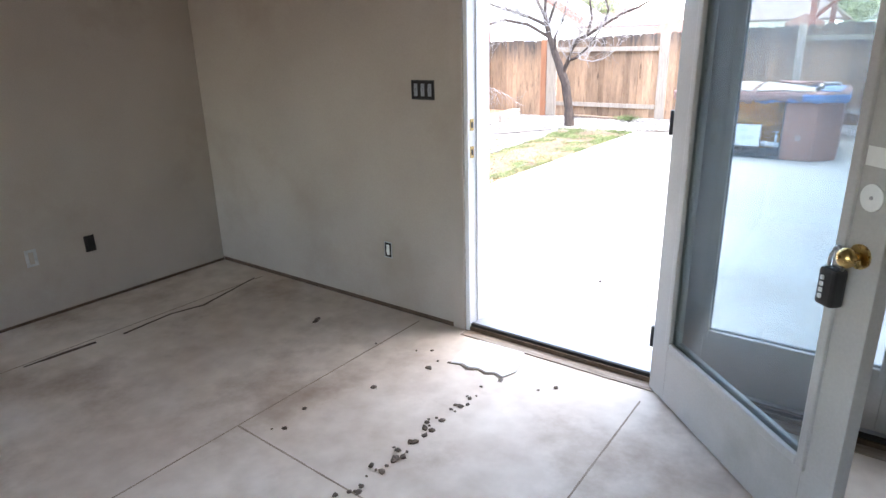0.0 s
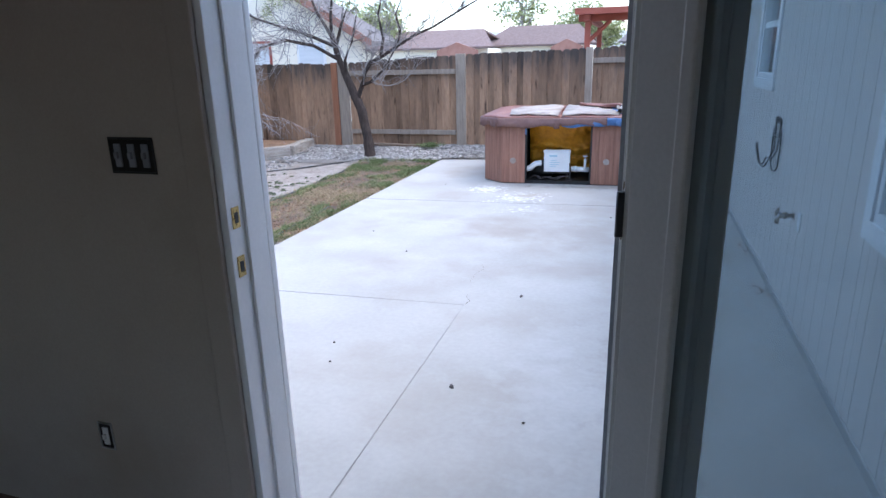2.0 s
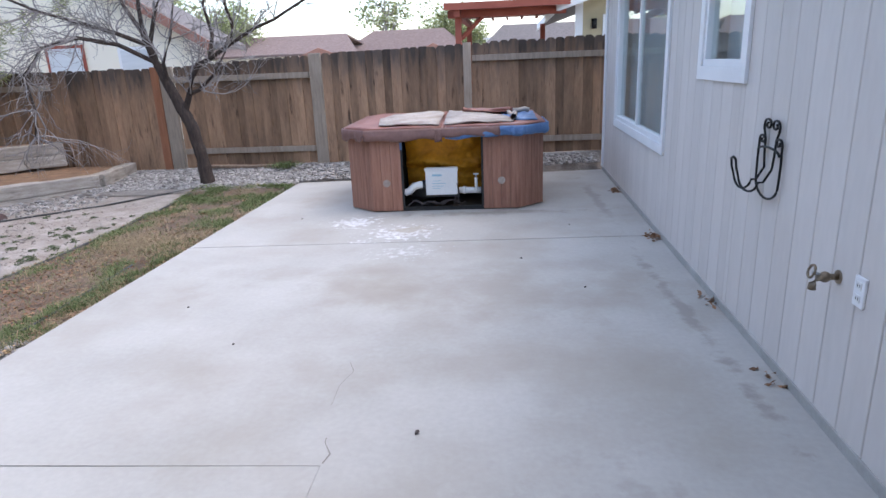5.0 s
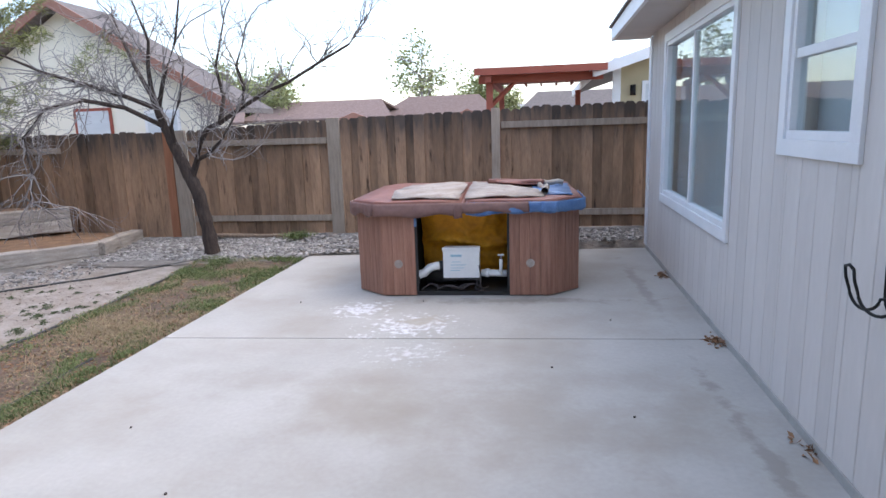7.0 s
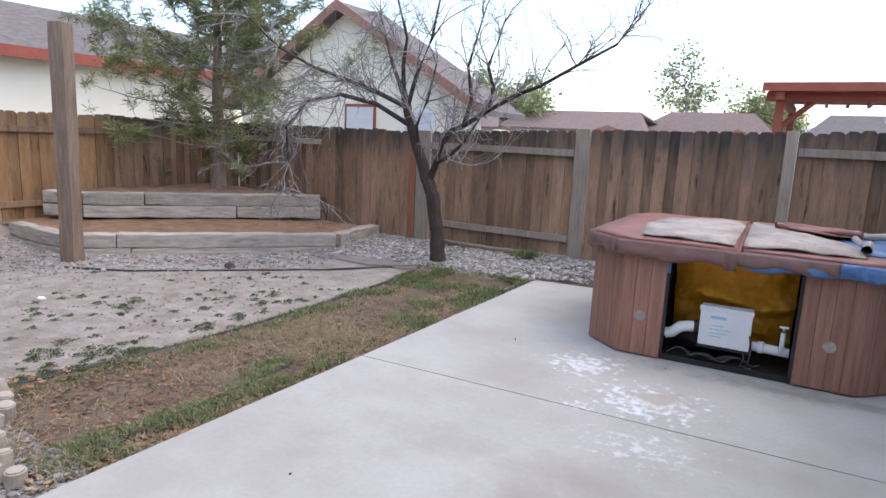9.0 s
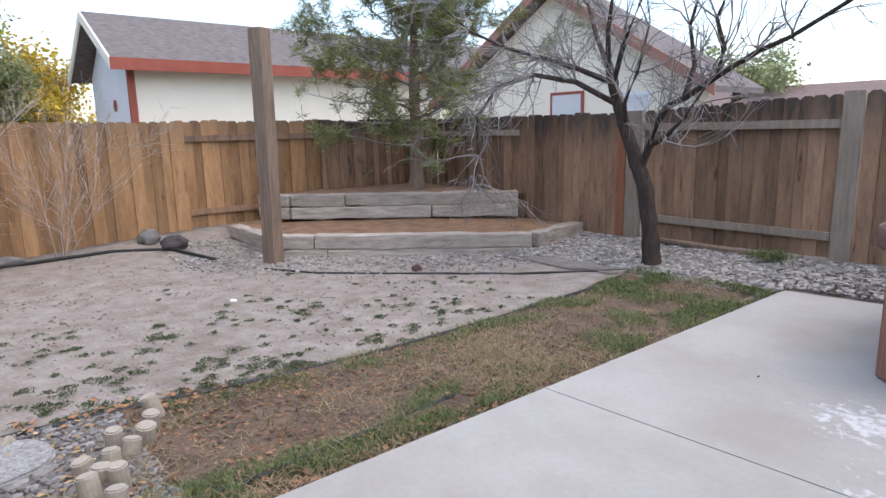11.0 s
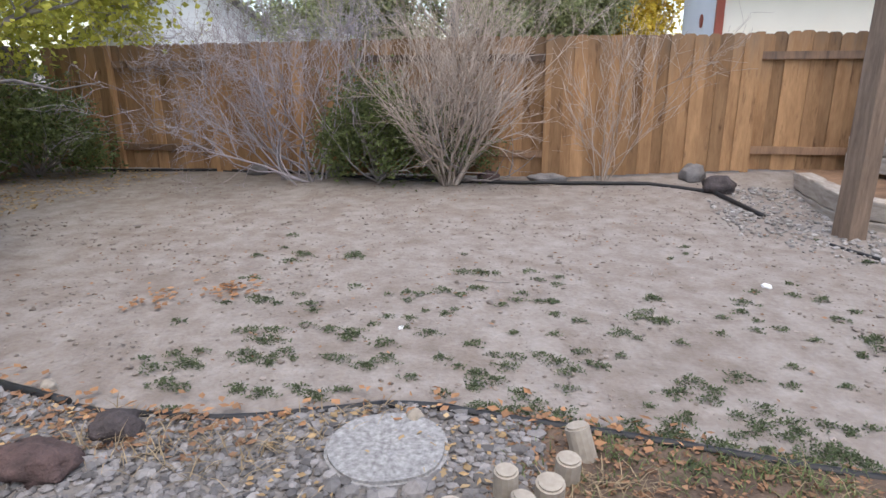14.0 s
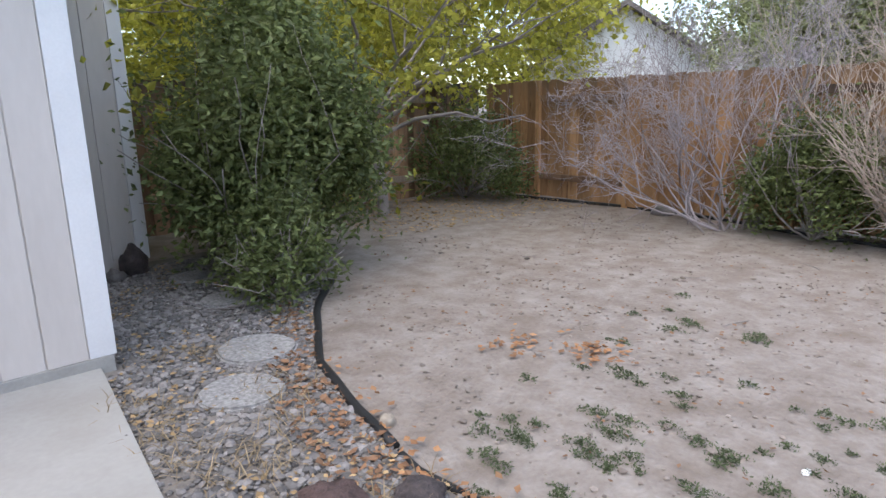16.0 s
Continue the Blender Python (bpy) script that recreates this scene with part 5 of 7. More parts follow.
stuff("adhesive_crumbs", v, f, M_GLUE, "dark crumbs of dried adhesive scattered on the subfloor", "debris")

# stains, lime bloom, cracks and dirt on the patio
streak([(-0.40, 5.45), (-0.385, 5.52), (-0.43, 5.60), (-0.44, 5.68)], [0.003, 0.003, 0.002, 0.001], 0.0, "crack", M_CRACK, "hairline crack in the concrete", "crack", 16, thick=0.001)
streak([(-0.49, 5.92), (-0.50, 6.12), (-0.46, 6.28), (-0.52, 6.41)], [0.0008, 0.0012, 0.0016, 0.0006], 0.0, "crack", M_CRACK, "hairline crack in the concrete", "crack", 17, thick=0.001)


rng = np.random.default_rng(21)
pl = [(-0.149, 4.25, 0.006), (-0.025, 5.69, 0.008), (-1.05, 4.6, 0.005), (-1.4, 4.2, 0.006), (-0.95, 4.35, 0.004), (0.5, 8.3, 0.005), (0.95, 7.6, 0.004), (-1.3, 6.6, 0.004), (-1.9, 7.2, 0.004),
      (0.3, 4.0, 0.004), (-0.7, 9.9, 0.005), (-1.9, 9.8, 0.005), (1.0, 9.4, 0.005)]
for k, p in enumerate(pl):
    v, f = stones(rng, [p], [0.03 if k < 2 else rng.uniform(0.012, 0.022)], 0.7)
    ob = tagged(new("pebble", mesh_from("pebble", v, f, M_ROCK_DARK, True)), "small dark pebble lying on the concrete", "pebble", "pebbles on the patio")
for cx, cy in ((1.70, 11.0), (1.72, 8.9), (1.73, 7.3), (1.73, 6.2)):
    n = 70 if cy > 8 else 18
    C = [(cx + rng.normal() * 0.045, cy + rng.normal() * 0.06, 0.004 + abs(rng.normal()) * 0.012) for _ in range(n)]
    v, f = leaves(rng, C, 0.045, droop=0.0)
    v[:, 2] = np.maximum(v[:, 2], 0.002)
    stuff("leaf_litter", v, f, M_LITTER, "small heap of dry leaves against the wall foot", "leaf litter")

# ---- neighbours beyond the fences ----


def slab_roof(bm, pts, t=0.12):
    """A sloping roof plane of even thickness from four corners."""
    lo = [bm.verts.new(p) for p in pts]
    hi = [bm.verts.new((p[0], p[1], p[2] + t)) for p in pts]
    bm.faces.new(lo[::-1])
    bm.faces.new(hi)
    for i in range(4):
        bm.faces.new((lo[i], lo[(i + 1) % 4], hi[(i + 1) % 4], hi[i]))


def board(name, p, q, h, t, material, parent, label=""):
    """A board of height h and thickness t standing on the line from p to q."""
    p, q = Vector(p), Vector(q)
    d = (q - p)
    s = Vector((-d.y, d.x, 0)).normalized() * t / 2
    bm = bmesh.new()
    vs = [bm.verts.new(v) for v in (p - s, q - s, q + s, p + s)]
    vt = [bm.verts.new(v.co + Vector((0, 0, h))) for v in vs]
    bm.faces.new(vs[::-1])
    bm.faces.new(vt)
    for i in range(4):
        bm.faces.new((vs[i], vs[(i + 1) % 4], vt[(i + 1) % 4], vt[i]))
    bmesh.ops.recalc_face_normals(bm, faces=bm.faces)
    return part(name, bm, material, parent, label)


def gable_wall(bm, a, b, base, eave, peak):
    """An upright gable-shaped wall face from a to b, 0.2 m thick away from the viewer."""
    a, b = Vector((*a, 0)), Vector((*b, 0))
    m = (a + b) / 2
    d = (b - a).normalized()
    n = Vector((-d.y, d.x, 0)) * 0.2
    ring = [a + Vector((0, 0, base)), b + Vector((0, 0, base)), b + Vector((0, 0, eave)), m + Vector((0, 0, peak)), a + Vector((0, 0, eave))]
    f = [bm.verts.new(v) for v in ring]
    k = [bm.verts.new(v + n) for v in ring]
    bm.faces.new(f)
    bm.faces.new(k[::-1])
    for i in range(5):
        bm.faces.new((f[i], k[i], k[(i + 1) % 5], f[(i + 1) % 5]))


def far_window(parent, x, y, z, w, h, axis="x", trim=None):
    win = boxpart("window", (x - w / 2, x + w / 2, y - 0.03, y, z, z + h) if axis == "x" else (x, x + 0.03, y - w / 2, y + w / 2, z, z + h), trim or M_WHITE, parent, "framed window")
    if axis == "x":
        boxpart("pane", (x - w / 2 + 0.07, x + w / 2 - 0.07, y - 0.036, y - 0.031, z + 0.07, z + h - 0.07), M_CURTAIN, win)
    else:
        boxpart("pane", (x + 0.031, x + 0.036, y - w / 2 + 0.07, y + w / 2 - 0.07, z + 0.07, z + h - 0.07), M_CURTAIN, win)


house_w = thing("house", "cream neighbour house with rust-red fascia and grey shingle roof", "house")
boxpart("wall", (-15.2, -15.0, 9.55, 18.0, -0.1, 3.05), M_STUCCO, house_w, "cream wall")
bm = bmesh.new()
gable_wall(bm, (-18.6, 9.55), (-15.2, 9.55), -0.1, 2.95, 4.12)
# bluish white in place of cream puts this end's shade into the colour
part("wall", bm, M_STUCCO_BLUE, house_w, "gable wall with a bluish tone put in for shade")
boxpart("corner_board", (-15.05, -14.95, 9.52, 9.66, -0.1, 3.05), M_FASCIA, house_w, "rust-red corner board")
bm = bmesh.new()
slab_roof(bm, [(-14.55, 9.15, 2.98), (-14.55, 22.0, 2.98), (-16.9, 22.0, 4.2), (-16.9, 9.15, 4.2)])
slab_roof(bm, [(-16.9, 9.15, 4.2), (-16.9, 22.0, 4.2), (-19.2, 22.0, 2.9), (-19.2, 9.15, 2.9)])
bmesh.ops.recalc_face_normals(bm, faces=bm.faces)
part("roof", bm, M_SHINGLE, house_w)
board("fascia", (-14.53, 9.13, 2.86), (-14.53, 18.0, 2.86), 0.24, 0.05, M_FASCIA, house_w, "rust-red fascia")
for x0, x1, z0, z1 in ((-14.55, -16.9, 2.88, 4.1), (-16.9, -19.2, 4.1, 2.80)):
    bm = bmesh.new()
    vs = [bm.verts.new(p) for p in ((x0, 9.11, z0), (x1, 9.11, z1), (x1, 9.11, z1 + 0.22), (x0, 9.11, z0 + 0.22))]
    f = bm.faces.new(vs)
    r = bmesh.ops.extrude_face_region(bm, geom=[f])
    bmesh.ops.translate(bm, vec=(0, 0.04, 0), verts=[v for v in r["geom"] if isinstance(v, bmesh.types.BMVert)])
    bmesh.ops.recalc_face_normals(bm, faces=bm.faces)
    part("rake_board", bm, M_STUCCO, house_w)
bm = bmesh.new()
gable_wall(bm, (-14.6, 18.0), (-6.8, 18.0), -0.1, 2.30, 4.62)
part("wall", bm, M_STUCCO, house_w, "cream gable wall")
bm = bmesh.new()
slab_roof(bm, [(-6.35, 17.6, 2.12), (-6.35, 19.6, 2.12), (-10.7, 19.6, 4.7), (-10.7, 17.6, 4.7)])
slab_roof(bm, [(-10.7, 17.6, 4.7), (-10.7, 19.6, 4.7), (-15.0, 19.6, 2.12), (-15.0, 17.6, 2.12)])
bmesh.ops.recalc_face_normals(bm, faces=bm.faces)
part("roof", bm, M_SHINGLE, house_w)
for x0, x1, z0, z1 in ((-6.35, -10.7, 2.05, 4.62), (-10.7, -15.0, 4.62, 2.05)):
    bm = bmesh.new()
    f = bm.faces.new([bm.verts.new(p) for p in ((x0, 17.56, z0), (x1, 17.56, z1), (x1, 17.56, z1 + 0.24), (x0, 17.56, z0 + 0.24))])
    r = bmesh.ops.extrude_face_region(bm, geom=[f])
    bmesh.ops.translate(bm, vec=(0, 0.04, 0), verts=[v for v in r["geom"] if isinstance(v, bmesh.types.BMVert)])
    bmesh.ops.recalc_face_normals(bm, faces=bm.faces)
    part("rake_board", bm, M_RAKE, house_w, "faded rust rake board")
far_window(house_w, -10.2, 17.99, 1.1, 1.0, 1.25, trim=M_FASCIA)
far_window(house_w, -8.4, 17.99, 1.1, 0.9, 1.15, trim=M_WHITE)

house_s = thing("house", "white gabled neighbour house with dark roof edge", "house", at=(-16.0, -1.9, 0), turn=33)
bm = bmesh.new()
gable_wall(bm, (0.0, -2.4), (0.0, 2.4), -0.1, 1.85, 3.45)
part("wall", bm, M_STUCCO_BLUE, house_s)
bm = bmesh.new()
slab_roof(bm, [(0.35, 0, 3.48), (0.35, 2.75, 1.68), (-7.0, 2.75, 1.68), (-7.0, 0, 3.48)])
slab_roof(bm, [(0.35, -2.75, 1.68), (0.35, 0, 3.48), (-7.0, 0, 3.48), (-7.0, -2.75, 1.68)])
bmesh.ops.recalc_face_normals(bm, faces=bm.faces)
part("roof", bm, M_SHINGLE, house_s)
bm = bmesh.new()
gable_wall(bm, (0.9, 1.2), (0.9, 4.4), -0.1, 1.9, 2.35)
part("porch_wall", bm, M_STUCCO_BLUE, house_s)

house_e = thing("house", "tan neighbour house with white fascia beyond the rear fence", "house")
boxpart("wall", (1.95, 9.0, 18.6, 18.8, 0, 3.0), M_STUCCO_TAN, house_e)
bm = bmesh.new()
slab_roof(bm, [(1.55, 18.0, 2.66), (9.0, 18.0, 5.0), (9.0, 28.0, 5.0), (1.55, 28.0, 2.66)])
bmesh.ops.recalc_face_normals(bm, faces=bm.faces)
part("roof", bm, M_SHINGLE, house_e)
bm = bmesh.new()
f = bm.faces.new([bm.verts.new(p) for p in ((1.52, 17.96, 2.58), (9.0, 17.96, 4.92), (9.0, 17.96, 5.14), (1.52, 17.96, 2.80))])
r = bmesh.ops.extrude_face_region(bm, geom=[f])
bmesh.ops.translate(bm, vec=(0, 0.04, 0), verts=[v for v in r["geom"] if isinstance(v, bmesh.types.BMVert)])
bmesh.ops.recalc_face_normals(bm, faces=bm.faces)
part("rake_board", bm, M_WHITE, house_e, "white rake board")
board("fascia", (1.50, 18.0, 2.60), (1.50, 28.0, 2.60), 0.2, 0.05, M_WHITE, house_e, "white fascia")
boxpart("corner_board", (1.93, 2.1, 18.56, 18.62, 0, 3.0), M_WHITE, house_e, "white corner board")
far_window(house_e, 3.1, 18.59, 1.2, 1.1, 1.3)
rodpart("wall_lamp", (2.35, 18.5, 2.2), (2.35, 18.5, 2.42), 0.06, M_IRON, house_e, "dark wall lantern")

arbor = thing("patio_cover", "dark red wooden patio cover with braced posts", "patio cover")
for x, y in ((-0.72, 18.3), (-0.72, 22.5), (1.4, 22.5)):
    boxpart("post", (x - 0.07, x + 0.07, y - 0.07, y + 0.07, -0.1, 2.55), M_FASCIA, arbor, "", 0.006)
boxpart("beam", (-0.95, 1.7, 18.22, 18.36, 2.55, 2.72), M_FASCIA, arbor, "", 0.006)
boxpart("beam", (-0.79, -0.65, 17.9, 23.0, 2.56, 2.70), M_FASCIA, arbor, "", 0.006)
for k in range(7):
    boxpart("rafter", (-0.9 + 0.42 * k, -0.84 + 0.42 * k, 17.9, 23.0, 2.722, 2.80), M_FASCIA, arbor)
boxpart("deck", (-1.0, 1.75, 17.85, 23.05, 2.802, 2.84), M_FASCIA, arbor)
boxpart("front_board", (-1.0, 1.75, 17.81, 17.845, 2.70, 2.845), M_FASCIA, arbor)
for q in (0.55,):
    bm = bmesh.new()
    rod(bm, (-0.72, 18.3, 2.05), (-0.72 + q, 18.3, 2.56), 0.05, sides=4)
    part("brace", bm, M_FASCIA, arbor)
    bm = bmesh.new()
    rod(bm, (-0.72, 18.3, 2.05), (-0.72, 18.3 + q, 2.56), 0.05, sides=4)
    part("brace", bm, M_FASCIA, arbor)

for hx, hy, w, ridge_z, eave_z, roofm in ((-13.5, 42, 9, 3.5, 2.3, M_SHINGLE_RED), (-6.5, 46, 7, 3.75, 2.4, M_SHINGLE_RED), (-22, 40, 9, 3.4, 2.2, M_SHINGLE_RED), (3.0, 55, 8, 4.2, 2.6, M_SHINGLE)):
    h = thing("house", "distant low house with a brown-red hip roof", "house", "far houses")
    boxpart("wall", (hx - w / 2, hx + w / 2, hy, hy + 6, -0.1, eave_z), M_STUCCO, h)
    bm = bmesh.new()
    slab_roof(bm, [(hx - w / 2 - 0.5, hy - 0.5, eave_z), (hx + w / 2 + 0.5, hy - 0.5, eave_z), (hx + w / 2 - 1.0, hy + 3, ridge_z), (hx - w / 2 + 1.0, hy + 3, ridge_z)])
    slab_roof(bm, [(hx - w / 2 + 1.0, hy + 3, ridge_z), (hx + w / 2 - 1.0, hy + 3, ridge_z), (hx + w / 2 + 0.5, hy + 6.5, eave_z), (hx - w / 2 - 0.5, hy + 6.5, eave_z)])
    bmesh.ops.recalc_face_normals(bm, faces=bm.faces)
    part("roof", bm, roofm, h)
    bm = bmesh.new()
    gable_wall(bm, (hx + w * 0.15, hy - 0.9), (hx + w * 0.45, hy - 0.9), -0.1, eave_z - 0.1, eave_z + 0.4)
    part("porch_gable", bm, M_RAKE, h, "faded rust porch gable")

V, F = [], []
for i in range(60):
    x = -420 + 14 * i
    top = 15 + 9 * noise.noise((x * 0.009, 0, 0)) + 2.5 * noise.noise((x * 0.04, 5, 0)) + 6 * math.exp(-((x + 60) / 120) ** 2)
    V += [(x, 480, -2), (x, 500, top), (x, 640, top * 1.05)]
for i in range(59):
    for j in range(2):
        F.append((i * 3 + j, (i + 1) * 3 + j, (i + 1) * 3 + j + 1, i * 3 + j + 1))
tagged(new("hill_backdrop", mesh_from("hill_backdrop", V, F, M_HILL, True)), "low hazy hills on the horizon", "hills", kind="structure")

# ---- vegetation helpers ----


def grow(rng, start, way, length, radius, depth, out, kids=(2, 4), spread=0.6, rise=0.15, shrink=0.62, wander=0.16, steps=5, tips=None):
    """A wandering limb with smaller limbs on it; adds (points, radii) to out, and the ends to tips."""
    p, d = np.array(start, float), np.array(way, float)
    d /= np.linalg.norm(d)
    pts, rad = [p.copy()], [radius]
    for k in range(steps):
        d = d + rng.normal(size=3) * wander + np.array([0, 0, rise * 0.3])
        d /= np.linalg.norm(d)
        p = p + d * length / steps
        pts.append(p.copy())
        rad.append(radius * (1 - 0.75 * (k + 1) / steps) + 0.0012)
    out.append((pts, rad))
    if tips is not None and depth <= 1:
        tips.extend(pts[1:])
    if depth > 0:
        for _ in range(rng.integers(*kids)):
            k = int(rng.integers(1, steps + 1))
            nd = d * 0.75 + rng.normal(size=3) * spread + np.array([0, 0, rise])
            grow(rng, pts[k], nd, length * shrink * rng.uniform(0.75, 1.2), max(rad[k] * 0.7, 0.0016), depth - 1, out, kids, spread, rise, shrink, wander, max(3, steps - 1), tips)


def twig_bush(name, at, stems, height, lean, seed, material, label, depth=3, foot=0.12, stem_r=0.011, kids=(3, 5), rise=0.35, bent=(0, 0), wander=0.11):
    rng = np.random.default_rng(seed)
    b = thing(name, label, "shrub", at=(at[0], at[1], ground_z(*at) - 0.02))
    out = []
    for k in range(stems):
        a = rng.uniform(0, 6.283)
        s = rng.uniform(0.1, 1) * lean
        grow(rng, (foot * math.cos(a) * rng.random(), foot * math.sin(a) * rng.random(), 0), (s * math.cos(a) + bent[0], s * math.sin(a) + bent[1], 1), height * rng.uniform(0.5, 0.68), stem_r * rng.uniform(0.6, 1.2), depth, out,
             kids, 0.36, rise, 0.56, wander)
    heavy = [q for q in out if q[1][0] > 0.006]
    light = [q for q in out if q[1][0] <= 0.006]
    tubepart("branchwork", heavy or out[:4], material, b, "", 5)
    tubepart("twig_mass", light, material, b, "", 3)
    return b


def leafy(name, at, seed, radii, n, size, material, label, category="shrub", stems=18, height=1.2, lift=0.5, squash=0.6):
    """A shrub or low tree: limbs from the foot and clumped leaves with gaps between the clumps."""
    rng = np.random.default_rng(seed)
    z0 = ground_z(*at)
    b = thing(name, label, category, at=(at[0], at[1], z0))
    out, C = [], []
    rx, ry, rz = radii
    for k in range(stems):
        a, e = rng.uniform(0, 6.283), rng.uniform(0.15, 1.3)
        grow(rng, (0, 0, 0), (math.cos(a) * math.cos(e), math.sin(a) * math.cos(e), math.sin(e) + 0.3), height, 0.012, 1, out, (2, 4), 0.4, 0.15, 0.6)
    tubepart("branchwork", out, M_TWIG, b, "", 4)
    clumps = 60
    cc = rng.normal(size=(clumps, 3))
    cc /= np.linalg.norm(cc, axis=1)[:, None]
    cc *= rng.uniform(0.45, 1.0, (clumps, 1)) ** 0.6
    cc[:, 2] = np.abs(cc[:, 2]) * 1.0 - 0.35 * rng.random(clumps)
    for c in cc:
        m = n // clumps
        pts = c + rng.normal(size=(m, 3)) * rng.uniform(0.12, 0.24)
        C.append(pts * np.array([rx, ry, rz]) + np.array([0, 0, rz * lift]))
    C = np.concatenate(C)
    C = C[C[:, 2] > 0.03]
    v, f = leaves(rng, C, size, droop=0.25)
    ob = new("foliage", mesh_from("foliage", v, f, material))
    ob.parent = b
    return b


# bare fruit tree by the rear fence
rng = np.random.default_rng(3)
tree = thing("bare_tree", "leafless fruit tree with a dark leaning trunk", "tree", at=(-4.12, 12.1, 0.02))
trunk = [(0.02, 0, 0), (0.0, 0, 0.25), (-0.05, 0.01, 0.54), (-0.11, 0.02, 0.85), (-0.21, 0.02, 1.06), (-0.36, 0.0, 1.44), (-0.47, -0.03, 1.75), (-0.52, -0.05, 1.95), (-0.57, -0.08, 2.2)]
along = np.linspace(0, len(trunk) - 1, 46)
stem = np.stack([np.interp(along, range(len(trunk)), [p[i] for p in trunk]) for i in range(3)], 1)
girth = np.interp(along, range(len(trunk)), [0.115, 0.088, 0.082, 0.086, 0.082, 0.066, 0.058, 0.058, 0.044])
bole = tubepart("trunk", [(stem, girth)], M_BARK, tree, "dark rough bark", 14)
for v in bole.data.vertices:
    v.co += Vector((noise.noise((v.co.x * 13, v.co.y * 13, v.co.z * 7)), noise.noise((v.co.x * 13, v.co.y * 13 + 9, v.co.z * 7)), 0)) * 0.022
limbs, twigs = [], []
main = [[(-0.19, 0.02, 1.02), (-0.06, 0, 1.30), (0.02, -0.03, 1.52), (0.16, -0.05, 1.70), (0.36, -0.08, 1.77), (0.70, -0.1, 1.96), (1.06, -0.12, 2.14), (1.37, -0.15, 2.24), (1.80, -0.2, 2.45), (2.22, -0.2, 2.66)],
        [(-0.57, -0.08, 2.2), (-0.50, -0.2, 2.5), (-0.42, -0.25, 2.82), (-0.55, -0.3, 3.3)],
        [(-0.52, -0.06, 1.98), (-0.85, -0.25, 2.15), (-1.25, -0.4, 2.30), (-1.75, -0.5, 2.46), (-2.3, -0.6, 2.72), (-2.75, -0.7, 3.1)],
        [(-0.47, -0.05, 1.75), (-0.80, -0.35, 2.0), (-1.2, -0.6, 2.1), (-1.6, -0.8, 1.98), (-1.85, -0.9, 1.65), (-1.75, -0.95, 1.2), (-1.8, -1.0, 0.85)],
        [(-0.52, -0.06, 1.95), (-0.30, -0.2, 2.35), (-0.05, -0.25, 2.8), (0.1, -0.3, 3.35)],
        [(0.36, -0.08, 1.77), (0.38, 0.05, 2.1), (0.28, 0.1, 2.5), (0.43, 0.15, 3.1)],
        [(0.70, -0.1, 1.96), (0.80, -0.2, 2.2), (0.77, -0.3, 2.46), (0.92, -0.35, 2.75)],
        [(-0.36, 0.0, 1.44), (-0.30, -0.15, 1.75), (-0.12, -0.2, 2.05), (0.0, -0.2, 2.5)],
        [(-0.06, 0, 1.30), (0.2, -0.2, 1.36), (0.48, -0.3, 1.55), (0.72, -0.35, 1.85)],
        [(-0.57, -0.08, 2.15), (-0.95, 0.2, 2.55), (-1.2, 0.35, 2.95), (-1.35, 0.4, 3.3)]]
for m in main:
    r0 = 0.046 if m is main[0] else 0.034
    limbs.append((m, [r0 * (1 - 0.7 * k / (len(m) - 1)) for k in range(len(m))]))
    for k in range(1, len(m)):
        for _ in range(7 if m[k][0] < -0.7 else 3):
            left = m[k][0] < -0.9
            way = np.array(m[k]) - np.array(m[k - 1]) + rng.normal(size=3) * 0.28 + np.array([0, 0, -0.30 if left and rng.random() < 0.65 else 0.22])
            grow(rng, m[k], way, rng.uniform(0.35, 0.85), 0.011, 2, twigs, (2, 5), 0.55, -0.15 if left else 0.10, 0.6, 0.22)
for k, l in enumerate(limbs):
    tubepart("limb", [l], M_BARK, tree, "", 7)
tubepart("twig_mass", twigs, M_TWIG, tree, "grey twigs", 3)

# pine on the upper bed
rng = np.random.default_rng(8)
pine = thing("pine_tree", "small pine with sparse green needles on the raised bed", "tree", at=(PINE[0], PINE[1], 0.5))
tr = [(0, 0, 0), (0.02, 0, 0.3), (-0.02, 0.03, 0.9), (0.0, 0.0, 1.7), (0.04, 0.0, 2.6), (0.0, 0.02, 3.6), (0.02, 0.0, 4.6)]
tubepart("trunk", [(tr, [0.19, 0.12, 0.10, 0.085, 0.06, 0.04, 0.012])], M_TIE, pine, "grey-brown bark", 9)
br, tips = [], []
for k in range(62):
    z = 0.62 + 3.9 * (k / 62) ** 0.9
    a = k * 2.4 + rng.normal() * 0.3
    L = (2.5 if z > 1.1 else 1.6) * (1 - 0.17 * z) * rng.uniform(0.7, 1.1)
    grow(rng, (0, 0, z), (math.cos(a), math.sin(a), rng.uniform(-0.05, 0.4)), max(L, 0.4), 0.02, 2, br, (3, 6), 0.38, 0.12, 0.45, 0.10, 5, tips)
tubepart("branchwork", br, M_TWIG, pine, "", 4)
tips = np.array(tips)
tips = tips[rng.random(len(tips)) < min(1.0, 2150 / len(tips))]
N = 26
C = np.repeat(tips, N, 0) + rng.normal(size=(len(tips) * N, 3)) * 0.025
v, f = leaves(rng, C, 0.125, shape=(1.0, 0.028), droop=-0.15)
ob = new("foliage", mesh_from("foliage", v, f, M_NEEDLE))
ob.parent = pine

# shrubs along the side fence
twig_bush("dry_shrub", (-9.45, 5.38), 42, 2.5, 0.66, 31, M_TWIG_PALE, "leafless pale tan shrub fanning up against the fence", 3, stem_r=0.020, kids=(3, 6), rise=0.14, wander=0.10)
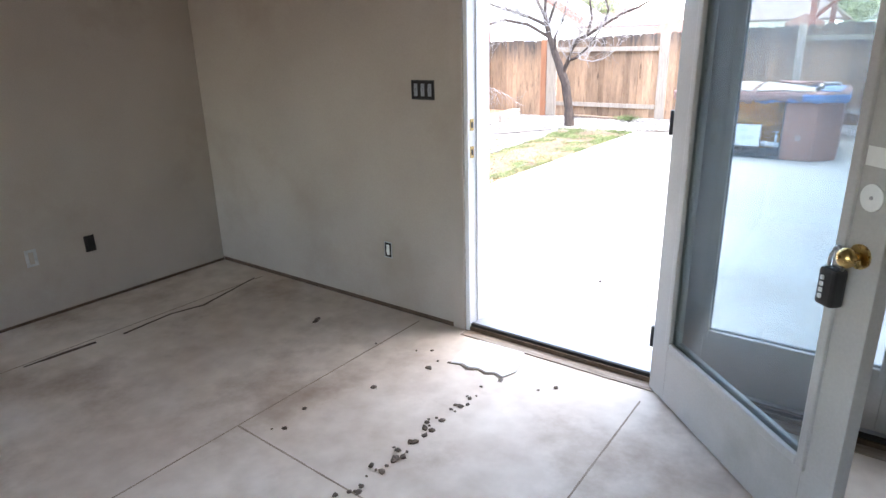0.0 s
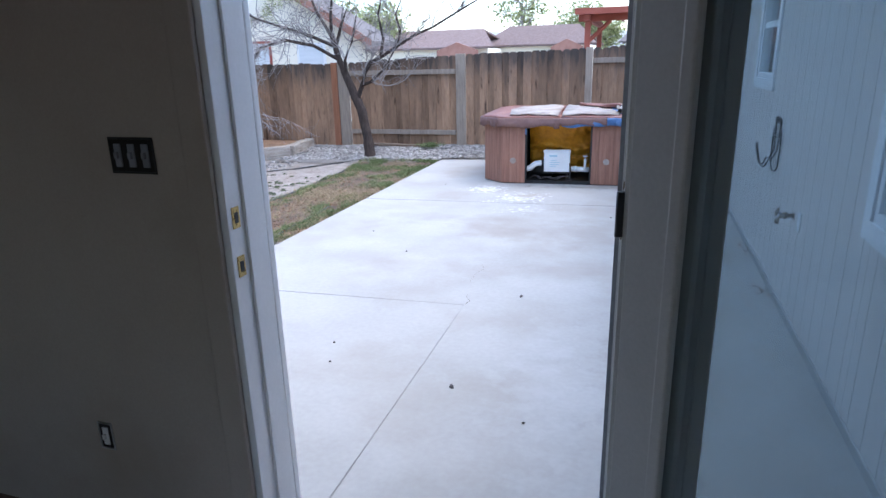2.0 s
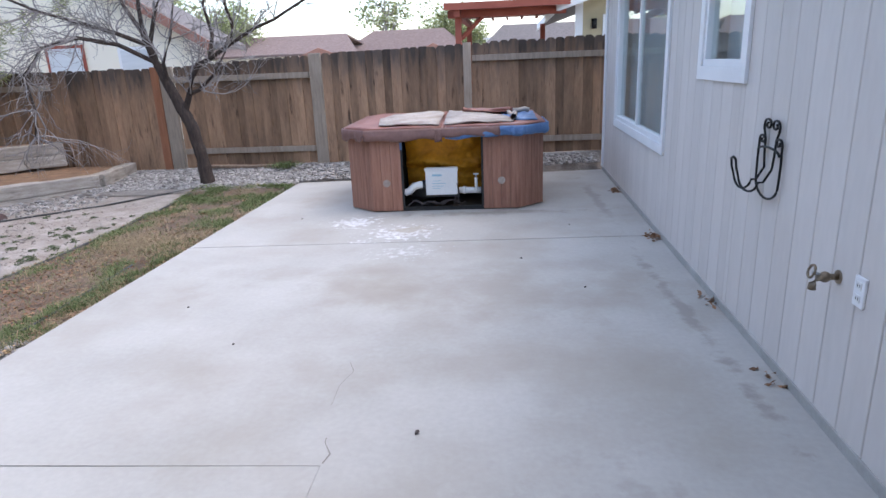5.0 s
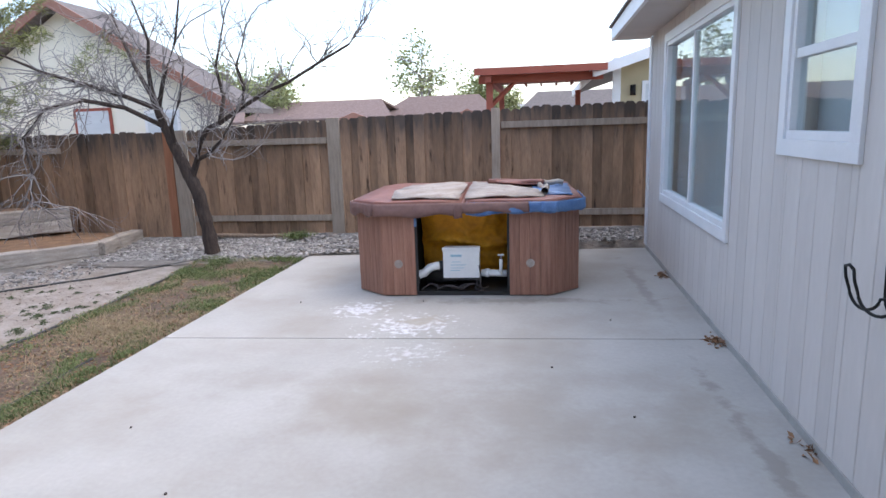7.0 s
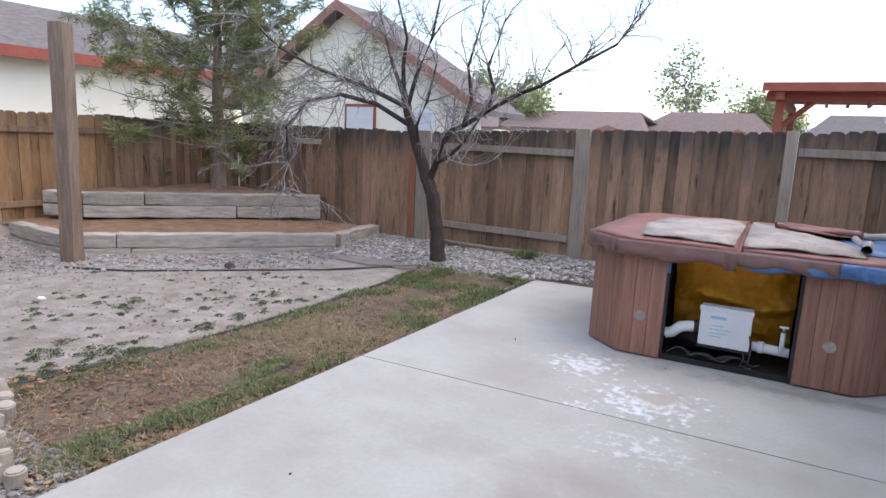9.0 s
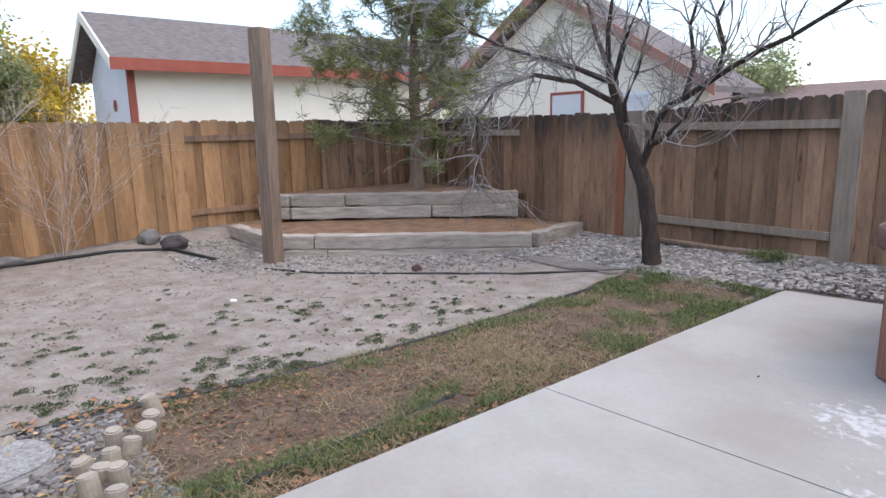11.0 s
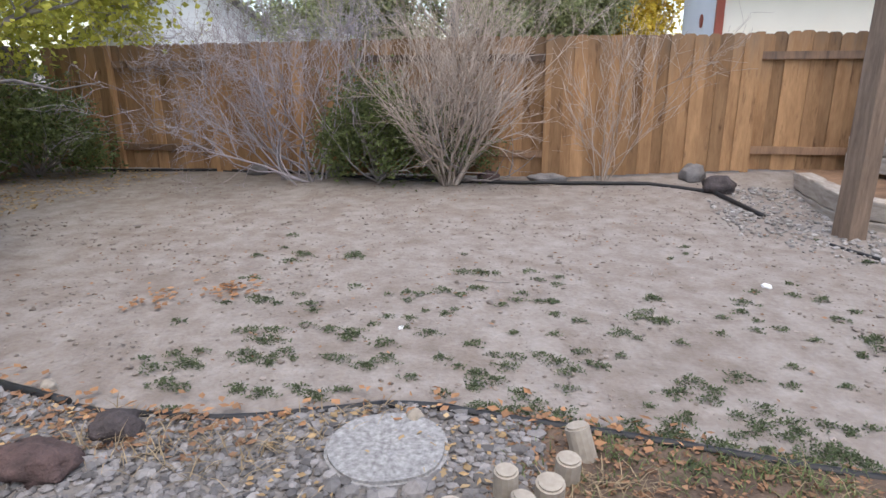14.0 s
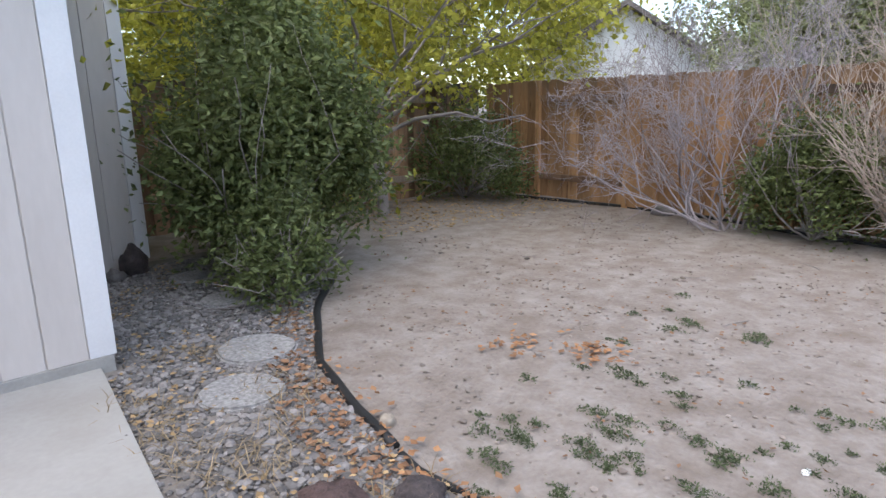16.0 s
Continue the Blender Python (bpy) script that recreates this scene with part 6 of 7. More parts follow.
twig_bush("dry_shrub", (-9.45, 3.5), 11, 2.8, 0.75, 32, M_TWIG_MAUVE, "leafless mauve-grey shrub leaning over the dirt", 4, foot=0.3, stem_r=0.014, kids=(3, 6), rise=0.02, bent=(0.1, -1.05), wander=0.24)
twig_bush("dry_shrub", (-9.6, 3.45), 10, 3.2, 0.75, 36, M_TWIG_MAUVE, "tall leafless mauve-grey shrub beside the fence", 4, foot=0.35, stem_r=0.014, kids=(3, 6), rise=0.18, bent=(0.05, 0.15), wander=0.22)
twig_bush("dry_shrub", (-9.68, 7.25), 14, 2.2, 0.85, 33, M_TWIG_PALE, "thin leafless shrub in front of the fence", 3, stem_r=0.0055, rise=0.10)
leafy("green_shrub", (-9.5, 4.45), 41, (0.5, 0.68, 0.9), 9000, 0.06, M_LEAF, "dark green low shrub against the fence")
leafy("green_shrub", (-9.6, 5.45), 45, (0.35, 0.55, 0.7), 2600, 0.05, M_LEAF, "dark green growth under the pale shrub")
leafy("green_shrub", (-9.1, -0.25), 42, (0.7, 0.9, 0.95), 9000, 0.065, M_LEAF, "dark green rounded shrub in the shade of the fence corner")
leafy("green_shrub", (-5.08, 1.37), 43, (0.84, 1.0, 1.45), 42000, 0.066, M_LEAF, "large dark green leafy shrub overhanging the gravel", height=1.6, lift=0.62)
leafy("green_shrub", (-4.62, 2.35), 47, (0.42, 0.42, 0.55), 3600, 0.055, M_LEAF, "low green outer growth of a shrub over the edging", height=0.6, lift=0.45)

# yellowing tree behind the big shrub
rng = np.random.default_rng(52)
ytree = thing("yellow_tree", "grey-trunked tree with yellowing autumn leaves", "tree", at=(-7.45, -0.1, -0.06))
out, tips = [], []
out.append(([(0, 0, 0), (0.02, 0.0, 0.45), (0.10, -0.03, 0.9), (0.14, -0.05, 1.35)], [0.085, 0.07, 0.062, 0.055]))
for k in range(14):
    a = k * 2.4
    grow(rng, (0.12, -0.05, 1.1 + 0.03 * k), (math.cos(a), math.sin(a), 0.5), 2.6, 0.034, 3, out, (3, 5), 0.5, 0.12, 0.58, 0.14, 5, tips)
out.append(([(0.10, -0.03, 1.0), (-0.3, 0.35, 1.25), (-0.7, 0.7, 1.32), (-1.0, 1.0, 1.2), (-1.35, 1.3, 1.28)], [0.03, 0.026, 0.02, 0.014, 0.006]))
tubepart("trunk", out[:1], M_TWIG, ytree, "pale grey bark", 10)
tubepart("branchwork", out[1:], M_TWIG, ytree, "", 4)
tips = np.array(tips)
tips = tips[rng.random(len(tips)) < min(1.0, 14000 / len(tips))]
C = np.repeat(tips, 11, 0) + rng.normal(size=(len(tips) * 11, 3)) * 0.13
C = C[C[:, 2] > 1.2]
v, f = leaves(rng, C, 0.095, shape=(1.0, 0.7), droop=0.5)
ob = new("foliage", mesh_from("foliage", v, f, M_LEAF_YELLOW))
ob.parent = ytree


def far_tree(x, y, h, r, seed, material, label, n=5000, size=0.22, trunk_h=0.4, wide=1.0, per=20, fuzz=0.0):
    rng = np.random.default_rng(seed)
    t = thing("far_tree", label, "tree", "trees beyond the fences", at=(x, y, -0.1))
    out = [([(0, 0, 0), (0.1, 0, h * 0.3), (0, 0.1, h * 0.7)], [0.03 * h, 0.022 * h, 0.008 * h])]
    tips = []
    for k in range(13):
        a = k * 2.4
        grow(rng, (0, 0, h * (trunk_h + 0.035 * k)), (math.cos(a) * wide, math.sin(a) * wide, 0.7), r * 1.05, 0.008 * h, 2, out, (3, 5), 0.5, 0.1, 0.6, 0.15, 5, tips)
    tubepart("trunk", out[:1], M_TWIG, t, "", 8)
    tubepart("branchwork", out[1:], M_TWIG, t, "", 4)
    tips = np.array(tips)
    tips = tips[rng.random(len(tips)) < min(1.0, n / 8 / len(tips))]
    C = np.repeat(tips, per, 0) + rng.normal(size=(len(tips) * per, 3)) * (fuzz or size * 1.6)
    v, f = leaves(rng, C, size, shape=(1.0, 0.6))
    ob = new("crown", mesh_from("crown", v, f, material))
    ob.parent = t


far_tree(-18.5, 1.2, 5.2, 2.1, 61, M_LEAF_PALE, "tall pale green tree beyond the fence", 60000, 0.115, 0.16, per=42, fuzz=0.17)
far_tree(-19.0, 3.9, 6.2, 2.4, 62, M_LEAF_PALE, "tall pale green tree beyond the fence", 60000, 0.115, 0.16, per=46, fuzz=0.18)
far_tree(-19.2, 6.2, 4.4, 1.4, 75, M_LEAF_PALE, "pale green tree beyond the fence", 40000, 0.11, 0.2, per=34, fuzz=0.16)
far_tree(-16.0, -3.6, 4.0, 1.5, 67, M_LEAF_YELLOW, "yellowing tree beyond the fence", 3000, 0.14, 0.35)
far_tree(-24.0, 6.0, 4.6, 1.7, 63, M_LEAF_PALE, "pale bushy tree beyond the fence", 6000, 0.16, 0.2)
far_tree(-26.0, 8.9, 4.0, 1.8, 64, M_LEAF_GOLD, "golden autumn tree beyond the fence", 5000, 0.18, 0.25)
far_tree(-30.0, 5.8, 5.4, 2.0, 68, M_LEAF_YELLOW, "yellow-green tree beyond the fence", 5000, 0.2, 0.3)
far_tree(-10.2, 60.0, 8.2, 2.2, 65, M_LEAF_PALE, "slender airy tree far beyond the fence", 900, 0.30, 0.45, per=12, fuzz=0.42)
far_tree(-24.0, 52.0, 5.0, 2.4, 66, M_LEAF_PALE, "round tree far beyond the fence", 3000, 0.3, 0.3)
far_tree(-17.5, 45.0, 5.2, 1.6, 69, M_LEAF_PALE, "thin tree far beyond the fence", 1500, 0.25, 0.3)
far_tree(-5.0, 70.0, 5.0, 2.4, 70, M_LEAF_PALE, "round tree far beyond the fence", 2500, 0.3, 0.3)
far_tree(-10.6, -4.6, 5.2, 2.6, 71, M_LEAF_YELLOW, "yellowing tree beyond the corner of the fence", 26000, 0.15, 0.08, per=36, fuzz=0.28)
far_tree(-7.6, -4.6, 5.2, 2.6, 72, M_LEAF_YELLOW, "yellowing tree behind the side yard", 26000, 0.15, 0.08, per=36, fuzz=0.28)

# ---- edging, hoses, rocks, logs ----


def run(name, pts, r, label, category, flat=1.0, lift=0.6):
    P = [Vector((x, y, ground_z(x, y) + r * lift)) for x, y in pts]
    fine = []
    for a, b in zip(P, P[1:]):
        n = max(2, int((b - a).length / 0.12))
        fine += [a.lerp(b, k / n) for k in range(n)]
    fine.append(P[-1])
    q = [(p.x + 0.012 * noise.noise((p.x * 2, p.y * 2, 1)), p.y + 0.012 * noise.noise((p.x * 2, p.y * 2, 7)), p.z + 0.006 * noise.noise((p.x * 4, p.y * 4, 3))) for p in fine]
    return tagged(tubepart(name, [(q, [r] * len(q))], M_BLACK, None, "", 8), label, category)


run("lawn_edging", [(edge_x(y), y) for y in [2.2 + 0.2 * k for k in range(13)]], 0.027, "black plastic lawn edging curving along the gravel", "lawn edging")
run("lawn_edging", [(edge_x(y), y) for y in [4.64 + 0.17 * k for k in range(9)]], 0.020, "half-buried black plastic lawn edging", "lawn edging", lift=0.35)
run("lawn_edging", [(edge_x(y), y) for y in [6.0 + 0.25 * k for k in range(23)]], 0.022, "black plastic lawn edging beside the grass strip", "lawn edging", lift=0.25)
run("drip_hose", [(-9.75, 0.2), (-10.0, 1.9), (-9.95, 3.3), (-9.65, 4.6), (-9.6, 5.6), (-9.5, 7.8), (-9.1, 8.45), (-8.2, 8.72)], 0.024, "black irrigation hose lying along the fence", "hose")
run("drip_hose", [(-2.98, 6.5), (-2.92, 6.95), (-2.97, 7.6), (-3.0, 8.3)], 0.018, "black irrigation hose in the grass beside the patio", "hose", lift=0.5)
run("drip_hose", [(-7.25, 8.95), (-6.6, 9.3), (-5.94, 9.93), (-5.0, 10.9), (-4.2, 11.75), (-3.5, 11.95)], 0.014, "black irrigation hose across the dirt", "hose", lift=0.4)


def rock(at, size, seed, material, label):
    bm = bmesh.new()
    bmesh.ops.create_icosphere(bm, subdivisions=3, radius=0.5)
    for v in bm.verts:
        v.co *= 1 + 0.30 * noise.noise(v.co * 2.6 + Vector((seed * 3.7, 0, 0))) + 0.22 * noise.noise(v.co * 6 + Vector((0, seed, 0))) + 0.12 * noise.noise(v.co * 15 + Vector((seed, 0, 4)))
        v.co = Vector((v.co.x * size[0], v.co.y * size[1], v.co.z * size[2]))
    ob = part("rock", bm, material, None, "", True)
    ob.location = (at[0], at[1], ground_z(*at) + size[2] * 0.28)
    return tagged(ob, label, "rock")


rock((-9.72, 8.32), (0.36, 0.30, 0.24), 1, M_ROCK, "rounded grey rock by the fence")
rock((-9.15, 8.5), (0.22, 0.36, 0.25), 22, M_ROCK_DARK, "dark rough lava rock by the fence")
rock((-9.85, 5.85), (0.26, 0.30, 0.16), 3, M_ROCK_RED, "reddish lava rock at the foot of the fence")
rock((-9.78, 6.6), (0.26, 0.48, 0.15), 4, M_ROCK, "flat grey rock at the foot of the fence")
rock((-9.85, 3.75), (0.26, 0.26, 0.2), 5, M_ROCK, "grey rock at the foot of the fence")
rock((-9.85, 2.6), (0.2, 0.3, 0.16), 15, M_ROCK, "grey rock at the foot of the fence")
rock((-3.52, 4.83), (0.27, 0.38, 0.14), 6, M_ROCK_RED, "reddish lava rock lying on the gravel")
rock((-3.78, 4.98), (0.18, 0.20, 0.14), 7, M_ROCK_DARK, "dark rough rock lying on the gravel")
rock((-4.05, 0.78), (0.24, 0.24, 0.34), 8, M_ROCK_DARK, "dark upright rock beside the house corner")
rock((-3.86, 0.90), (0.16, 0.16, 0.14), 9, M_ROCK, "small grey rock beside the house corner")
rock((-4.08, 6.16), (0.075, 0.075, 0.085), 10, M_LOG, "small round pale stone at the edging")
rock((-4.05, 4.42), (0.08, 0.06, 0.08), 11, M_LOG, "small pale stone against the edging")
rock((-6.09, 8.13), (0.085, 0.065, 0.03), 12, M_PAPER, "small flat white stone on the dirt")
rock((-5.02, 5.87), (0.06, 0.035, 0.02), 13, M_PAPER, "small flat white chip on the dirt")
rock((-5.9, 10.2), (0.12, 0.12, 0.10), 14, M_ROCK_RED, "brown stone on the dirt before the bed")

for k, (x, y, r) in enumerate(((-3.86, 6.10, 0.25), (-3.14, 5.74, 0.25), (-4.02, 3.17, 0.24), (-3.70, 3.66, 0.22), (-4.37, 1.28, 0.20), (-4.30, 2.10, 0.2))):
    bm = bmesh.new()
    bmesh.ops.create_cone(bm, cap_ends=True, segments=28, radius1=r, radius2=r * 0.97, depth=0.06)
    bmesh.ops.bevel(bm, geom=[e for e in bm.edges if all(v.co.z > 0.02 for v in e.verts)], offset=0.012, segments=2, affect="EDGES")
    for v in bm.verts:
        s = 1 + 0.10 * noise.noise((v.co.x * 4 + k, v.co.y * 4, k))
        v.co.x *= s
        v.co.y *= s
        v.co.z += 0.006 * noise.noise((v.co.x * 9, v.co.y * 9, k + 5))
    st = tagged(part("stepping_stone", bm, M_STEPSTONE), "round pebbled concrete stepping stone set in gravel", "stepping stone", "stepping stones")
    st.location = (x, y, ground_z(x, y) + 0.008)

rng = np.random.default_rng(77)
for x, y in ((-3.95, 6.86), (-3.80, 6.79), (-3.66, 6.73), (-3.56, 6.63), (-3.66, 6.58), (-3.47, 6.53), (-3.36, 6.46), (-3.50, 6.42), (-3.25, 6.52), (-3.22, 6.40), (-3.10, 6.47), (-3.00, 6.38), (-2.90, 6.44)):
    h, r = rng.uniform(0.09, 0.15), rng.uniform(0.043, 0.055)
    bm = bmesh.new()
    rod(bm, (0, 0, -0.03), (0, 0, h), r, r * 0.96, 14)
    bmesh.ops.bevel(bm, geom=[e for e in bm.edges if all(v.co.z > h - 0.01 for v in e.verts)], offset=0.008, segments=2, affect="EDGES")
    lg = tagged(part("log_edging", bm, M_LOG), "short pale weathered log set upright as edging", "log edging", "log edging posts")
    lg.matrix_basis = pose(x, y, -0.05, rng.normal() * 6, rng.normal() * 6, 0)

plank = thing("loose_plank", "dark weathered plank lying on gravel at the fence foot", "plank", at=(-4.62, 12.98, 0.13), turn=1.0)
bm = bmesh.new()
box(bm, 0, 1.30, -0.05, 0.05, -0.02, 0.02, 0.006)
bmesh.ops.subdivide_edges(bm, edges=[e for e in bm.edges if abs(e.verts[0].co.x - e.verts[1].co.x) > 0.5], cuts=8)
for v in bm.verts:
    v.co.z += 0.012 * noise.noise((v.co.x * 3, v.co.y * 6, 2)) - 0.02 * v.co.x
part("board", bm, M_TIE, plank)
rodpart("plaque", (-16.35, 9.52, 2.22), (-16.35, 9.55, 2.22), 0.13, M_FASCIA, house_w, "round rust-red wall plaque")

# ---- gravel, weeds, grass and fallen leaves ----
rng = np.random.default_rng(91)


def scatter(n, x0, x1, y0, y1, keep):
    P = []
    while len(P) < n:
        x, y = rng.uniform(x0, x1), rng.uniform(y0, y1)
        if keep(x, y):
            P.append((x, y))
    return P


def by_house(x, y):
    return edge_x(y) + 0.02 < x and (x < PATIO_X - 0.02 if y > 4.45 else x < -3.1 - 0.15 * max(0, (3.3 - y))) and (y > 2.95 or x < -3.36) and (y > 0.6)


STEPS = ((-3.86, 6.10, 0.25), (-3.14, 5.74, 0.25), (-4.02, 3.17, 0.24), (-3.70, 3.66, 0.22), (-4.37, 1.28, 0.20), (-4.30, 2.10, 0.2))


def clear_of_steps(x, y):
    return all((x - a) ** 2 + (y - b) ** 2 > (r - 0.01) ** 2 for a, b, r in STEPS)


P = scatter(15000, -5.4, -2.6, 0.6, 6.7, lambda x, y: by_house(x, y) and clear_of_steps(x, y))
v, f = stones(rng, [(x, y, ground_z(x, y) + 0.018) for x, y in P], rng.gamma(3, 0.0075, len(P)) + 0.008)
stuff("side_gravel", v, f, M_STONE, "loose grey river gravel beside the house", "gravel")
P = scatter(6500, -5.9, 1.75, 11.5, 13.1, lambda x, y: y > 11.75 + max(0, x + 4.2) * 0.12 - max(0, -x - 4.5) * 0.1 and (x < PATIO_X or y > 12.06 + (x - PATIO_X) * 0.13))
v, f = stones(rng, [(x, y, ground_z(x, y) + 0.02) for x, y in P], rng.gamma(3, 0.009, len(P)) + 0.012)
stuff("rear_gravel", v, f, M_STONE_PALE, "pale loose gravel along the rear fence", "gravel")
P = scatter(1700, -9.3, -5.2, 8.3, 12.0, lambda x, y: 0.05 < ((x + 8.02) * 0.737 - (y - 9.3) * 0.676) + 0.0 < 0.75 + rng.random() * 0.5 or (x < -8 and 8.6 < y < 9.3))
v, f = stones(rng, [(x, y, ground_z(x, y) + 0.008) for x, y in P], rng.gamma(3, 0.008, len(P)) + 0.008)
stuff("bed_gravel", v, f, M_STONE_PALE, "scattered pale gravel before the raised bed", "gravel")
P = scatter(5200, -9.6, -4.2, 0.3, 11, lambda x, y: x < edge_x(y) - 0.05 and noise.noise((x * 1.1, y * 1.1, 8)) > -0.25)
v, f = stones(rng, [(x, y, ground_z(x, y) + 0.004) for x, y in P], rng.gamma(2, 0.006, len(P)) + 0.007, 0.5)
stuff("dirt_pebbles", v, f, M_CLOD, "small pebbles and clods scattered on the dirt", "pebbles")


def blades(P, h, w, lean, zoff=0.0):
    """Verts and faces of narrow bent grass blades."""
    n = len(P)
    A = np.array([(x, y, ground_z(x, y) + zoff) for x, y in P])
    a = rng.uniform(0, 6.283, n)
    L = h * rng.uniform(0.5, 1.3, n)
    k = lean * rng.uniform(0.4, 1.4, n)
    d = np.stack([np.cos(a) * k, np.sin(a) * k, np.ones(n)], 1)
    d /= np.linalg.norm(d, axis=1)[:, None]
    s = np.stack([-np.sin(a), np.cos(a), np.zeros(n)], 1) * w
    mid = A + d * (L * 0.55)[:, None]
    tip = A + d * L[:, None] + np.stack([np.cos(a), np.sin(a), -0.5 * np.ones(n)], 1) * (L * 0.25 * k)[:, None]
    V = np.stack([A - s, A + s, mid + s * 0.7, mid - s * 0.7, tip], 1).reshape(-1, 3)
    V[:, 2] = np.maximum(V[:, 2], -0.06)
    b = np.arange(n)[:, None] * 5
    F = [tuple(q) for q in (b + np.array([[0, 1, 2, 3]])).tolist()] + [tuple(q) for q in (b + np.array([[3, 2, 4]])).tolist()]
    return V, F


def on_strip(x, y):
    return edge_x(y) - 0.05 < x < PATIO_X - 0.02 and y < 11.9


def greenish(x, y):
    rim = math.exp(-((x - PATIO_X + 0.30) / 0.19) ** 2) * (1.0 if y < 8.7 else 0.25 if y < 9.4 else 0.55)
    edge = math.exp(-((x - edge_x(y) - 0.10) / 0.16) ** 2) * (0.22 if y < 8 else 0.75)
    far = 0.5 if y > 10.2 else 0.0
    clump = max(0.0, 0.35 + 1.5 * noise.noise((x * 3.3, y * 2.3, 4)) + 0.6 * noise.noise((x * 9, y * 7, 14)))
    return rng.random() < 0.015 + (rim + edge + far) * clump


P = scatter(30000, -4.3, -2.65, 6.55, 11.9, lambda x, y: on_strip(x, y) and greenish(x, y))
v, f = blades(P, 0.055, 0.0033, 0.9)
stuff("green_grass", v, f, M_GRASS, "patchy green grass beside the concrete", "grass")
P = scatter(4500, -4.3, -2.65, 6.55, 11.9, lambda x, y: on_strip(x, y) and noise.noise((x * 2.3, y * 2.0, 9)) > 0.10)
P += [(-3.40 + rng.normal() * 0.22, 8.95 + rng.normal() * 0.28) for _ in range(2600)] + [(-3.05 + rng.normal() * 0.10, 8.9 + rng.normal() * 0.2) for _ in range(700)]
P = [q for q in P if on_strip(*q)]
v, f = blades(P, 0.105, 0.0028, 2.2)
stuff("dead_grass", v, f, M_STRAW, "dry straw-coloured dead grass", "grass")
P = scatter(1100, -4.2, -2.7, 2.9, 6.7, lambda x, y: by_house(x, y) and noise.noise((x * 2, y * 2, 2)) > 0.12)
v, f = blades(P, 0.10, 0.003, 2.0, 0.02)
stuff("dead_grass", v, f, M_STRAW, "dry grass tufts in the gravel", "grass")

P = [(-3.15 + rng.normal() * 0.12, 12.85 + rng.normal() * 0.09) for _ in range(500)]
v, f = blades(P, 0.09, 0.004, 1.1, 0.06)
stuff("green_grass", v, f, M_GRASS, "green grass tuft growing in the gravel", "grass")
C = []
tufts = []
for x, y in scatter(50, -6.9, -4.05, 4.4, 9.6, lambda x, y: x < edge_x(y) - 0.04 and rng.random() < math.exp(-((edge_x(y) - x) / 0.95) ** 1.4) * (1 if y < 8.0 else 0.45)):
    for _ in range(int(rng.integers(1, 5))):
        tufts.append((x + rng.normal() * 0.11, y + rng.normal() * 0.15, rng.uniform(0.22, 0.62)))
for x, y in scatter(120, -7.4, -4.1, 4.3, 10.4, lambda x, y: x < edge_x(y) - 0.05 and rng.random() < math.exp(-((edge_x(y) - x) / 2.0) ** 2)):
    tufts.append((x, y, rng.uniform(0.18, 0.42)))
for y in np.arange(6.4, 8.0, 0.06):
    tufts.append((edge_x(y) - 0.06 + rng.normal() * 0.04, y, rng.uniform(0.3, 0.7)))
for x, y, s in tufts:
    m = int(420 * s * s) + 30
    rr, aa = np.sqrt(rng.random(m)) * 0.115 * s, rng.uniform(0, 6.283, m)
    edge = 1 + 0.45 * np.sin(3 * aa + 40 * s) + 0.3 * np.sin(5 * aa + 70 * s)
    C += [(x + 0.85 * r * math.cos(a), y + 1.1 * r * math.sin(a), ground_z(x, y) + 0.006 + 0.038 * s * max(0, 1 - (r / (0.125 * s)) ** 2) * u) for r, a, u in zip(rr * edge, aa, rng.random(m))]
v, f = leaves(rng, C, 0.0155, shape=(1.0, 0.45), droop=-0.45)
v[:, 2] = np.maximum(v[:, 2], -0.06)
stuff("ground_weeds", v, f, M_WEED, "small dusty green weeds dotted over the dirt", "weeds")


def litter(name, P, size, material, label, lift=0.016):
    v, f = leaves(rng, [(x, y, ground_z(x, y) + lift + 0.012 * rng.random()) for x, y in P], size, shape=(1.0, 0.7), droop=0.0)
    z0 = np.repeat([ground_z(x, y) + lift - 0.004 for x, y in P], 4)
    v[:, 2] = z0 + np.abs(v[:, 2] - z0) * 0.4
    stuff(name, v, f, material, label, "leaf litter")


P = scatter(5700, -4.3, -2.7, 6.5, 11.6, lambda x, y: on_strip(x, y) and rng.random() < math.exp(-((y - 6.6) / 2.2) ** 2) + 0.22)
litter("fallen_leaves", P[:4200], 0.024, M_LITTER, "brown fallen leaves on the thatch")
litter("fallen_leaves", P[4200:], 0.042, M_LITTER, "larger brown fallen leaves on the thatch")
P = scatter(1150, -5.0, -2.7, 0.7, 6.6, lambda x, y: by_house(x, y) and noise.noise((x * 1.6, y * 1.6, 6)) > 0.02)
litter("fallen_leaves", P, 0.038, M_LITTER_PALE, "pale tan fallen leaves on the gravel", 0.032)
P = scatter(500, -4.6, -3.2, 1.0, 5.6, lambda x, y: by_house(x, y) and x < edge_x(y) + 0.35)
litter("fallen_leaves", P, 0.05, M_LITTER, "brown fallen leaves gathered along the edging", 0.032)
P = [(-5.45 + rng.normal() * 0.09, 4.62 + rng.normal() * 0.09) for _ in range(80)] + [(-5.25 + rng.normal() * 0.12, 4.25 + rng.normal() * 0.1) for _ in range(60)]
litter("fallen_leaves", P, 0.05, M_LITTER_ORANGE, "small drift of orange fallen leaves on the dirt", 0.022)
P = scatter(210, -4.9, -3.2, 3.6, 7.4, lambda x, y: abs(x - edge_x(y)) < 0.05 + 0.14 * rng.random())
litter("fallen_leaves", P, 0.05, M_LITTER_ORANGE, "orange fallen leaves caught along the edging", 0.034)
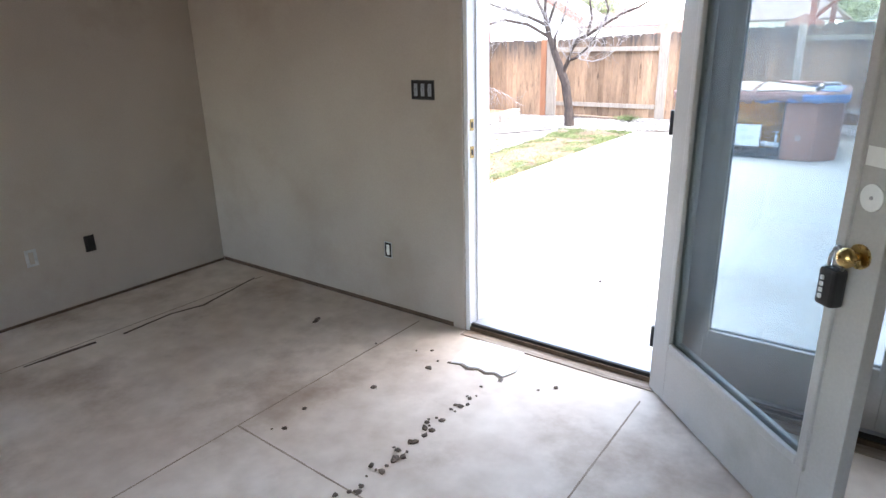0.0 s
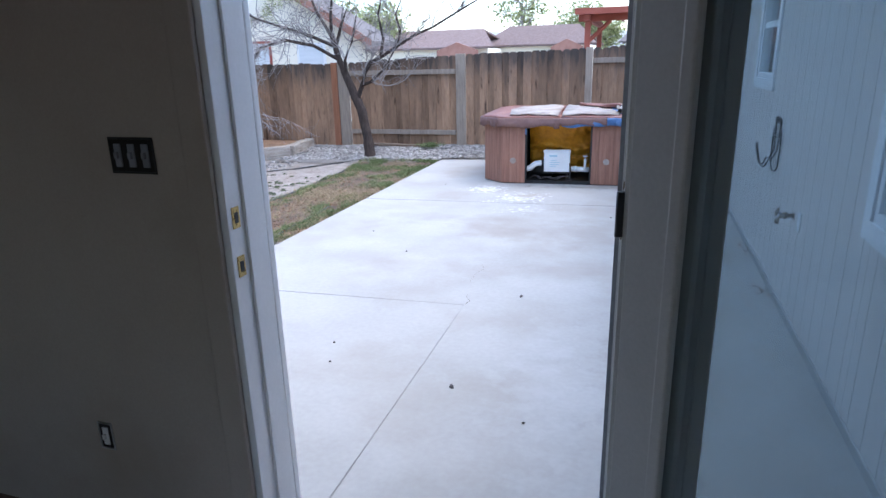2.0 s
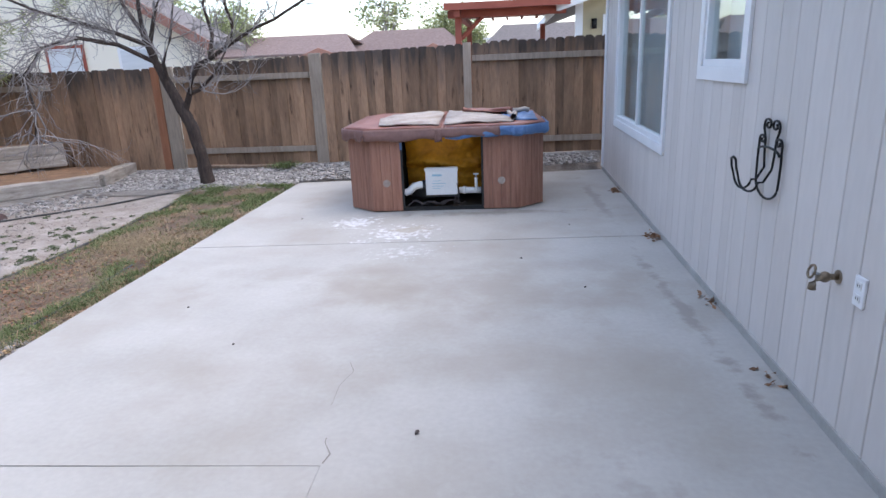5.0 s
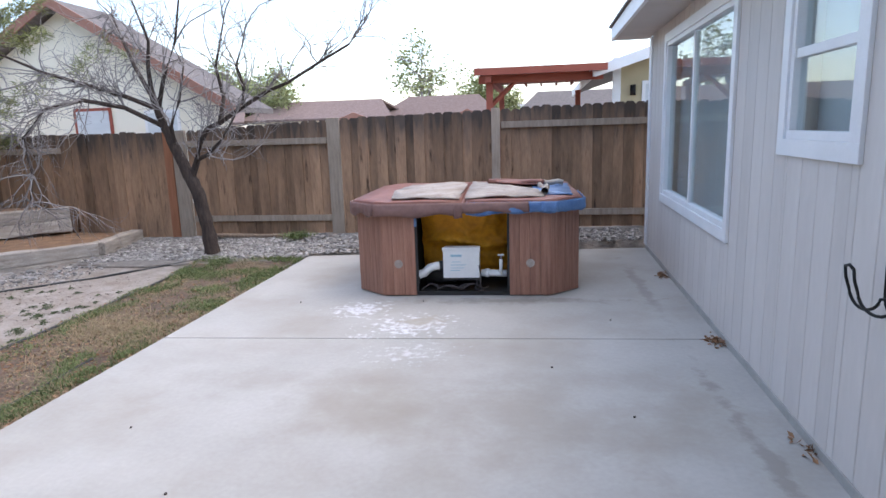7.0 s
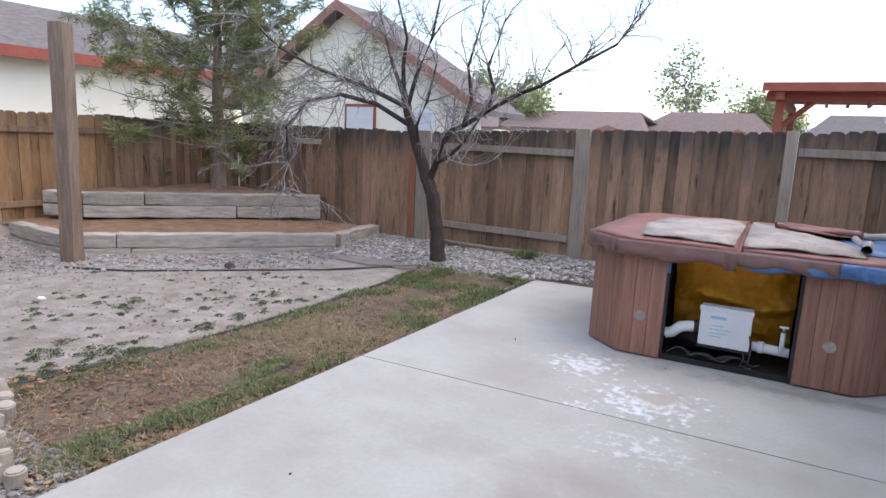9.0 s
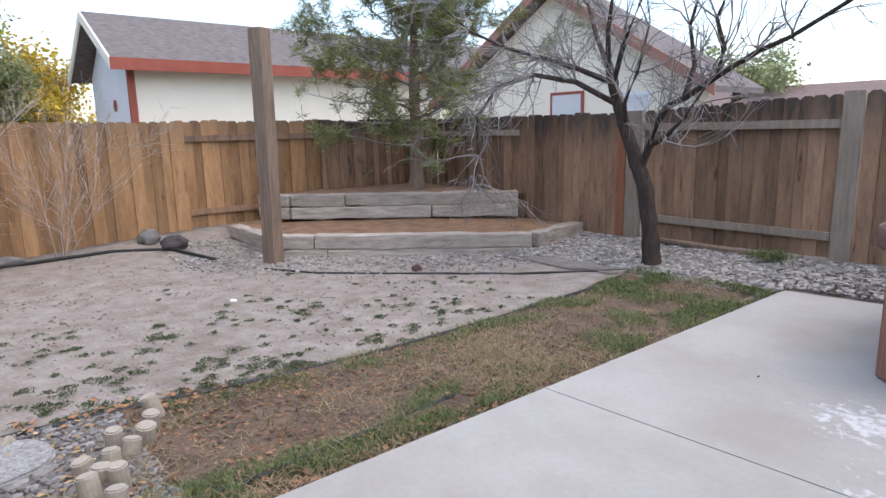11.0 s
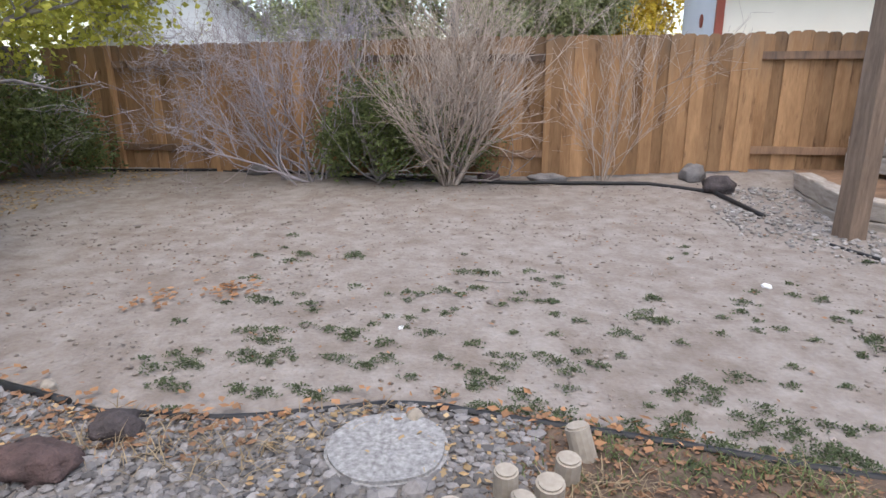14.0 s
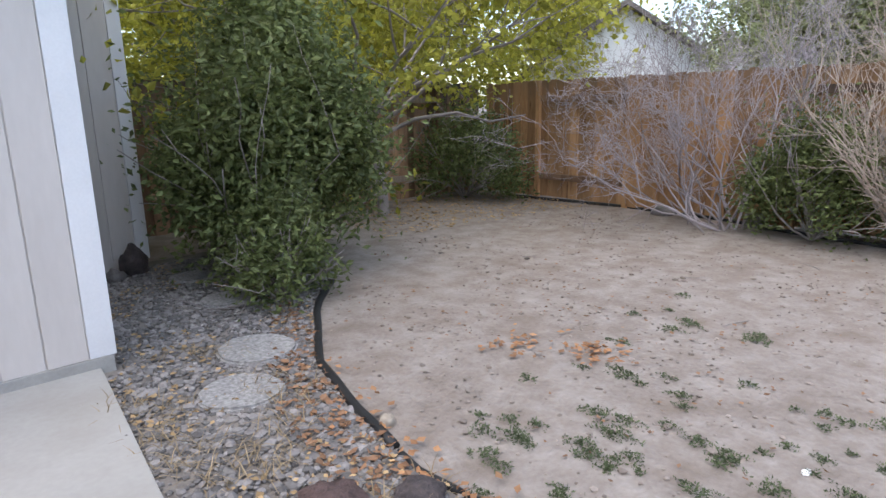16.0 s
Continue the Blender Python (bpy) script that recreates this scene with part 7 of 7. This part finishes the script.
P = [(-5.9 + rng.normal() * 0.5, 4.4 + rng.normal() * 0.9) for _ in range(90)] + scatter(520, -9.3, -4.3, 1.5, 9.5, lambda x, y: noise.noise((x * 0.9, y * 0.9, 31)) > -0.1)
litter("fallen_leaves", P, 0.034, M_LITTER, "scattered brown fallen leaves on the dirt")
P = scatter(1500, -10, -5.2, -0.7, 2.4, lambda x, y: y < 1.6 - 0.12 * (x + 10) and x < edge_x(max(y, 1.0)))
litter("fallen_leaves", P, 0.055, M_LITTER_PALE, "yellow fallen leaves under the tree")
sticks = []
for x, y in ((-5.9, 6.2), (-6.6, 5.0), (-7.3, 4.2), (-6.2, 7.4), (-5.5, 8.9), (-5.2, 9.6), (-7.6, 6.4), (-6.9, 2.8), (-8.3, 4.9), (-4.9, 9.2)):
    a, L = rng.uniform(0, 6.283), rng.uniform(0.10, 0.26)
    sticks.append(([(x + L * t * math.cos(a + 0.3 * t), y + L * t * math.sin(a + 0.3 * t), ground_z(x, y) + 0.012) for t in (0, 0.33, 0.66, 1)], [0.004, 0.004, 0.003, 0.002]))
tagged(tubepart("fallen_twigs", sticks, M_TWIG, None, "", 5), "dry fallen twigs lying on the dirt", "twigs", kind="stuff")

# ---- fences ----


def picket_mesh(w, h, ear):
    bm = bmesh.new()
    ring = [(-w / 2, 0), (w / 2, 0), (w / 2, h - ear), (w / 2 - ear, h), (-w / 2 + ear, h), (-w / 2, h - ear)]
    a = [bm.verts.new((x, -0.009, z)) for x, z in ring]
    b = [bm.verts.new((x, 0.009, z)) for x, z in ring]
    bm.faces.new(a)
    bm.faces.new(b[::-1])
    for i in range(6):
        bm.faces.new((a[i], b[i], b[(i + 1) % 6], a[(i + 1) % 6]))
    me = bpy.data.meshes.new("picket")
    bm.to_mesh(me)
    bm.free()
    return me


def fence_run(name, label, p, q, panels, top, base, materials, posts=()):
    """A dog-eared board fence from p to q; panels are (from, to, rails in view, material) in metres along it. Local y points away from the yard."""
    a, b = Vector((*p, 0)), Vector((*q, 0))
    ang = math.atan2(b.y - a.y, b.x - a.x)
    fence = thing(name, label, "fence", kind="structure", at=(p[0], p[1], 0), turn=math.degrees(ang))
    meshes = {}
    r = np.random.default_rng(len(name) + int(abs(p[0] * 10)))
    for s0, s1, rails, material in panels:
        n = max(1, round((s1 - s0) / 0.142))
        w = (s1 - s0) / n
        for i in range(n):
            s = s0 + w * (i + 0.5)
            z0, z1 = base(s) + 0.02, top(s) + r.normal() * 0.008
            key = (material.name, int(r.integers(3)), round(w, 4))
            if key not in meshes:
                meshes[key] = picket_mesh(w + 0.016 - 0.002 * key[1], 1.75, 0.028 + 0.006 * key[1])
                meshes[key].materials.append(material)
            ob = new("picket", meshes[key])
            ob.parent = fence
            ob.matrix_basis = pose(s, (0.055 if rails else -0.014) + (0.010 if i % 2 else -0.010), z0, r.normal() * 0.2, r.normal() * 0.18, r.normal() * 0.6) @ Matrix.Diagonal((1, 1, (z1 - z0) / 1.75, 1))
        for zz, hh in ((1.44, 0.09), (0.26, 0.09)):
            y0, y1 = (-0.005, 0.034) if rails else (0.006, 0.045)
            lift = (top((s0 + s1) / 2) - 1.74) if zz > 1 else base((s0 + s1) / 2) * 0.6
            # rails on warm boards take the darker wood to carry their shadow
            boxpart("rail", (s0 + 0.005, s1 - 0.005, y0, y1, zz + lift, zz + hh + lift), M_FENCE_GREY if material is M_FENCE else M_FENCE, fence, "", 0.004)
    for s, wid, material in posts:
        boxpart("post", (s - wid / 2, s + wid / 2, -0.03, 0.03, base(s) - 0.05, top(s) + 0.01), material, fence, "", 0.005)
    return fence


def back_top(s):
    return float(np.interp(s - 10.0, [-10, -5, -2.6, 1.8], [1.72, 1.71, 1.82, 1.92]))


FX, FY = -10.0, 13.18
fence_run("fence_rear", "weathered brown dog-eared board fence along the rear", (FX, FY), (2.9, FY),
          [(0.0, 0.8, False, M_FENCE), (0.8, 2.9, True, M_FENCE), (2.9, 4.65, False, M_FENCE), (5.03, 7.28, True, M_FENCE), (7.5, 9.72, False, M_FENCE), (9.85, 12.8, True, M_FENCE)],
          back_top, lambda s: ground_z(s - 10.0, FY), None, [(4.72, 0.13, M_REDPOST), (4.91, 0.22, M_FENCE_GREY), (7.39, 0.19, M_FENCE_GREY), (9.78, 0.12, M_FENCE_GREY)])
fence_run("fence_side", "warm tan dog-eared board fence along the side yard", (FX, -0.6), (FX, FY),
          [(0.0, 1.0, False, M_FENCE_WARM), (1.05, 2.55, True, M_FENCE_WARM), (2.6, 4.65, False, M_FENCE_WARM), (4.7, 7.12, True, M_FENCE_WARM), (7.2, 9.55, False, M_FENCE_WARM), (9.6, 11.9, True, M_FENCE_WARM),
           (11.95, 13.75, False, M_FENCE)], lambda s: 1.66 + 0.07 * min(1, s / 6), lambda s: ground_z(FX, s - 0.6), None,
          [(1.02, 0.10, M_FENCE_WARM), (2.575, 0.09, M_FENCE_WARM), (11.925, 0.10, M_FENCE), (4.66, 0.09, M_FENCE_WARM), (7.16, 0.09, M_FENCE_WARM), (9.57, 0.09, M_FENCE_WARM)])
fence_run("fence_south", "shaded brown board fence at the far end of the side yard", (-4.2, -0.85), (FX, -0.85),
          [(0.0, 2.4, False, M_FENCE), (2.45, 4.9, True, M_FENCE), (4.95, 5.8, False, M_FENCE)], lambda s: 1.68, lambda s: -0.06, None,
          [(0.0, 0.09, M_FENCE), (2.425, 0.09, M_FENCE), (4.925, 0.09, M_FENCE)])
